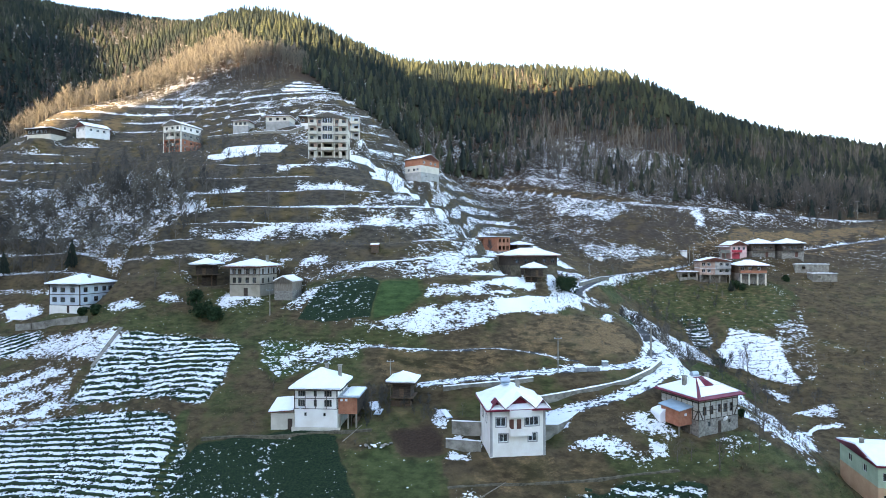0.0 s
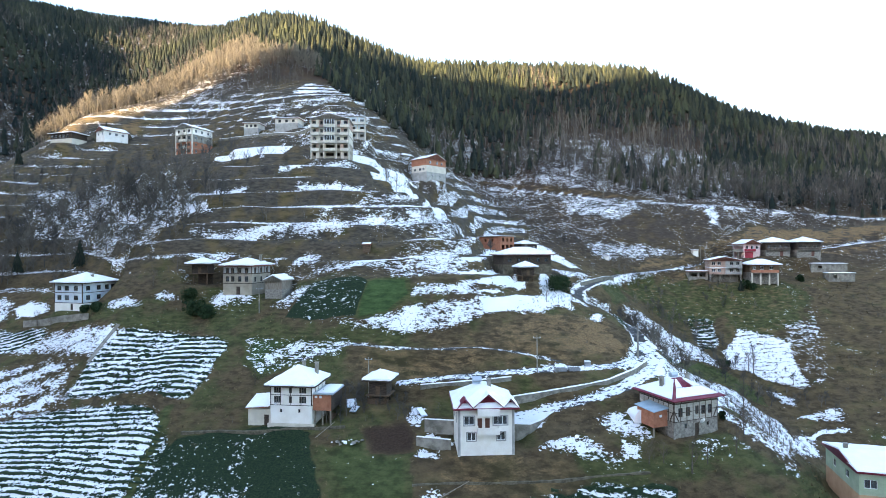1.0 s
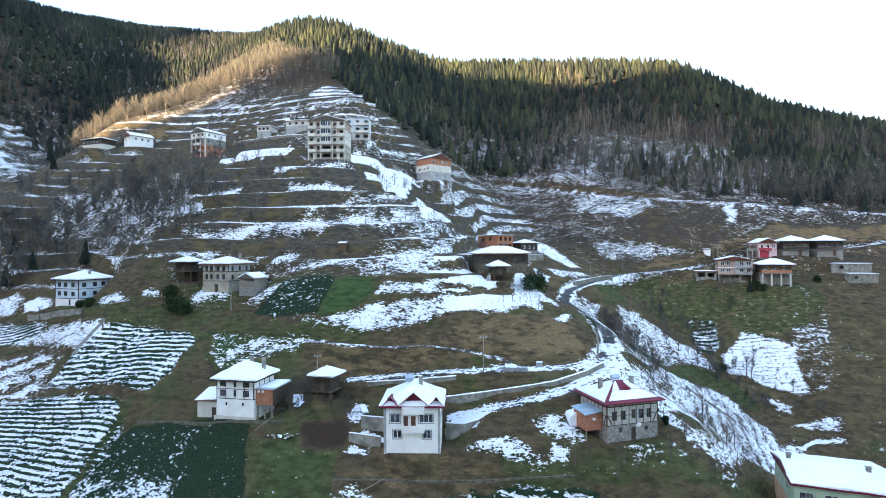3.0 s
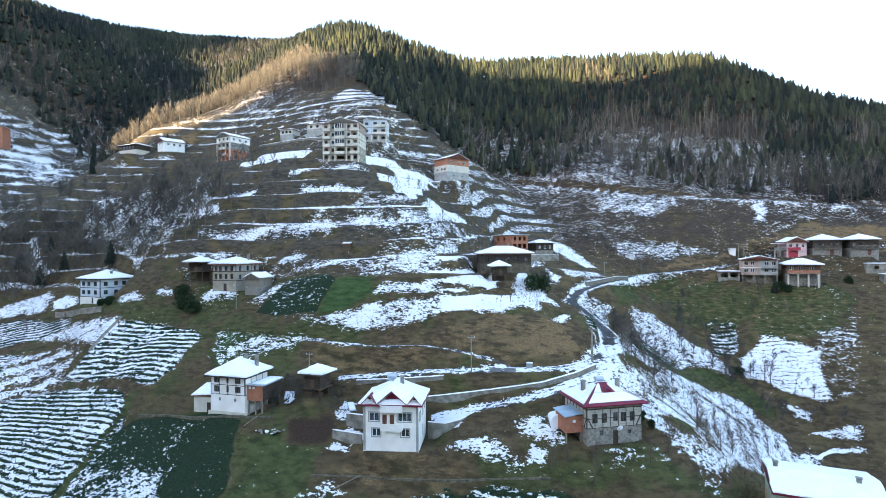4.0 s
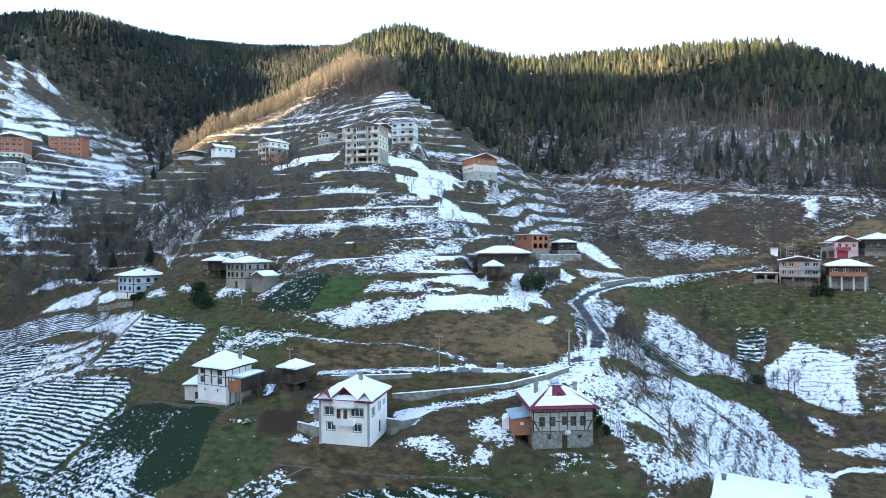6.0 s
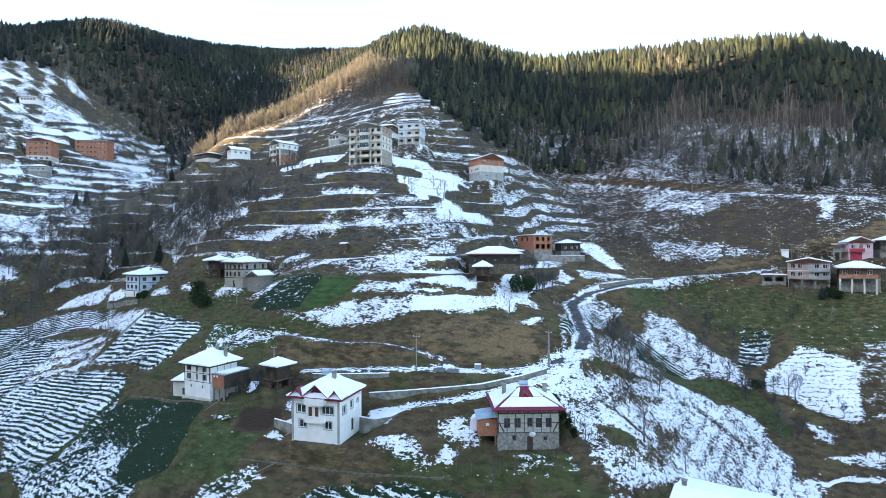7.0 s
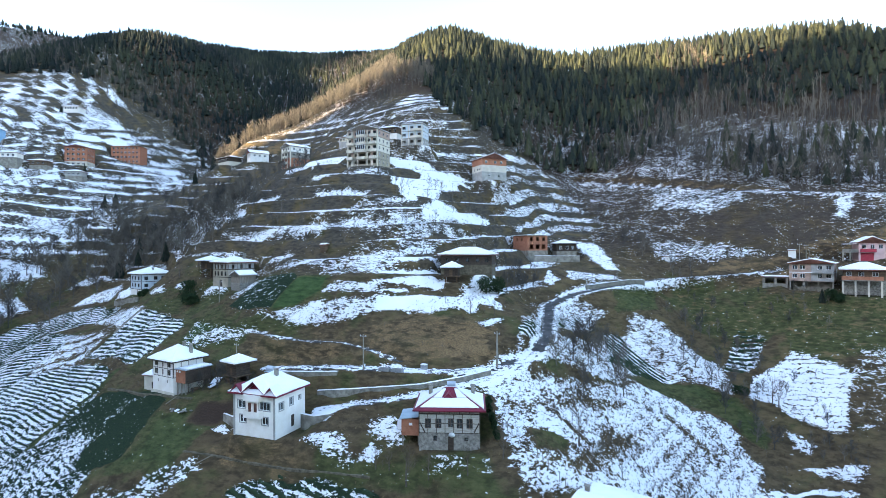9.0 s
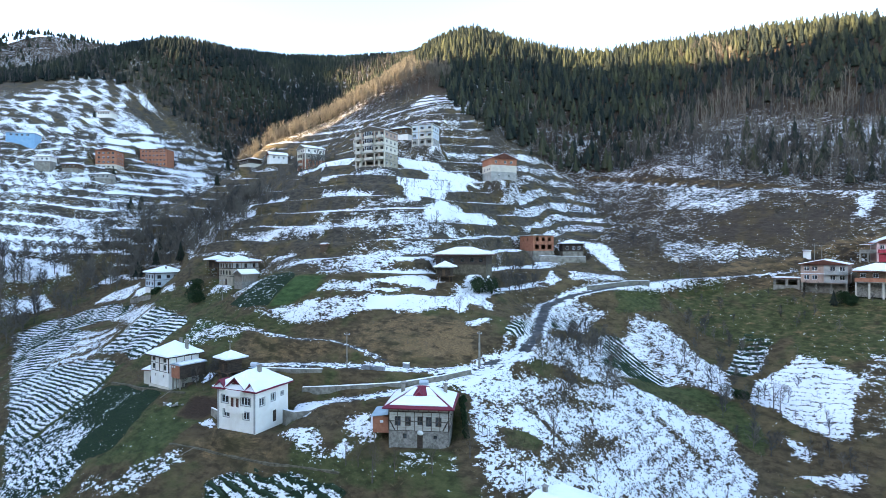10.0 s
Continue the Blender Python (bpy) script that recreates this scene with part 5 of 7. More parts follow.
    dish(h, 0.4, -d / 2 - 0.5, 2.9, 0.72)


def tower_block(name, label, x, y, z, yaw, w, d, floors, wall, fh=2.85, bays=(), roof=None, open_side="f", balc=(), roof_mat="concrete"):
    """A bare concrete block of flats: slabs, columns, infill walls with open window holes, and balconies."""
    wins = []
    for k in range(floors):
        for u, a in bays:
            wins.append((open_side, u, k * fh + 0.9, a, 1.3, "warm_wood", 0, k > 1))
        for u in (-d * 0.3, 0.0, d * 0.3):
            wins.append(("r", u, k * fh + 1.0, 1.1, 1.2, "frame_white", 1, k > 1))
            wins.append(("l", u, k * fh + 1.0, 1.1, 1.2, "frame_white", 1, k > 1))
    h = house(name, label, x, y, z, yaw, w, d, [(fh, m) for m in wall], roof, wins, (), bare=3.0, category="building", roof_mat=roof_mat)
    for k in range(1, floors + 1):
        part("floor_slab", box(-w / 2 - 0.12, w / 2 + 0.12, -d / 2 - 0.12, d / 2 + 0.12, k * fh - 0.16, k * fh + 0.06), "concrete", h)
    for u in (-w / 2, -w / 6, w / 6, w / 2):
        part("column", box(u - 0.22, u + 0.22, -d / 2 - 0.1, -d / 2 + 0.3, -2.0, floors * fh), "cream_wall", h)
    for k in range(1, floors):
        for u0, u1 in balc:
            parapet_balcony(h, w, d, u0, u1, 1.3, k * fh, 0.9, "cream_wall")
    return h


white_house()
timber_house()
granary(-6.2, 97.6, 20.6, -8, 3.3, 1.5, 2.9, 5.5)
red_roof_house()

h = house("farmhouse", "pale blue and white farmhouse with timber bands, snowy roof", -91, 134.5, 33.7, -13, 9.3, 10.0, [(1.9, "white_wall"), (2.6, "blue_wall"), (2.5, "blue_wall")],
      dict(rise=2.0, over=0.9, snow=0.28),
      [q for v in (2.6, 5.0) for q in rows_of("f", (-3.1, -0.6, 2.4), v, 1.5, 1.2, "dark_wood", 1) + rows_of("r", (-3.4, -0.4, 2.0, 3.8), v, 1.2, 1.2, "dark_wood", 1)],
      [("f", 1.0, 0.0, 0.9, 1.7, "dark_wood")], ((0.4, 1.5, 9.3), (2.6, -0.5, 8.9)), roof_mat="dark_wood")
for _z in (1.9, 4.5, 6.9):
    part("timber_band", box(-4.72, 4.72, -5.07, 5.07, _z - 0.1, _z + 0.06), "dark_wood", h)
for _u in (-4.6, 4.6):
    part("corner_post", box(_u - 0.1, _u + 0.1, -5.06, -4.9, 1.9, 7.0), "dark_wood", h)
h = house("village_house", "three-storey stone and plaster house with rows of windows and snowy roof", -45.9, 130.8, 37.9, -7.7, 7.7, 8.8, [(2.8, "tan_wall"), (2.3, "tan_wall"), (2.0, "grey_wall")],
      dict(rise=1.5, over=0.9, snow=0.25),
      rows_of("f", (-2.7, -1.3, 0.6, 2.4), 3.2, 0.9, 1.3, "dark_wood", 1) + rows_of("f", (-2.7, -1.3, 0.6, 2.4), 5.3, 0.9, 1.2, "warm_wood", 1) + rows_of("r", (-2.8, 0.0, 2.8), 5.3, 0.9, 1.2, "dark_wood", 1) + rows_of("r", (-2.8, 0.0, 2.8), 3.1, 0.9, 1.2, "dark_wood", 1),
      [("f", 0.2, 0.0, 1.1, 2.0, "dark_wood")], ((0.3, 0.6, 9.3), (2.6, 1.8, 9.5)), roof_mat="tile")
for _z in (2.8, 5.1, 6.95):
    part("timber_band", box(-3.9, 3.9, -4.46, 4.46, _z - 0.09, _z + 0.07), "dark_wood", h)
timbering(h, 7.7, 8.8, 5.15, 6.9, "fr", 6, 0, False, 0.05, "warm_wood")
house("barn", "weathered grey barn with a single-pitch snowy roof beside a house", -35.8, 125.4, 37.3, -9.5, 4.4, 5.0, [(2.2, "stone"), (2.0, "grey_wood")], dict(rise=1.1, over=0.4, kind="gable", ridge="y", snow=0.22),
      [("f", -0.6, 1.6, 0.6, 0.9, "dark_wood", 0)], (), roof_mat="grey_wood", category="barn")
granary(-58.3, 132.6, 39.6, 5, 4.0, 3.2, 2.6, 6.8, "tall open timber granary with a snowy pyramid roof")
house("hut", "small reddish field hut with a snowy roof", -17, 138, 49.2, 0, 1.9, 1.5, [(0.8, "warm_wood")], dict(rise=0.3, over=0.25, kind="gable", snow=0.15), (), (), category="hut")
house("long_house", "long brown farmhouse with a low snow-covered roof and dark walls", 24.0, 148.5, 42.0, 16, 13.4, 9.0, [(2.6, "mossy_stone"), (2.6, "dark_wood")], dict(rise=1.7, over=0.9, snow=0.2),
      rows_of("f", (-5, -2.4, 0.4, 3.0, 5.4), 3.2, 1.0, 1.1, "dark_wood", 1), [("f", -3.5, 0.0, 1.0, 2.0, "dark_wood")], ((1.5, 0.5, 7.9),), roof_mat="tile")
granary(24.1, 138.2, 40.2, 18, 3.4, 1.6, 2.2, 5.4, "small weathered granary with white door below the long house")
# the unfinished brick house and its dark neighbour
house("brick_house", "unfinished red brick house with open window holes and concrete floors", 19.6, 212.8, 42.7, 50, 8.6, 10.5, [(5.5, "concrete"), (2.75, "brick"), (2.75, "brick")], dict(rise=0.25, over=0.6, snow=0.12),
      rows_of("f", (-2.6, 0.0, 2.6), 9.0, 1.2, 1.4, "warm_wood", 0, False) + rows_of("f", (-2.6, 0.0, 2.6), 6.0, 1.7, 1.8, "warm_wood", 0, False) + rows_of("l", (-2.2, 1.2), 9.0, 1.0, 1.3, "warm_wood", 0, False), roof_mat="concrete", bare=2.0)
house("wooden_house", "dark weathered wooden house with snow on its roof", 31.0, 219, 45.6, 30, 7.5, 7.0, [(2.3, "concrete"), (2.8, "dark_wood")], dict(rise=1.3, over=0.7, snow=0.22),
      rows_of("f", (-2.2, 0.2, 2.2), 3.0, 1.0, 1.2, "frame_white", 1), roof_mat="dark_wood", bare=2.0)
# blocks of flats on the spur
_bays = [(-5.2, 2.0), (-2.9, 1.1), (0.0, 3.0), (3.1, 1.1), (5.2, 2.0)]
h = tower_block("apartment_block", "unfinished five-storey concrete block with balconies and brick gable", -41, 193.3, 81.4, 5, 13.4, 10.2, 5, ["tan_wall", "tan_wall", "cream_wall", "cream_wall", "dusty_brick"], 2.85, _bays,
            dict(rise=1.9, over=0.5, kind="gable", ridge="y", snow=0.12, fill="dusty_brick"), roof_mat="grey_wood", balc=((-6.5, -3.8), (-1.9, 1.9), (3.8, 6.5)))
for _k in (2, 3, 4):
    _b = bmesh.new()
    side_box(_b, "f", 13.4, 10.2, -1.7, 1.7, -1.24, -1.16, _k * 2.85 + 0.95, _k * 2.85 + 2.55)
    _g = part("glazing", _b, "glass", h, "glazed-in balcony")
    for _u in (-1.75, -0.85, 0.0, 0.85, 1.75):
        part("mullion", box(_u - 0.05, _u + 0.05, -6.36, -6.24, _k * 2.85 + 0.9, _k * 2.85 + 2.6), "frame_white", _g)
for _k in range(5):
    for _u in (-4.45, 4.45):
        _b = bmesh.new()
        side_box(_b, "f", 13.4, 10.2, _u - 0.5, _u + 0.5, -0.16, -0.13, _k * 2.85 + 0.1, _k * 2.85 + 2.6)
        part("infill_panel", _b, "dusty_brick" if _k % 2 else "cream_wall", h)
tower_block("apartment_block", "narrow unfinished block with brick floors below a white top storey", -112, 227.7, 90, -20, 9.5, 11.0, 4, ["brick", "brick", "concrete", "white_wall"], 2.9, [(-3.0, 1.3), (0.2, 1.3), (3.0, 1.3)],
            dict(rise=1.9, over=0.6, kind="gable", ridge="y", snow=0.2, fill="grey_wall"), balc=((-1.6, 1.6),))
tower_block("apartment_block", "white three-storey flat-roofed block in the shade", -41.5, 230.5, 96.3, 10, 9.8, 9.0, 3, ["grey_wall", "blue_wall", "blue_wall"], 3.2, [(-3.8, 1.6), (0.0, 1.6), (3.6, 1.6)], dict(rise=0.3, over=0.4, snow=0.15), balc=((-0.5, 5.0),))
house("upper_house", "brown and white upper house with a snowy hipped roof", -57, 234, 101.2, 5, 10, 8, [(2.6, "white_wall"), (2.8, "warm_wood")], dict(rise=1.6, over=0.9, snow=0.25), rows_of("f", (-4, -1.3, 1.3, 4), 3.3, 1.2, 1.2), roof_mat="dark_wood")
house("brick_house", "brick house above a pale rendered base, gable end to the valley", -10, 243.3, 79.8, 51, 12.6, 9.5, [(3.6, "grey_wall"), (3.0, "cream_wall"), (2.9, "brick")], dict(rise=2.4, over=0.5, kind="gable", ridge="y", snow=0.10, fill="brick"),
      rows_of("f", (-2.5, 2.5), 1.5, 1.0, 0.9) + rows_of("f", (-4.0, 0.6, 3.6), 7.4, 1.2, 1.2) + rows_of("l", (-2.6, 0.6, 2.8), 4.3, 1.2, 1.2), roof_mat="tile", bare=3)
house("veranda_house", "low house with a glazed dark veranda and snow on the roof", -188, 250.5, 101, -12, 13.5, 8, [(2.4, "cream_wall"), (2.6, "dark_wood")], dict(rise=1.3, over=1.0, snow=0.25), rows_of("f", (-5.6, -3.2, -0.8, 1.6, 4.0), 3.0, 1.5, 1.3, "frame_white", 2), roof_mat="dark_wood")
house("gabled_house", "white gabled house with a snowy pitched roof", -170, 256.5, 102.6, -30, 8.5, 11, [(2.7, "white_wall"), (2.7, "white_wall")], dict(rise=2.2, over=0.6, kind="gable", ridge="y", snow=0.25, fill="white_wall"), rows_of("r", (-3, 0, 3), 3.4, 1.2, 1.2) + rows_of("f", (-2, 2), 3.4, 1.1, 1.2))
# the hamlet on the right hill
h = house("hillside_house", "dusty brick and grey house with a low gable on columns", 109.3, 219, 38.6, -12, 11.4, 9, [(2.6, "dusty_brick"), (2.7, "dusty_brick")], dict(rise=1.3, over=0.6, kind="gable", ridge="y", snow=0.15, fill="dusty_brick"),
          rows_of("f", (-4.2, -2.2, 2.2, 4.4), 0.9, 1.3, 1.3) + rows_of("f", (-4.2, -2.2, 2.2, 4.4), 3.5, 1.3, 1.3) + rows_of("l", (-2, 1.5), 3.5, 1.2, 1.2), bare=0.1)
for _u in (-5.4, -1.8, 1.8, 5.4):
    for _v in (-4.2, 4.2):
        part("column", box(_u - 0.2, _u + 0.2, _v - 0.2, _v + 0.2, -4.5, -0.1), "concrete", h)
for _u0, _u1, _z0, _z1 in ((0.0, 5.72, 0.0, 0.85), (0.0, 5.72, 2.25, 3.45), (0.0, 5.72, 4.85, 5.3), (0.0, 1.5, 0.85, 2.25), (2.9, 3.7, 0.85, 2.25), (0.0, 1.5, 3.45, 4.85), (2.9, 3.7, 3.45, 4.85), (5.1, 5.72, 0.85, 2.25), (5.1, 5.72, 3.45, 4.85)):
    part("render_panel", box(_u0, _u1, -4.54, -4.5, _z0, _z1), "grey_wall", h)
part("floor_band", box(-5.74, 5.74, -4.58, 4.5, 2.5, 2.72), "frame_white", h)
part("retaining_base", box(-5.0, 5.2, -1.5, 4.0, -4.5, -0.1), "concrete", h)
parapet_balcony(h, 11.4, 9, 0.4, 5.6, 1.2, 2.6, 0.9, "grey_wall")
h = house("pink_house", "pink two-storey house with crimson garage doors and white-framed windows", 126.0, 234.3, 44.6, 4, 6.8, 8, [(2.9, "pink_wall"), (2.9, "pink_wall")], dict(rise=1.7, over=0.6, kind="gable", ridge="y", snow=0.15, fill="pink_wall"),
          rows_of("f", (-2.1, 0.1, 2.2), 3.8, 1.1, 1.3), [("f", -1.3, 0.0, 3.4, 2.5, "red_paint")], bare=3)
parapet_balcony(h, 6.8, 8, -3.2, 0.8, 1.2, 2.9, 0.9, "red_paint")
part("terrace", box(-7.6, -3.42, -3.5, 3.5, 2.6, 2.9), "concrete", h)
part("terrace_wall", box(-7.6, -3.42, -3.5, -3.3, 2.9, 3.8), "concrete", h)
part("terrace_roof", box(-6.4, -3.42, -3.0, 3.0, 5.3, 5.5), "snow", h)
for _u in (-7.4, -5.5):
    part("column", box(_u - 0.2, _u + 0.2, -3.3, -2.9, -2.5, 2.6), "concrete", h)
for _x, _w, _lab in ((136.2, 9.2, "dark wooden house on masonry ground floor with snowy roof"), (147.4, 8.8, "dark timber house with stone base under a snowy hipped roof")):
    h = house("wooden_house", _lab, _x, 233.5 if _x < 140 else 231.5, 45.3, -4, _w, 9, [(2.7, "stone"), (3.0, "dark_wood")], dict(rise=1.9, over=0.8, snow=0.28), rows_of("f", (-3.2, -1.1, 1.1, 3.2), 3.4, 1.2, 1.2, "warm_wood", 1), [("f", 1.5, 0, 1.2, 2.1, "door")], roof_mat="dark_wood", bare=3)
    parapet_balcony(h, _w, 9, -_w / 2, _w / 2, 1.2, 2.7, 0.9, "grey_wood", rail="grey_wood")
h = house("stilt_house", "low house with a brick terrace on tall concrete columns", 121.2, 214, 39.6, -8, 10, 8, [(2.8, "warm_wood")], dict(rise=1.7, over=1.1, snow=0.28), rows_of("f", (-3.6, -0.8, 2.4), 0.9, 1.3, 1.2, "frame_white", 1), roof_mat="tile", bare=0.2)
part("terrace", box(-5.4, 4.0, -7.0, -4.0, -0.35, -0.1), "concrete", h)
part("terrace_wall", box(-5.4, 4.0, -7.0, -6.8, -0.1, 0.9), "brick", h)
for _u in (-5.1, -2.2, 0.8, 3.7):
    part("column", box(_u - 0.22, _u + 0.22, -6.8, -6.35, -6.0, -0.35), "cream_wall", h)
part("base_wall", box(-5.0, 5.0, -3.9, 3.9, -4.5, -0.2), "stone", h)
for _x, _y, _w in ((152, 224, 13), (151, 215, 9)):
    house("shed", "flat-roofed grey concrete shed in the grass", _x, _y, ground_at(_x, _y) - 0.2, -6, _w, 4, [(2.6, "concrete")], dict(rise=0.15, over=0.3, snow=0.1), [("f", -_w / 4, 0.9, 1.4, 1.0, "warm_wood", 0, False)], roof_mat="concrete", bare=2, category="shed")
# the far side valley
house("brick_house", "four-storey red brick house with snowless gable across the valley", -284, 214, 103, 38, 13, 11, [(3.0, "cream_wall"), (3.0, "brick"), (3.0, "brick"), (3.0, "brick")], dict(rise=1.6, over=0.6, kind="gable", ridge="y", snow=0.0, fill="brick"), [q for v in (0.9, 3.9, 6.9, 9.9) for q in rows_of("f", (-4.4, -1.5, 1.5, 4.4), v, 1.5, 1.3) + rows_of("r", (-3, 0, 3), v, 1.2, 1.2)], bare=3)
house("brick_house", "long four-storey red brick house with thin snow on the roof", -293, 252, 110.5, 30, 20, 10, [(3.2, "brick"), (3.2, "brick"), (3.2, "brick"), (2.8, "brick")], dict(rise=0.8, over=0.5, snow=0.15), [q for v in (1.0, 4.2, 7.4, 10.4) for q in rows_of("f", (-8, -5.4, -2.7, 0, 2.7, 5.4, 8), v, 1.5, 1.3)], bare=3)
house("farmhouse", "white-columned farmhouse high on the far snowy slope", -355, 248, 153.4, 30, 11, 9, [(2.4, "white_wall"), (2.8, "white_wall")], dict(rise=1.6, over=0.9, snow=0.25), rows_of("f", (-4, -2, 0, 2, 4), 3.0, 1.0, 1.5, "dark_wood", 1), bare=3)
house("roadside_house", "pale green and orange rendered house with a broad snow-covered roof", 74.6, 86.2, 9.0, -12, 12.2, 11.6, [(3.3, "orange_wall"), (3.3, "mint_wall")], dict(rise=1.1, over=0.5, kind="gable", ridge="x", snow=0.2), rows_of("f", (-4.6, -1.6, 1.4, 4.4), 4.3, 1.7, 1.3) + rows_of("f", (-4.6, -1.6, 1.4, 4.4), 1.0, 1.5, 1.2) + rows_of("l", (-2.5, 2.0), 4.3, 1.2, 1.2), chimneys=((-5.4, 0.3, 8.6), (4.0, -1.0, 8.3)), roof_mat="maroon", bare=3)

# ---- woods: many trees joined, far off ----
def spruce_shape(rng, tiers=8, points=7):
    """A ragged spruce one metre tall: whorls of drooping sprays round a thin stem."""
    v, f = [], []
    for k in range(tiers):
        q = k / tiers
        z0, r = 0.10 + 0.82 * q + rng.uniform(-0.03, 0.03), (0.19 * (1 - q) ** 0.8 + 0.012) * rng.uniform(0.72, 1.2)
        up = 0.36 * (1 - q) + 0.07
        top = len(v)
        v.append((0, 0, min(z0 + up, 1.0)))
        turn = rng.random() * 6.28
        for j in range(points * 2):
            a = turn + math.pi * j / points
            rr = r * (rng.uniform(0.85, 1.15) if j % 2 == 0 else rng.uniform(0.35, 0.55))
            v.append((rr * math.cos(a), rr * math.sin(a), z0 - (0.035 if j % 2 == 0 else -0.03)))
        for j in range(points * 2):
            f.append((top, top + 1 + j, top + 1 + (j + 1) % (points * 2)))
    s = len(v)
    v += [(0.012, 0, 0), (-0.006, 0.01, 0), (-0.006, -0.01, 0), (0, 0, 0.6)]
    f += [(s, s + 1, s + 3), (s + 1, s + 2, s + 3), (s + 2, s, s + 3)]
    return np.array(v), np.array(f)


def bare_shape(rng, limbs=9, twigs=5, spread=0.30, fat=1.7):
    """A leafless tree one metre tall: a stem, limbs and sprays of twigs as thin blades."""
    v, f = [], []

    def blade(a, b, r):
        a, b = np.array(a), np.array(b)
        d = b - a
        s = np.cross(d, rng.normal(size=3))
        s /= np.linalg.norm(s) + 1e-9
        n = np.cross(d, s)
        n /= np.linalg.norm(n) + 1e-9
        i = len(v)
        v.extend([a + s * r, a - s * r * 0.5 + n * r * 0.87, a - s * r * 0.5 - n * r * 0.87, b])
        f.extend([(i, i + 1, i + 3), (i + 1, i + 2, i + 3), (i + 2, i, i + 3)])
    top = np.array((rng.normal() * 0.03, rng.normal() * 0.03, 0.95))
    blade((0, 0, -0.03), top, 0.011 * fat)
    for k in range(limbs):
        h = 0.22 + 0.6 * (k + rng.random()) / limbs
        a = rng.random() * 6.28
        out = spread * (1.15 - h) * rng.uniform(0.7, 1.2)
        p = top * h
        e = p + np.array((out * math.cos(a), out * math.sin(a), rng.uniform(0.16, 0.34)))
        blade(p, e, 0.006 * fat)
        for j in range(twigs):
            q = p + (e - p) * rng.uniform(0.3, 1.0)
            t = q + np.array((rng.normal() * 0.07, rng.normal() * 0.07, rng.uniform(0.06, 0.2)))
            w = np.cross(t - q, rng.normal(size=3))
            w *= 0.0052 * fat / (np.linalg.norm(w) + 1e-9)
            i = len(v)
            v.extend([q + w, q - w, t])
            f.append((i, i + 1, i + 2))
    return np.array(v, float), np.array(f)


def wood(name, shapes, places, material, label, category="woodland"):
    """places: rows of x, y, z, height, width factor, tint."""
    rng = np.random.default_rng(len(places))
    vs, fs, ts, base = [], [], [], 0
    pick = rng.integers(0, len(shapes), len(places))
    for k, (v, f) in enumerate(shapes):
        p = places[pick == k]
        if not len(p):
            continue
        a = rng.random(len(p)) * 6.283
        ca, sa = np.cos(a)[:, None], np.sin(a)[:, None]
        h, wd = p[:, 3:4], p[:, 4:5]
        x = (v[None, :, 0] * ca - v[None, :, 1] * sa) * h * wd + p[:, 0:1]
        y = (v[None, :, 0] * sa + v[None, :, 1] * ca) * h * wd + p[:, 1:2]
        z = v[None, :, 2] * h + p[:, 2:3]
        vs.append(np.stack([x, y, z], -1).reshape(-1, 3))
        fs.append((f[None] + (np.arange(len(p)) * len(v))[:, None, None]).reshape(-1, 3) + base)
        ts.append(np.repeat(p[:, 5], len(v)))
        base += len(p) * len(v)
    v, f, t = np.concatenate(vs), np.concatenate(fs), np.concatenate(ts)
    me = bpy.data.meshes.new(name)
    me.vertices.add(len(v))
    me.vertices.foreach_set("co", v.astype(np.float32).ravel())
    me.loops.add(f.size)
    me.loops.foreach_set("vertex_index", f.astype(np.int32).ravel())
    me.polygons.add(len(f))
    me.polygons.foreach_set("loop_start", np.arange(0, f.size, 3, dtype=np.int32))
    me.update(calc_edges=True)
    me.attributes.new("tint", "FLOAT", "POINT").data.foreach_set("value", t.astype(np.float32))
    me.materials.append(MAT[material])
    return tagged(new(name, me), label, category, kind="stuff")


def scatter(outline, gap, seed, keep):
    """Places on a shaken grid inside an outline; keep(x, y) is the chance that one stays."""
    rng = np.random.default_rng(seed)
    q = np.array(outline)
    (x0, y0), (x1, y1) = q.min(0), q.max(0)
    gx, gy = np.meshgrid(np.arange(x0, x1, gap), np.arange(y0, y1, gap))
    x = gx.ravel() + rng.uniform(-0.5, 0.5, gx.size) * gap * 1.3
    y = gy.ravel() + rng.uniform(-0.5, 0.5, gx.size) * gap * 1.3
    m = (poly_mask(x, y, outline, 12) > rng.random(len(x)) * 0.6 + 0.2) & (rng.random(len(x)) < keep(x, y))
    x, y = x[m], y[m]
    return x, y, land(x, y), rng


_rng = np.random.default_rng(5)
SPRUCE = [spruce_shape(_rng, 6, 5) for k in range(12)]
BARE = [bare_shape(_rng) for k in range(7)]
LEAN = [bare_shape(_rng, 6, 3, 0.24, 2.2) for k in range(7)]
SLIM = [spruce_shape(_rng, 5, 5) for k in range(7)]
DENSE = [bare_shape(_rng, 12, 7, 0.26) for k in range(5)]

RIGHT_WOOD = [(-62, 285), (-40, 268), (-15, 285), (15, 305), (50, 315), (90, 290), (135, 280), (190, 275), (300, 262), (520, 300), (540, 520), (250, 520), (40, 560), (-100, 620), (-235, 640), (-225, 500), (-200, 430), (-172, 388), (-130, 350), (-95, 334)]
LEFT_WOOD = [(-205, 300), (-178, 300), (-160, 345), (-180, 420), (-210, 560), (-300, 720), (-520, 740), (-640, 420), (-600, 215), (-470, 232), (-410, 268), (-370, 285), (-320, 310), (-260, 300)]


def _conifer_share(x, y):
    z = base_land(x, y)
    side = np.maximum(1 - _smooth(10, 45, x), _smooth(140, 180, x))
    return np.clip(0.08 + 0.9 * _smooth(105, 150, z) + 0.6 * side + 0.45 * _fbm(x, y, 40, 51), 0, 1)


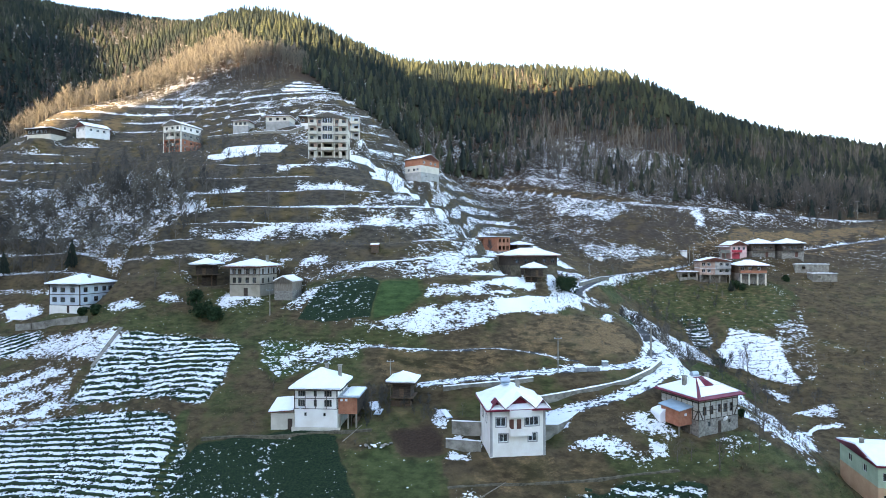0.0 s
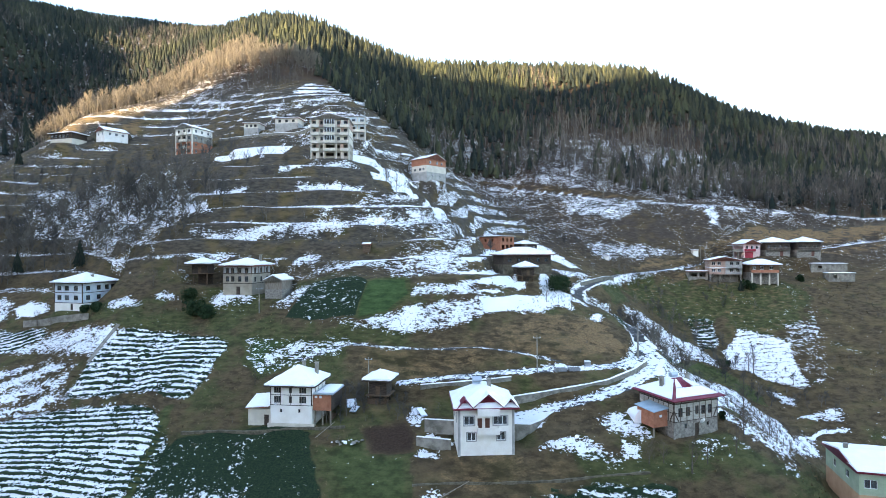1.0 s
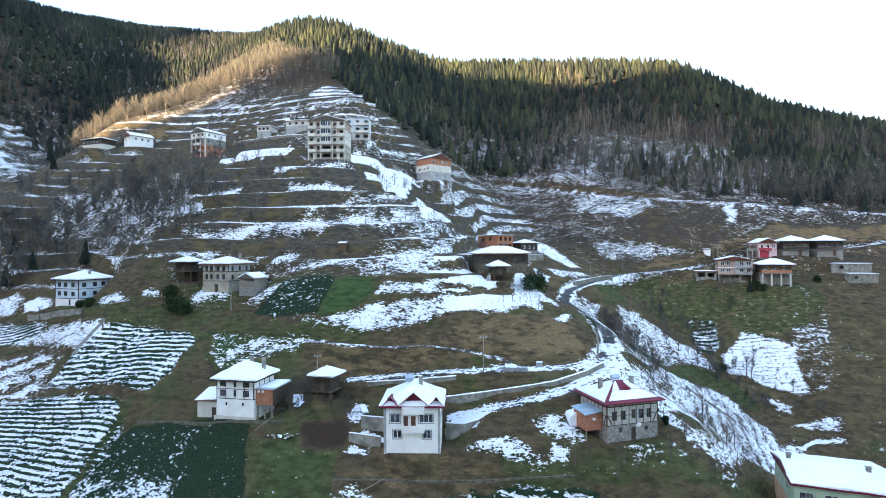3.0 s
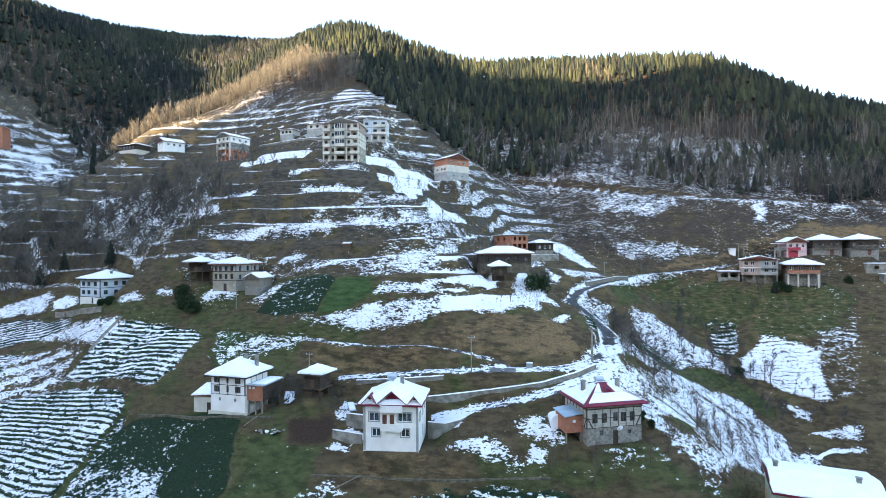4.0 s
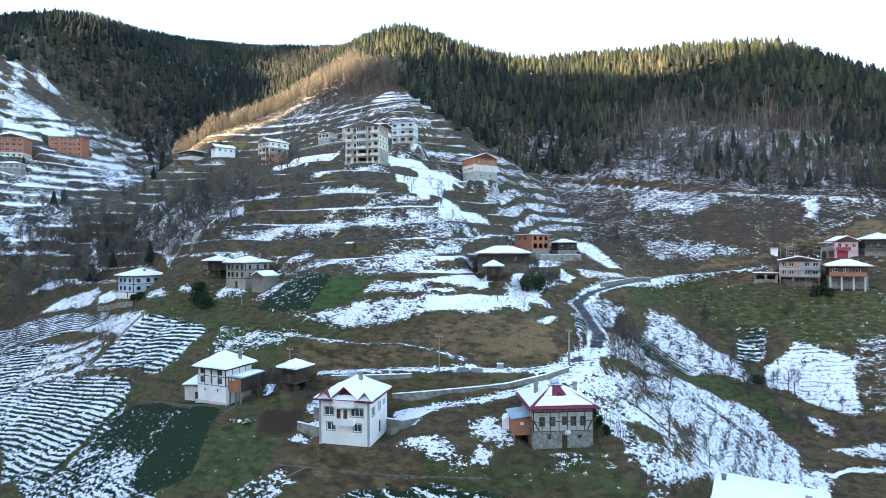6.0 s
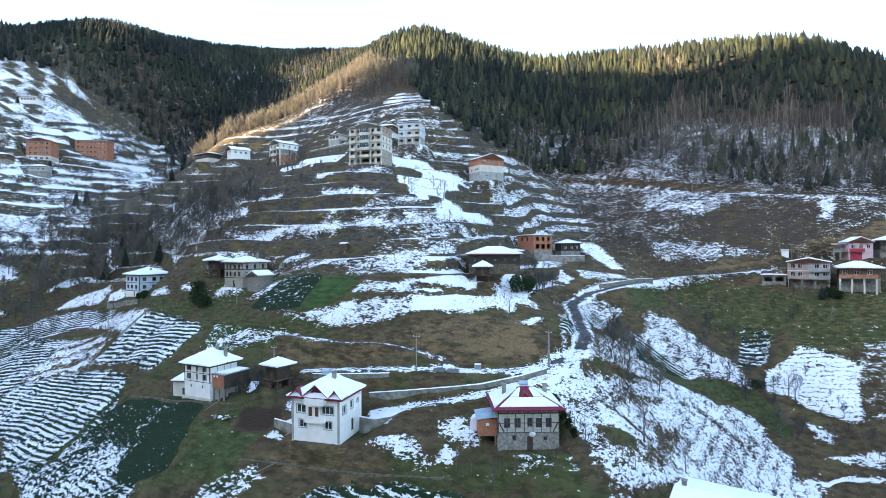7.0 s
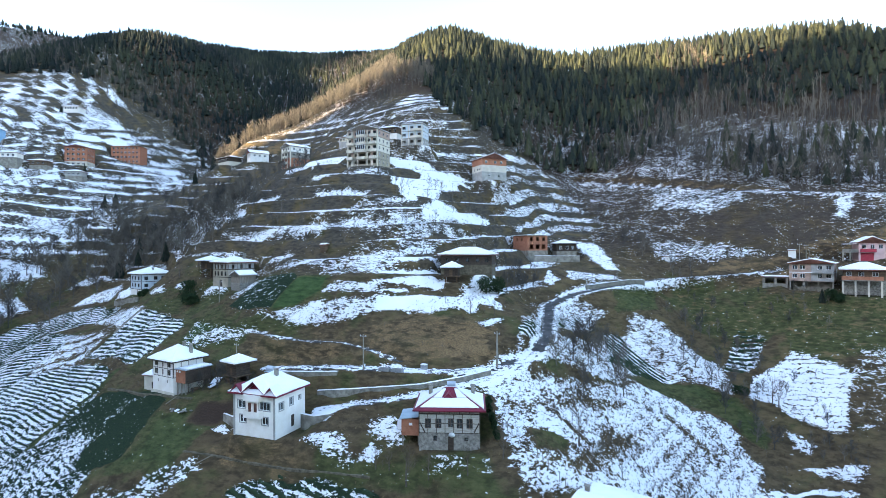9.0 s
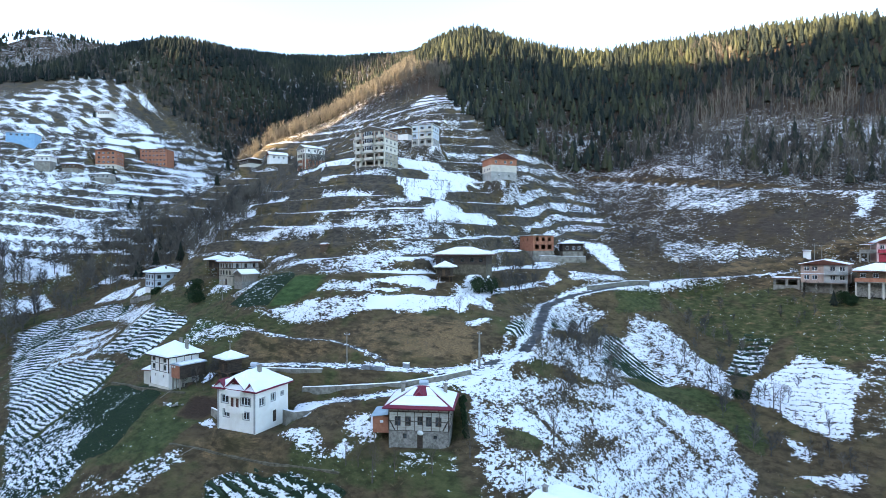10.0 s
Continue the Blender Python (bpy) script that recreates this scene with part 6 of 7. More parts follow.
x, y, z, r = scatter(RIGHT_WOOD, 3.75, 61, lambda a, b: 0.98 + 0 * a)
c = r.random(len(x)) < _conifer_share(x, y)
h = np.where(c, 5.5 + 8.5 * r.random(len(x)) ** 1.5, r.uniform(6.5, 13, len(x)))
rows = np.stack([x, y, z - 0.2, h, r.uniform(0.85, 1.35, len(x)), np.clip(r.random(len(x)) ** 1.5 + 0.35 * _fbm(x, y, 25, 57), 0, 1)], -1)
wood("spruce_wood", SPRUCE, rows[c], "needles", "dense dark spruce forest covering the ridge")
wood("bare_wood", LEAN, rows[~c], "far_twigs", "leafless grey-brown trees on the lower slope")

x, y, z, r = scatter(LEFT_WOOD, 4.1, 71, lambda a, b: 0.95 + 0 * a)
c = r.random(len(x)) < np.clip(0.78 + 0.2 * _smooth(190, 260, z) + 0.5 * _fbm(x, y, 60, 55), 0, 1)
h = np.where(c, r.uniform(6, 13, len(x)), r.uniform(8, 13, len(x)))
# low tint range puts the hollow's shade into these trees' colour
rows = np.stack([x, y, z - 0.2, h, r.uniform(1.0, 1.5, len(x)), np.clip(0.4 * r.random(len(x)) + 0.35 * _fbm(x, y, 30, 58), 0, 1)], -1)
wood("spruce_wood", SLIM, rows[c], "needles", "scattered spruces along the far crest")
wood("bare_wood", LEAN, rows[~c], "far_twigs", "brown leafless wood filling the far valley")

SPUR_EDGE = [(-222, 268), (-205, 258), (-178, 282), (-140, 316), (-104, 328), (-86, 310), (-80, 318), (-95, 338), (-130, 352), (-160, 390), (-182, 390), (-205, 340)]
x, y, z, r = scatter(SPUR_EDGE, 3.2, 81, lambda a, b: 0.95 + 0 * a)
# upper half of the tints only: the crest's sunlight is in the colour
rows = np.stack([x, y, z - 0.2, r.uniform(7, 12.5, len(x)), r.uniform(1.0, 1.4, len(x)), 0.5 + 0.5 * r.random(len(x))], -1)
wood("bare_wood", DENSE, rows, "far_twigs", "leafless trees along the spur's crest, tinted pale for the sun")


def copse(outline, gap, seed, chance, lo, hi, label, shapes=None, tint=(0.0, 0.8)):
    x, y, z, r = scatter(outline, gap, seed, lambda a, b: np.clip(chance + 0.45 * _fbm(a, b, 18, seed), 0, 1))
    clear = np.ones(len(x), bool)
    for pts, half in ROADS.values():
        clear &= line_near(x, y, pts)[0] > half + 1.2
    x, y, z = x[clear], y[clear], z[clear]
    rows = np.stack([x, y, z - 0.15, r.uniform(lo, hi, len(x)), r.uniform(0.9, 1.5, len(x)), r.uniform(*tint, len(x))], -1)
    return wood("copse", shapes or DENSE, rows, "far_twigs", label, "copse")


THICK = [bare_shape(_rng, 16, 9, 0.34) for k in range(5)]
copse([(-160, 150), (-110, 143), (-70, 141), (-60, 152), (-90, 178), (-150, 190), (-185, 180)], 3.6, 91, 0.62, 5, 9.5, "grey leafless copse on the flank of the spur", THICK)
copse([(-230, 110), (-130, 95), (-112, 112), (-118, 140), (-150, 168), (-180, 192), (-205, 200), (-205, 175), (-190, 150)], 4.2, 92, 0.5, 6, 11, "dark leafless wood in the side valley", THICK)
copse([(15, 262), (45, 240), (62, 222), (72, 200), (70, 178), (88, 158), (100, 150), (88, 180), (84, 205), (72, 226), (50, 250), (25, 285)], 3.4, 93, 0.55, 2.5, 6, "brown brush along the stream gully", THICK)
copse([(20, 309), (60, 290), (120, 281), (200, 268), (300, 266), (300, 300), (140, 318), (60, 330), (10, 330)], 3.2, 94, 0.75, 5, 11, "scrub at the foot of the forest", BARE)
copse([(-60, 152), (-15, 142), (14, 152), (10, 200), (-5, 232), (-30, 175)], 4.2, 95, 0.34, 2.5, 5.0, "thin saplings on the snowy terraces", BARE)
copse([(-150, 268), (-90, 258), (-84, 270), (-92, 298), (-105, 322), (-140, 315)], 4.0, 96, 0.3, 3, 7, "leafless saplings above the upper houses", DENSE)
copse([(58, 150), (66, 140), (62, 160), (56, 172), (50, 170), (56, 130), (62, 122), (66, 132)], 2.8, 97, 0.6, 3, 7, "brush beside the road bend", THICK)
copse([(-180, 195), (-130, 200), (-100, 215), (-120, 245), (-190, 240), (-215, 225)], 5.0, 98, 0.2, 2.5, 5, "sparse shrubs on the spur's shoulder", DENSE)
copse([(62, 132), (70, 134), (76, 148), (86, 152), (84, 160), (74, 154), (60, 140)], 2.9, 99, 0.5, 0.9, 1.9, "hazel shrubs planted on the snow", THICK)
copse([(52, 104), (66, 112), (78, 128), (70, 130), (60, 120), (50, 110)], 3.0, 100, 0.3, 1.0, 2.6, "hazel shrubs beside the old house", THICK)
copse([(12, 188), (30, 188), (37, 172), (34, 152), (30, 152), (24, 168)], 3.0, 111, 0.6, 2.5, 5.5, "dark brush behind the long house", THICK, (0.0, 0.4))
copse([(50, 150), (55, 152), (57, 140), (55, 126), (50, 122), (51, 138)], 2.6, 112, 0.5, 2, 4.5, "leafless brush on the snow below the road", THICK, (0.0, 0.5))
copse([(-14.5, 90.5), (-9, 91.5), (-8, 96), (-11, 99.5), (-15, 97)], 1.0, 113, 0.9, 1.4, 3.8, "dark brush between the old house and the granary", THICK, (0.0, 0.4))
copse([(-8.5, 93.5), (-2, 94), (-0.5, 97), (-3, 100.5), (-9, 101)], 1.1, 114, 0.8, 0.9, 2.4, "dark brush under the granary", THICK, (0.0, 0.4))
copse([(84, 190), (92, 175), (100, 160), (106, 150), (112, 152), (104, 170), (96, 188), (90, 200)], 2.8, 101, 0.45, 1.5, 4, "brambles along the stream", THICK)
copse([(-70, 96), (-55, 99), (-40, 104), (-48, 108), (-66, 104)], 3.5, 102, 0.3, 0.8, 1.8, "dark shrubs between the tea plots", THICK)
copse([(40, 285), (80, 262), (130, 248), (210, 240), (300, 245), (300, 262), (190, 256), (90, 272), (50, 288)], 3.4, 103, 0.4, 1.0, 2.6, "low brown scrub on the open slope", THICK)
copse([(88, 222), (96, 205), (100, 195), (112, 200), (104, 216), (98, 226)], 3.2, 104, 0.45, 1.5, 3.5, "brambles below the hamlet", THICK)
copse([(-190, 300), (-150, 300), (-100, 300), (-96, 292), (-86, 302), (-80, 318), (-88, 330), (-130, 335), (-170, 322)], 3.4, 105, 0.55, 4, 8, "grey saplings below the crest", DENSE)
copse([(-135, 205), (-60, 160), (-20, 165), (-10, 178), (-60, 176), (-125, 215)], 5.5, 106, 0.25, 2, 5, "scattered bare bushes on the terraces", THICK)
copse([(-215, 225), (-130, 222), (-90, 218), (-66, 200), (-58, 160), (-100, 172), (-150, 188)], 4.6, 107, 0.5, 4, 8.5, "tangle of leafless trees on the spur's flank", DENSE, (0.0, 0.5))
copse([(140, 270), (165, 259), (300, 255), (320, 290), (140, 292)], 3.0, 109, 0.8, 6, 11.5, "tall leafless trees behind the hamlet", BARE, (0.0, 0.6))
x, y, z, r = scatter([(150, 272), (175, 262), (330, 258), (340, 300), (150, 300)], 4.5, 110, lambda a, b: 0.5 + 0 * a)
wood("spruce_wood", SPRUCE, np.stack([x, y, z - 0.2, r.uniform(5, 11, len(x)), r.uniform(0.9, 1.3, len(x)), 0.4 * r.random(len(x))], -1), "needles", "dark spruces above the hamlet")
copse([(-400, 300), (-345, 262), (-300, 262), (-235, 285), (-215, 300), (-260, 310), (-330, 318)], 5.0, 108, 0.45, 4, 8, "bare saplings on the snowy slope under the wood", DENSE, (0.0, 0.6))


def tuft_shape(rng, blades=6):
    """A tussock of withered grass one metre tall, as a fan of thin blades."""
    v, f = [], []
    for k in range(blades):
        a, lean = rng.random() * 6.28, rng.uniform(0.2, 0.9)
        w, h = 0.10, rng.uniform(0.5, 1.0)
        i, c, s = len(v), math.cos(a), math.sin(a)
        v += [(-s * w, c * w, -0.1), (s * w, -c * w, -0.1), (c * lean, s * lean, h)]
        f.append((i, i + 1, i + 2))
    return np.array(v), np.array(f)


def off_the_ways(x, y):
    """Neither on a road nor at a house."""
    ok = np.ones(len(x), bool)
    for pts, half in ROADS.values():
        ok &= line_near(x, y, pts)[0] > half + 0.9
    for px_, py_, pz_, r_, s_ in PADS:
        ok &= np.hypot(x - px_, y - py_) > r_ + 0.5
    for pts, soft, rowdir, rowgap, cover in FIELDS:
        if cover.get("tea", 0) > 0.3 or cover.get("soil", 0) > 0.3 or cover.get("green", 0) > 0.75:
            ok &= poly_mask(x, y, pts, 1.0) < 0.4
    return ok


def cover_of(name, outline, gap, seed, chance, lo, hi, shapes, material, label, tint=(0.0, 1.0), clump=12):
    x, y, z, r = scatter(outline, gap, seed, lambda a, b: np.clip(chance + 0.9 * _fbm(a, b, clump, seed), 0, 1))
    m = off_the_ways(x, y)
    x, y, z = x[m], y[m], z[m]
    rows = np.stack([x, y, z - 0.03, r.uniform(lo, hi, len(x)), r.uniform(0.8, 1.6, len(x)), r.uniform(*tint, len(x))], -1)
    return wood(name, shapes, rows, material, label, "undergrowth")


TUFT = [tuft_shape(_rng) for k in range(6)]
SCRUB = [bare_shape(_rng, 7, 3, 0.55) for k in range(6)]
NEAR = [(-110, 84), (-40, 76), (40, 74), (105, 82), (125, 120), (110, 150), (60, 150), (0, 140), (-90, 128), (-120, 110)]
FLANK = [(-120, 128), (0, 138), (60, 150), (130, 130), (170, 200), (150, 255), (80, 285), (10, 300), (-60, 262), (-150, 265), (-200, 230), (-160, 160)]
cover_of("dead_grass", NEAR, 0.95, 131, 0.42, 0.22, 0.55, TUFT, "tussock", "withered tan and brown grass tussocks on the meadows")
cover_of("dead_grass", FLANK, 1.7, 132, 0.4, 0.3, 0.8, TUFT, "tussock", "withered grass and bracken on the slopes")
cover_of("brambles", NEAR, 3.6, 133, 0.22, 0.5, 1.5, SCRUB, "far_twigs", "low leafless brambles on the meadows", (0.0, 0.6))
cover_of("brambles", FLANK, 4.4, 134, 0.32, 0.8, 2.6, SCRUB, "far_twigs", "leafless scrub scattered over the terraces", (0.0, 0.6), 22)
x, y, z, r = scatter([(-1500, 500), (-1100, 450), (-900, 620), (-1000, 800), (-1500, 900)], 13, 121, lambda a, b: np.clip(0.5 + 0.6 * _fbm(a, b, 120, 77), 0, 1))
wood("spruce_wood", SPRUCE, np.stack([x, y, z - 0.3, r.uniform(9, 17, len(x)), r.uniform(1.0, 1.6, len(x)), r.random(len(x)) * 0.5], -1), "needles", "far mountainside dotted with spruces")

# ---- more houses, small ones ----
for _x, _y, _z, _w, _lab in ((-93, 247, 103.4, 7, "small grey house with an open loft"), (-75, 244, 104.6, 11, "grey house with a row of arched openings and snowy roof")):
    house("upper_house", _lab, _x, _y, _z, -4, _w, 7, [(2.6, "grey_wall"), (2.3, "cream_wall")], dict(rise=1.0, over=0.7, snow=0.2), rows_of("f", (-_w * 0.3, 0.0, _w * 0.3), 3.1, 1.3, 1.2, "dark_wood", 1), bare=3, roof_mat="tile")
for _x, _y, _lab, _m in ((-281, 175, "white village house across the valley", "white_wall"), (-274, 187, "brown timber house across the valley", "warm_wood"), (-262, 200, "low grey house across the valley", "grey_wall")):
    house("farmhouse", _lab, _x, _y, ground_at(_x, _y) - 0.3, 40, 9, 7, [(2.4, "concrete"), (2.6, _m)], dict(rise=1.2, over=0.7, snow=0.25), rows_of("f", (-2.6, 0.0, 2.6), 3.1, 1.2, 1.2), bare=4)
house("blue_house", "light blue house with a snow-dusted roof on the far slope", -318, 178, ground_at(-318, 178) - 0.3, 45, 16, 9, [(3.0, "strong_blue"), (2.8, "strong_blue")], dict(rise=0.9, over=0.5, snow=0.15), rows_of("f", (-5, -2, 1, 4), 3.9, 1.5, 1.3), bare=4)
house("hut", "small concrete water-tank hut on the brown slope", 66.4, 229.4, ground_at(66.4, 229.4) - 0.2, 10, 1.6, 1.5, [(1.5, "white_wall")], dict(rise=0.1, over=0.2, snow=0.08), bare=1, category="hut")
house("hut", "small white roadside hut near the hamlet", 105.5, 236.5, ground_at(105.5, 236.5) - 0.2, 0, 2.2, 1.8, [(1.7, "white_wall")], dict(rise=0.1, over=0.25, snow=0.1), bare=1, category="hut")
house("shed", "little white shed half hidden among the ridge trees", -21, 430, ground_at(-21, 430), 10, 5, 4, [(2.6, "grey_wall")], dict(rise=1.2, over=0.4, snow=0.2), bare=2, category="shed")
house("shed", "open-fronted grey shed beside the cream house", 99.5, 219.5, ground_at(99.5, 219.5) - 0.2, -8, 7, 4, [(2.3, "concrete")], dict(rise=0.2, over=0.5, snow=0.14), [("f", -1.6, 0.3, 2.4, 1.6, "warm_wood", 0, False), ("f", 1.6, 0.3, 2.4, 1.6, "warm_wood", 0, False)], bare=2, category="shed")


# ---- retaining walls ----
def dry_wall(label, pts, high, thick, material, snow=0.0, drop=0.8, name="retaining_wall"):
    """A wall along a plan line; its foot follows the ground, its top runs evenly."""
    rng = random.Random(len(pts) * 7 + int(pts[0][0] * 10))
    run = []
    tops = [p[2] for p in pts] if len(pts[0]) > 2 else None
    level = [(0.0, tops[0])] if tops else []
    pts = [p[:2] for p in pts]
    for (ax, ay), (bx, by) in zip(pts, pts[1:]):
        n = max(1, int(math.hypot(bx - ax, by - ay) / 0.9))
        if tops:
            level.append((level[-1][0] + n, tops[len(level)]))
        run += [(ax + (bx - ax) * k / n, ay + (by - ay) * k / n) for k in range(n)]
    run.append(pts[-1])
    zs = land(np.array([p[0] for p in run]), np.array([p[1] for p in run]))
    ks = np.interp(np.arange(len(run)), [q[0] for q in level], [q[1] - high for q in level]) if tops else np.convolve(np.pad(zs, 4, mode="edge"), np.ones(9) / 9, mode="valid")

    def band(lo, hi, half, jit):
        b, rings = bmesh.new(), []
        for i, (x, y) in enumerate(run):
            p, q = run[max(i - 1, 0)], run[min(i + 1, len(run) - 1)]
            dx, dy = q[0] - p[0], q[1] - p[1]
            l = math.hypot(dx, dy) or 1
            nx, ny = -dy / l * half, dx / l * half
            j = rng.uniform(-jit, jit)
            rings.append([b.verts.new(c) for c in ((x - nx, y - ny, ks[i] + lo), (x + nx, y + ny, ks[i] + lo), (x + nx * 0.85, y + ny * 0.85, ks[i] + hi + j), (x - nx * 0.85, y - ny * 0.85, ks[i] + hi + j))])
        for r0, r1 in zip(rings, rings[1:]):
            for k in range(4):
                b.faces.new((r0[k], r0[(k + 1) % 4], r1[(k + 1) % 4], r1[k]))
        b.faces.new(rings[0][::-1]), b.faces.new(rings[-1])
        bmesh.ops.recalc_face_normals(b, faces=b.faces[:])
        return b
    t = tagged(new(name), label, "wall")
    part("masonry", band(-drop, high, thick / 2, 0.06), material, t)
    if snow:
        part("snow", band(high - 0.02, high + snow, thick / 2 * 0.95, 0.05), "snow", t)
    return t


dry_wall("long stone retaining wall above the lower road", [(15, 98.2, 21.2), (22, 98.6, 22.2), (30, 99.8, 23.3), (36, 101.8, 24.0), (42, 106.4, 25.0), (46, 111, 25.8)], 1.6, 0.5, "cut_stone", 0.1, 1.5)
dry_wall("stone wall holding the upper road", [(1, 99.6, 23.3), (10, 99.9, 24.0), (18, 100.6, 24.7)], 1.9, 0.5, "cut_stone", 0.1, 2.0)
dry_wall("low dry-stone wall across the meadow", [(1.9, 78.6), (9.5, 80.3), (18.6, 81.3), (24.5, 81.6), (30, 82.4), (38, 83.4)], 0.12, 0.5, "mossy_stone")
dry_wall("rough stone footing below the timber house", [(-40, 90.2), (-33, 90.2), (-27.7, 89.6), (-21, 88.9), (-15, 89.2), (-11, 90)], 0.25, 0.7, "mossy_stone")
dry_wall("pale concrete wall below the blue farmhouse", [(-104, 129.5), (-97, 127.8), (-90, 126.5), (-83, 124.5)], 1.5, 0.4, "concrete", 0.0, 1.5)
dry_wall("grey masonry wall along the road bank", [(47, 184.5), (52, 190.5), (57, 196), (62, 201)], 1.3, 0.4, "cut_stone", 0.1, 1.0)
dry_wall("long pale retaining wall on the spur", [(-108, 243), (-90, 240), (-75, 236), (-60, 229)], 1.6, 0.4, "cut_stone", 0.15, 1.5)
dry_wall("low concrete wall left of the white house", [(2.6, 91.0, 19.6), (5.2, 90.6, 19.6), (7.6, 90.4, 19.6)], 1.4, 0.35, "concrete", 0.12, 1.0)
dry_wall("lower concrete planter wall by the white house", [(1.6, 87.4, 17.8), (4.6, 86.8, 17.8), (7.3, 86.2, 17.8)], 0.9, 0.35, "concrete", 0.1, 1.0)
dry_wall("concrete yard wall right of the white house", [(17.4, 91.0, 19.0), (20.5, 90.8, 19.0), (22.6, 92.6, 19.2), (25, 94.2, 20.2)], 1.9, 0.35, "concrete", 0.12, 1.5)
dry_wall("concrete base wall under the brick house", [(24, 204), (30, 206), (35, 211), (38, 214)], 2.2, 0.5, "concrete", 0.1, 2.0)


# ---- poles ----
def utility_pole(x, y, high, label, thick=0.13, arm=True):
    p = thing("utility_pole", label, "utility pole", x, y, ground_at(x, y), random.Random(int(x * 7)).uniform(-30, 30), "poles along the village lines")
    b = bmesh.new()
    bmesh.ops.create_cone(b, cap_ends=True, segments=8, radius1=thick, radius2=thick * 0.6, depth=high + 0.6, matrix=Matrix.Translation((0, 0, high / 2 - 0.3)))
    part("shaft", b, "concrete", p)
    if arm:
        a = part("crossarm", box(-0.7, 0.7, -0.05, 0.05, high - 0.5, high - 0.4), "metal", p)
        for u in (-0.6, 0.0, 0.6):
            b = bmesh.new()
            bmesh.ops.create_cone(b, cap_ends=True, segments=6, radius1=0.06, radius2=0.04, depth=0.2, matrix=Matrix.Translation((u, 0, high - 0.3)))
            part("insulator", b, "frame_white", a)
    return p


for _x, _y, _h in ((23.0, 102.2, 7.0), (-8.8, 99.4, 7.8)):
    utility_pole(_x, _y, _h, "slim pale concrete utility pole by the road")
utility_pole(45.6, 115.3, 6.9, "stout concrete lattice pole at the road junction", 0.24)
for _x, _y, _h in ((107.5, 235.4, 8), (109.5, 236, 8), (139, 243, 9), (76.6, 278.8, 8), (115.6, 281, 9), (154.5, 271.5, 9), (200, 261, 9), (-134.7, 264, 10), (54, 198, 6), (-38, 119, 6)):
    utility_pole(_x, _y, _h, "weathered utility pole on the hillside", 0.14)
for _x, _y, _l, _r, _t in ((-15.5, 87.2, 4.2, 55, 25), (6.0, 77.2, 5.0, 62, 8)):
    _p = thing("leaning_pole", "pale stripped pole leaning in the grass", "pole", _x, _y, ground_at(_x, _y) - 0.15, _t)
    _b = bmesh.new()
    bmesh.ops.create_cone(_b, cap_ends=True, segments=7, radius1=0.09, radius2=0.06, depth=_l, matrix=Matrix.Rotation(radians(_r), 4, "Y") @ Matrix.Translation((0, 0, _l / 2)))
    part("stake", _b, "grey_wood", _p)


# ---- single trees ----
def branching(b, rng, a, d, length, r, depth):
    """A tapered limb with smaller limbs growing from it."""
    e = a + d * length
    s = d.orthogonal().normalized()
    n = d.cross(s)
    k = 5 if depth > 1 else 3
    lo = [b.verts.new(a + (s * math.cos(6.283 * i / k) + n * math.sin(6.283 * i / k)) * r) for i in range(k)]
    hi = [b.verts.new(e + (s * math.cos(6.283 * i / k) + n * math.sin(6.283 * i / k)) * r * 0.55) for i in range(k)]
    for i in range(k):
        b.faces.new((lo[i], lo[(i + 1) % k], hi[(i + 1) % k], hi[i]))
    if depth == 0:
        return
    for j in range(4 if depth > 2 else 3):
        t = rng.uniform(0.45, 1.0) if j else 1.0
        v = (d + Vector((rng.gauss(0, 0.55), rng.gauss(0, 0.55), rng.uniform(0.0, 0.45)))).normalized()
        branching(b, rng, a + d * length * t, v, length * rng.uniform(0.55, 0.75), r * 0.5, depth - 1)


def bare_tree(x, y, high, seed, label="tall leafless tree with fine grey twigs on the snow"):
    rng = random.Random(seed)
    t = thing("bare_tree", label, "tree", x, y, ground_at(x, y) - 0.1, rng.uniform(0, 360))
    b = bmesh.new()
    bmesh.ops.create_cone(b, cap_ends=True, segments=7, radius1=high * 0.02, radius2=high * 0.011, depth=high * 0.4, matrix=Matrix.Translation((0, 0, high * 0.2)))
    part("trunk", b, "bark", t)
    b = bmesh.new()
    for j in range(5):
        h = high * (0.16 + 0.06 * j)
        a = rng.uniform(0, 6.28)
        branching(b, rng, Vector((0, 0, h)), Vector((math.cos(a) * 0.55, math.sin(a) * 0.55, 1)).normalized(), high * 0.2, high * 0.006, 3)
    branching(b, rng, Vector((0, 0, high * 0.39)), Vector((0.03, 0.02, 1)).normalized(), high * 0.26, high * 0.010, 4)
    part("crown", b, "twig", t)
    return t


for _i, (_x, _y, _h) in enumerate(((63.5, 107.5, 8.5), (95.3, 170.5, 8), (96.6, 170.2, 7.5), (44.3, 83.5, 7), (38.2, 84.6, 4.5), (40.5, 84.8, 4), (66.5, 104, 5), (70, 110, 4.5), (-14.8, 92.0, 6), (-11.5, 93.0, 5), (52.5, 87, 5), (56, 92, 6), (47.2, 85, 4.5),
                                  (34, 128, 4), (28, 127, 3.5), (39, 130, 4), (-31, 100, 3.5), (-94, 126, 4), (-99, 128, 4.5), (-70, 130, 6), (-66, 134, 7), (58.5, 165, 6), (60, 158, 5), (-108, 124, 6), (-114, 118, 7))):
    bare_tree(_x, _y, _h, 300 + _i, "tall leafless tree with fine grey twigs" if _h > 5 else "small leafless fruit tree in the grass")


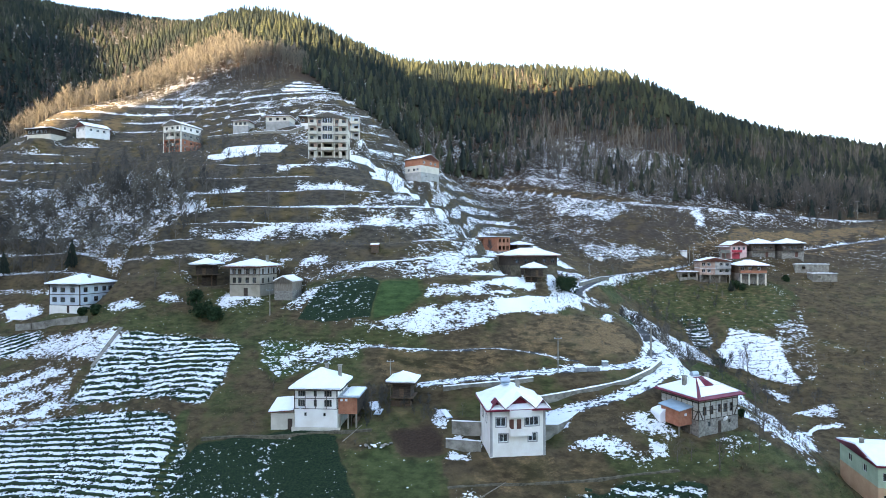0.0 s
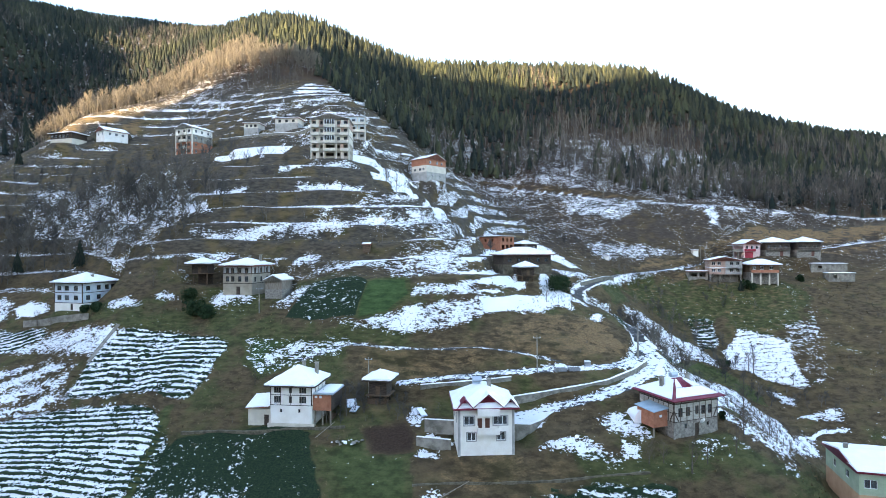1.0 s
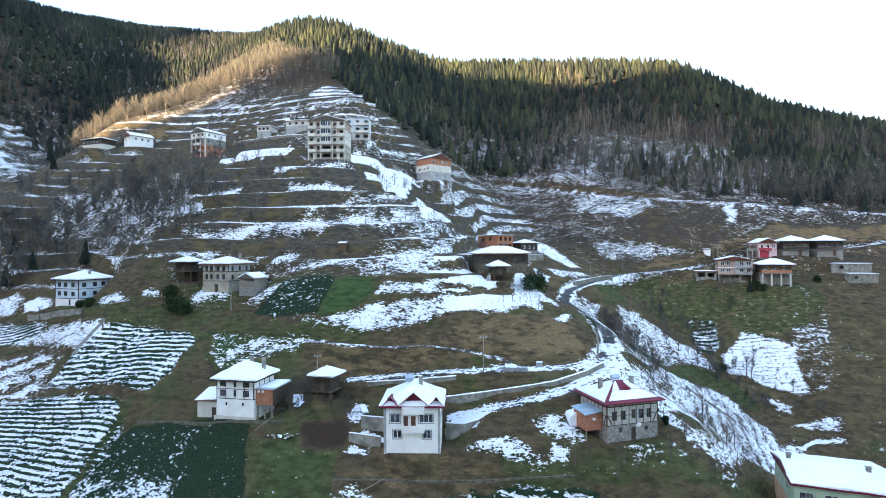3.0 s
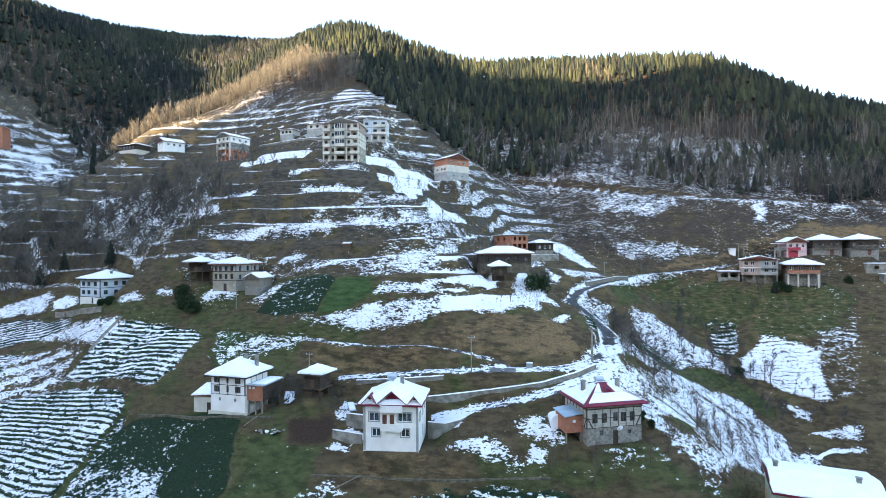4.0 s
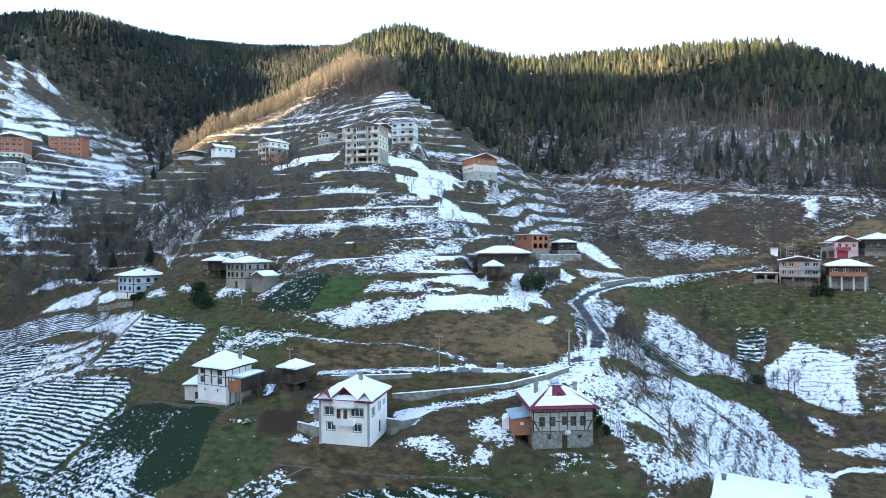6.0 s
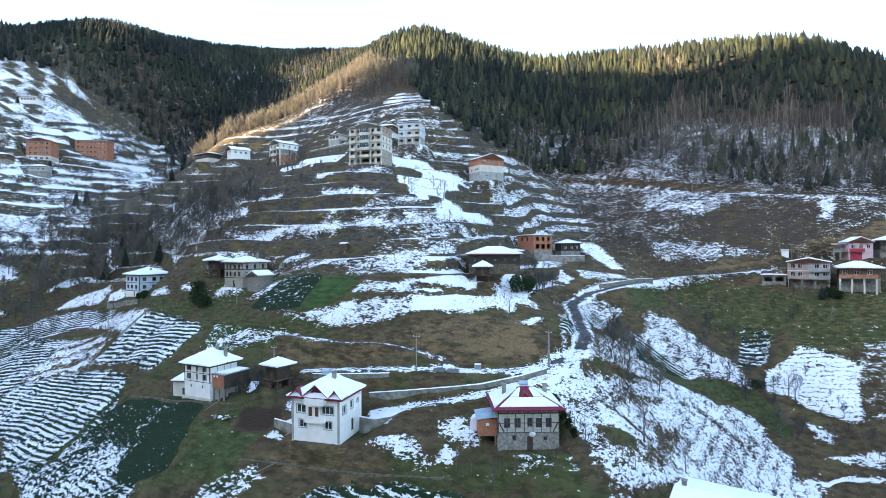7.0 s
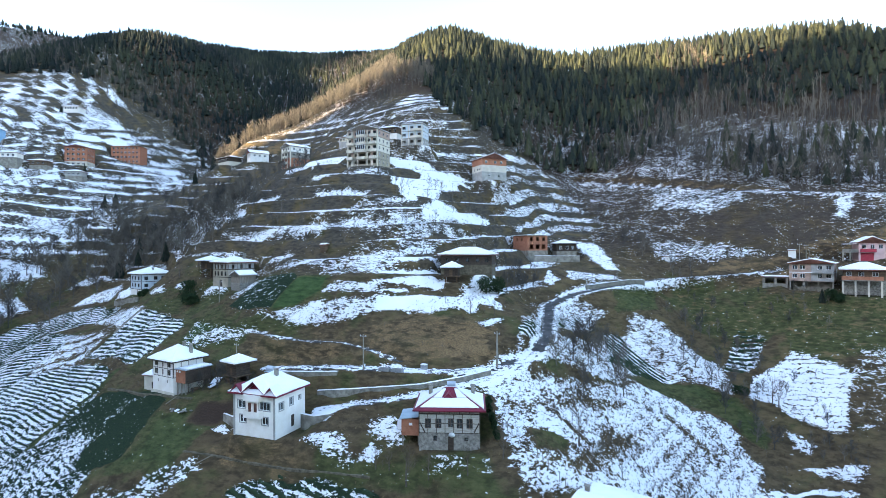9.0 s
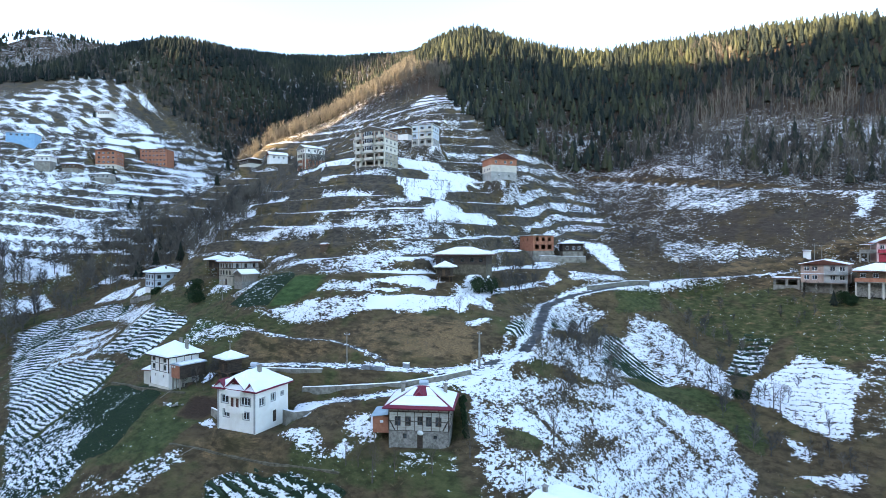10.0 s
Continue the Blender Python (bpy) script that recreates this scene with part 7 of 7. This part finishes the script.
def evergreen(x, y, wide, high, seed, label="dense dark evergreen bush"):
    rng = np.random.default_rng(seed)
    t = thing("evergreen_bush", label, "bush", x, y, ground_at(x, y) - 0.2)
    part("stem", box(-0.12, 0.12, -0.12, 0.12, 0, high * 0.5), "bark", t)
    lumps = [(rng.normal(0, wide * 0.22), rng.normal(0, wide * 0.22), high * rng.uniform(0.3, 0.8), rng.uniform(0.25, 0.42) * wide) for k in range(9)]
    v, f, tint = [], [], []
    for cx, cy, cz, r in lumps:
        for k in range(170):
            d = rng.normal(size=3)
            d /= np.linalg.norm(d)
            p = np.array((cx, cy, cz)) + d * r * rng.uniform(0.7, 1.05) * np.array((1, 1, 1.15))
            s, u = rng.normal(size=3) * 0.11, rng.normal(size=3) * 0.11
            i = len(v)
            v += [p - s, p + u, p + s, p - u]
            f.append((i, i + 1, i + 2, i + 3))
            tint += [rng.random()] * 4
    me = bpy.data.meshes.new("foliage")
    me.from_pydata([tuple(q) for q in v], [], f)
    me.attributes.new("tint", "FLOAT", "POINT").data.foreach_set("value", np.array(tint, np.float32))
    me.materials.append(MAT["bush_leaf"])
    ob = new("foliage", me)
    ob.parent = t
    return t


for _i, (_x, _y, _w, _h) in enumerate(((-54.4, 121.4, 3.6, 4.2), (-50.8, 120.2, 3.4, 3.4), (-57, 124, 3, 4.8), (32.0, 141.6, 4.6, 4.6), (34.5, 143.5, 4.0, 4.0), (-82.5, 126.5, 2, 1.8), (-86.5, 127.5, 2.2, 1.6), (-176, 256, 3.5, 3.5), (112, 207, 3, 3.2), (114, 205.5, 2.2, 2.4),
                                      (136, 214, 2.4, 2.6), (49.4, 101.4, 0.8, 2.4), (50.5, 99.8, 0.7, 2.6), (51.6, 98.2, 0.8, 2.3), (52.7, 96.6, 0.7, 2.5), (53.8, 95.0, 0.7, 2.0), (88.5, 172, 2.6, 2.4))):
    evergreen(_x, _y, _w, _h, 500 + _i)


def spruce_tree(x, y, high, seed):
    v, f = spruce_shape(np.random.default_rng(seed), 16, 9)
    t = thing("spruce_tree", "single dark spruce among bare trees", "tree", x, y, ground_at(x, y) - 0.1, seed * 40 % 360)
    b = bmesh.new()
    bmesh.ops.create_cone(b, cap_ends=True, segments=7, radius1=high * 0.018, radius2=0.02, depth=high * 0.9, matrix=Matrix.Translation((0, 0, high * 0.45)))
    part("trunk", b, "bark", t)
    me = bpy.data.meshes.new("crown")
    me.from_pydata([(p[0] * high * 1.1, p[1] * high * 1.1, p[2] * high) for p in v], [], [tuple(q) for q in f])
    me.attributes.new("tint", "FLOAT", "POINT").data.foreach_set("value", np.random.default_rng(seed).random(len(v)).astype(np.float32) * 0.4)
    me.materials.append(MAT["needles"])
    o = new("crown", me)
    o.parent = t


for _i, (_x, _y, _h) in enumerate(((-104, 149, 9), (-129, 146, 8), (-134, 150, 7), (-126, 152, 7.5), (-150, 168, 8), (-215, 190, 9), (-222, 200, 10), (-262, 205, 9), (-176.9, 262, 6), (-350, 236, 6), (110, 206, 5), (-200, 235, 9), (-80, 252, 5))):
    spruce_tree(_x, _y, _h, 700 + _i)


# ---- tea hedges: rounded rows of bushes ----
def tea_rows(outline, rowdir, gap, seed, wide=0.42, high=0.5, label="clipped rows of tea bushes dusted with snow"):
    a = radians(rowdir)
    ux, uy, nx, ny = math.cos(a), math.sin(a), -math.sin(a), math.cos(a)
    q = np.array(outline)
    us, ns = q @ np.array((ux, uy)), q @ np.array((nx, ny))
    prof = [(-1.0, -0.3), (-0.85, 0.55), (-0.3, 1.0), (0.3, 1.0), (0.85, 0.55), (1.0, -0.3)]
    V, Fc, base = [], [], 0
    for k in range(math.floor(ns.min() / gap) - 1, math.ceil(ns.max() / gap) + 2):
        u = np.arange(us.min(), us.max(), 0.55)
        n0 = np.full(len(u), gap * (k + 0.75))
        for it in range(2):
            x, y = u * ux + n0 * nx, u * uy + n0 * ny
            n0 = gap * (k + 0.75 - 0.3 * _fbm(x, y, 9, 41))
        x, y = u * ux + n0 * nx, u * uy + n0 * ny
        keep = (poly_mask(x, y, outline, 1.0) > 0.6) & (_fbm(x, y, 3.0, seed) > -0.12)
        for _line, _half in ROADS.values():
            keep &= line_near(x, y, _line)[0] > _half + 1.0
        z = land(x, y)
        r = wide * (1 + 0.35 * _fbm(x, y, 1.6, seed + 3))
        h = high * (1 + 0.35 * _fbm(x, y, 1.3, seed + 5))
        ring = np.stack([np.stack([x + nx * r * o, y + ny * r * o, z + h * t], -1) for o, t in prof], 1)
        idx = np.where(keep[:-1] & keep[1:])[0]
        V.append(ring.reshape(-1, 3))
        m = len(prof)
        for j in range(m - 1):
            Fc.append(np.stack([idx * m + j, (idx + 1) * m + j, (idx + 1) * m + j + 1, idx * m + j + 1], -1) + base)
        base += len(u) * m
    v, f = np.concatenate(V), np.concatenate(Fc)
    me = bpy.data.meshes.new("tea_rows")
    me.from_pydata([tuple(p) for p in v.tolist()], [], [tuple(p) for p in f.tolist()])
    me.polygons.foreach_set("use_smooth", np.ones(len(f), bool))
    me.materials.append(MAT["hedge"])
    return tagged(new("tea_rows", me), label, "tea plantation", kind="stuff")


for _k, (pts, soft, rowdir, rowgap, cover) in enumerate(FIELDS):
    if rowdir is not None and cover.get("tea", 0) > 0.4 and cover.get("row", 0) > 0.5:
        tea_rows(pts, rowdir, rowgap, 800 + _k, 0.24 * rowgap, 0.22 * rowgap)

# ---- yard things ----
for _x, _y, _z in ((33.5, 107.6, 0),):
    _t = thing("storage_box", "grey metal roadside box with snow on its lid", "box", _x, _y, ground_at(_x, _y))
    part("body", box(-0.6, 0.6, -0.4, 0.4, -0.2, 0.8, 0.04), "metal", _t)
    part("snow", box(-0.62, 0.62, -0.42, 0.42, 0.9, 1.05, 0.05), "snow", _t)
for _k in range(2):
    _t = thing("trough", "low dark metal trough lying in the snow", "trough", 27.5 + 2.6 * _k, 102.9 + 0.4 * _k, ground_at(27.5 + 2.6 * _k, 102.9) + 0.05, 8)
    _b = bmesh.new()
    for q in ((-1.1, 1.1, -0.5, -0.4, 0, 0.6), (-1.1, 1.1, 0.4, 0.5, 0, 0.6), (-1.1, -1.0, -0.4, 0.4, 0, 0.6), (1.0, 1.1, -0.4, 0.4, 0, 0.6), (-1.0, 1.0, -0.4, 0.4, 0, 0.1)):
        add_box(_b, *q)
    part("tub", _b, "metal", _t)
_t = thing("concrete_ramp", "straight pale concrete ramp running up between the plots", "ramp", -72.3, 115, ground_at(-72.3, 115) + 0.1)
_b = bmesh.new()
_n = 12
_r = []
for _k in range(_n + 1):
    _yy = -4 + 8.5 * _k / _n
    _zz = ground_at(-72.3 + 0.1 * _yy, 115 + _yy) - ground_at(-72.3, 115)
    _r.append([_b.verts.new((0.1 * _yy + s, _yy, _zz + dz)) for s, dz in ((-0.45, 0.1), (0.45, 0.1), (0.45, -0.5), (-0.45, -0.5))])
for _p, _q in zip(_r, _r[1:]):
    for _k in range(4):
        _b.faces.new((_p[_k], _p[(_k + 1) % 4], _q[(_k + 1) % 4], _q[_k]))
_b.faces.new(_r[0][::-1]), _b.faces.new(_r[-1])
bmesh.ops.recalc_face_normals(_b, faces=_b.faces[:])
part("slab", _b, "concrete", _t)


# ---- hazel shrubs planted in rows on the snowy slope ----
def hazel(seed):
    """A stool of thin shoots spreading from one root."""
    rng = np.random.default_rng(seed)
    v, f = [], []
    for k in range(16):
        a, lean, h = rng.random() * 6.283, rng.uniform(0.15, 0.8), rng.uniform(0.9, 1.7)
        base = np.array((rng.normal() * 0.12, rng.normal() * 0.12, -0.1))
        tip = base + np.array((lean * math.cos(a), lean * math.sin(a), h))
        mid = (base + tip) / 2 + np.array((0, 0, 0.15))
        for p, q, r in ((base, mid, 0.035), (mid, tip, 0.022), (mid, mid + np.array((rng.normal() * 0.3, rng.normal() * 0.3, 0.45)), 0.018)):
            i = len(v)
            v += [tuple(p + np.array((r, 0, 0))), tuple(p + np.array((-r * 0.5, r, 0))), tuple(p + np.array((-r * 0.5, -r, 0))), tuple(q)]
            f += [(i, i + 1, i + 3), (i + 1, i + 2, i + 3), (i + 2, i, i + 3)]
    me = bpy.data.meshes.new("hazel_shrub")
    me.from_pydata(v, [], f)
    me.materials.append(MAT["twig"])
    return tagged(new("hazel_shrub", me), "leafless hazel shrub of thin shoots on snow", "shrub", group="hazel shrubs planted in rows")


_rng2 = random.Random(9)
_first = [hazel(900 + k) for k in range(3)]
_used = 0
GROVE = [(67, 124), (74, 143), (86, 148.5), (94, 147.5), (91, 135), (82, 122), (75, 112)]
for _u in range(-14, 15):
    for _v in range(0, 22):
        _x = 70 + 2.7 * _u * 0.976 + 0.216 * (2.1 * _v) + _rng2.uniform(-0.35, 0.35)
        _y = 108 - 2.7 * _u * 0.216 + 0.976 * (2.1 * _v) + _rng2.uniform(-0.35, 0.35)
        if poly_mask(np.array([_x]), np.array([_y]), GROVE, 1.0)[0] < 0.5 or _rng2.random() < 0.12:
            continue
        _m = pose(_x, _y, ground_at(_x, _y), 0, 0, _rng2.uniform(0, 360))
        if _used < 3:
            _first[_used].matrix_basis = _m
        else:
            copy_thing(_first[_rng2.randrange(3)], _m)
        _used += 1


# ---- clutter round the granary and the yards ----
def firewood(x, y, yaw, wide, rows, label="stack of split firewood logs in the yard"):
    t = thing("firewood_stack", label, "firewood", x, y, ground_at(x, y) - 0.05, yaw)
    b = bmesh.new()
    bmesh.ops.create_cone(b, cap_ends=True, segments=7, radius1=0.11, radius2=0.10, depth=0.9, matrix=Matrix.Rotation(radians(90), 4, "X"))
    first = part("log", b, "warm_wood", t)
    first.location = (-wide / 2, 0, 0.12)
    rng = random.Random(int(x * 13 + y))
    for k in range(rows):
        for j in range(int(wide / 0.23)):
            if k == 0 and j == 0:
                continue
            o = first.copy()
            scene.collection.objects.link(o)
            o.parent = t
            o.location = (-wide / 2 + 0.23 * (j + 0.5 * (k % 2)), rng.uniform(-0.08, 0.08), 0.12 + 0.195 * k)
            o.rotation_euler = (0, rng.uniform(0, 6), rng.uniform(-0.06, 0.06))
    return t


firewood(-7.2, 96.3, -8, 2.2, 5, "stack of firewood under the stilted granary")
firewood(-5.2, 96.5, -8, 1.6, 4, "stack of firewood under the stilted granary")
firewood(-14.0, 93.4, 80, 2.0, 4)


def roof_sheet(x, y, yaw, tilt, wide, deep, label):
    t = thing("roofing_sheet", label, "metal sheet", x, y, ground_at(x, y) + 0.25, yaw)
    b = bmesh.new()
    n = 14
    for k in range(n):
        u0, u1 = -wide / 2 + wide * k / n, -wide / 2 + wide * (k + 1) / n
        z0, z1 = (0.0, 0.05) if k % 2 else (0.05, 0.0)
        p = [b.verts.new((u, v, z + v * math.tan(radians(tilt)) + h)) for h in (0.0, 0.012) for u, v, z in ((u0, -deep / 2, z0), (u1, -deep / 2, z1), (u1, deep / 2, z1), (u0, deep / 2, z0))]
        for f in ((3, 2, 1, 0), (4, 5, 6, 7), (0, 1, 5, 4), (2, 3, 7, 6)):
            b.faces.new([p[i] for i in f])
    s = part("sheet", b, "zinc", t)
    c = bmesh.new()
    add_box(c, -wide * 0.42, wide * 0.40, -deep * 0.4, deep * 0.42, 0.07, 0.15)
    for v in c.verts:
        v.co.z += v.co.y * math.tan(radians(tilt))
    part("snow", c, "snow", s)


for _x, _y, _a, _t, _w, _d in ((-11.3, 96.2, 20, 24, 1.9, 2.2), (-10.4, 94.6, -15, 18, 1.3, 1.8), (1.6, 95.6, 35, 22, 1.3, 2.4)):
    roof_sheet(_x, _y, _a, _t, _w, _d, "old corrugated sheet with snow lying between the yards")
_t = thing("yard_rubble", "low heap of grey stones and snow in the meadow", "rubble", -9.8, 86.8, ground_at(-9.8, 86.8))
_r3 = random.Random(4)
for _k in range(26):
    _b = bmesh.new()
    bmesh.ops.create_icosphere(_b, subdivisions=1, radius=_r3.uniform(0.15, 0.4))
    for _v in _b.verts:
        _v.co *= _r3.uniform(0.7, 1.2)
        _v.co.z *= 0.6
    bmesh.ops.translate(_b, verts=_b.verts[:], vec=(_r3.gauss(0, 1.0), _r3.gauss(0, 0.9), _r3.uniform(0, 0.15)))
    part("stone", _b, "stone" if _k % 3 else "snow", _t)
# fence of thin stakes along the field edge
for _k in range(16):
    _x, _y = 50.5 + 0.95 * _k, 99.5 - 0.35 * _k
    _t = thing("fence_stake", "thin grey wooden fence stake in the snow", "stake", _x, _y, ground_at(_x, _y) - 0.2, 0, "stakes of the field fence")
    _b = bmesh.new()
    bmesh.ops.create_cone(_b, cap_ends=True, segments=6, radius1=0.06, radius2=0.045, depth=1.7, matrix=Matrix.Rotation(_r3.uniform(-0.15, 0.15), 4, "X") @ Matrix.Translation((0, 0, 0.85)))
    part("shaft", _b, "grey_wood", _t)
# a small store under a white tarpaulin beside the old house
_t = thing("tarpaulin_shed", "small shed covered with a white tarpaulin, dark doorway", "shed", 38.9, 92.6, ground_at(38.9, 92.6) - 0.2, 15)
_b = bmesh.new()
_n = 9
_rings = []
for _y in (-1.3, 1.3):
    _rings.append([_b.verts.new((-1.3 * math.cos(math.pi * k / _n), _y + 0.06 * math.sin(3 * k), 0.7 + (0.95 + 0.12 * math.cos(5 * k + _y)) * math.sin(math.pi * k / _n))) for k in range(_n + 1)])
    _rings[-1].insert(0, _b.verts.new((-1.3, _y, -0.4)))
    _rings[-1].append(_b.verts.new((1.3, _y, -0.4)))
for _k in range(len(_rings[0]) - 1):
    _b.faces.new((_rings[0][_k], _rings[0][_k + 1], _rings[1][_k + 1], _rings[1][_k]))
_b.faces.new(_rings[0][::-1]), _b.faces.new(_rings[1])
bmesh.ops.recalc_face_normals(_b, faces=_b.faces[:])
part("tarpaulin", _b, "snow", _t)
part("doorway", box(0.1, 0.9, -1.42, -1.28, -0.1, 0.9), "dark_wood", _t)
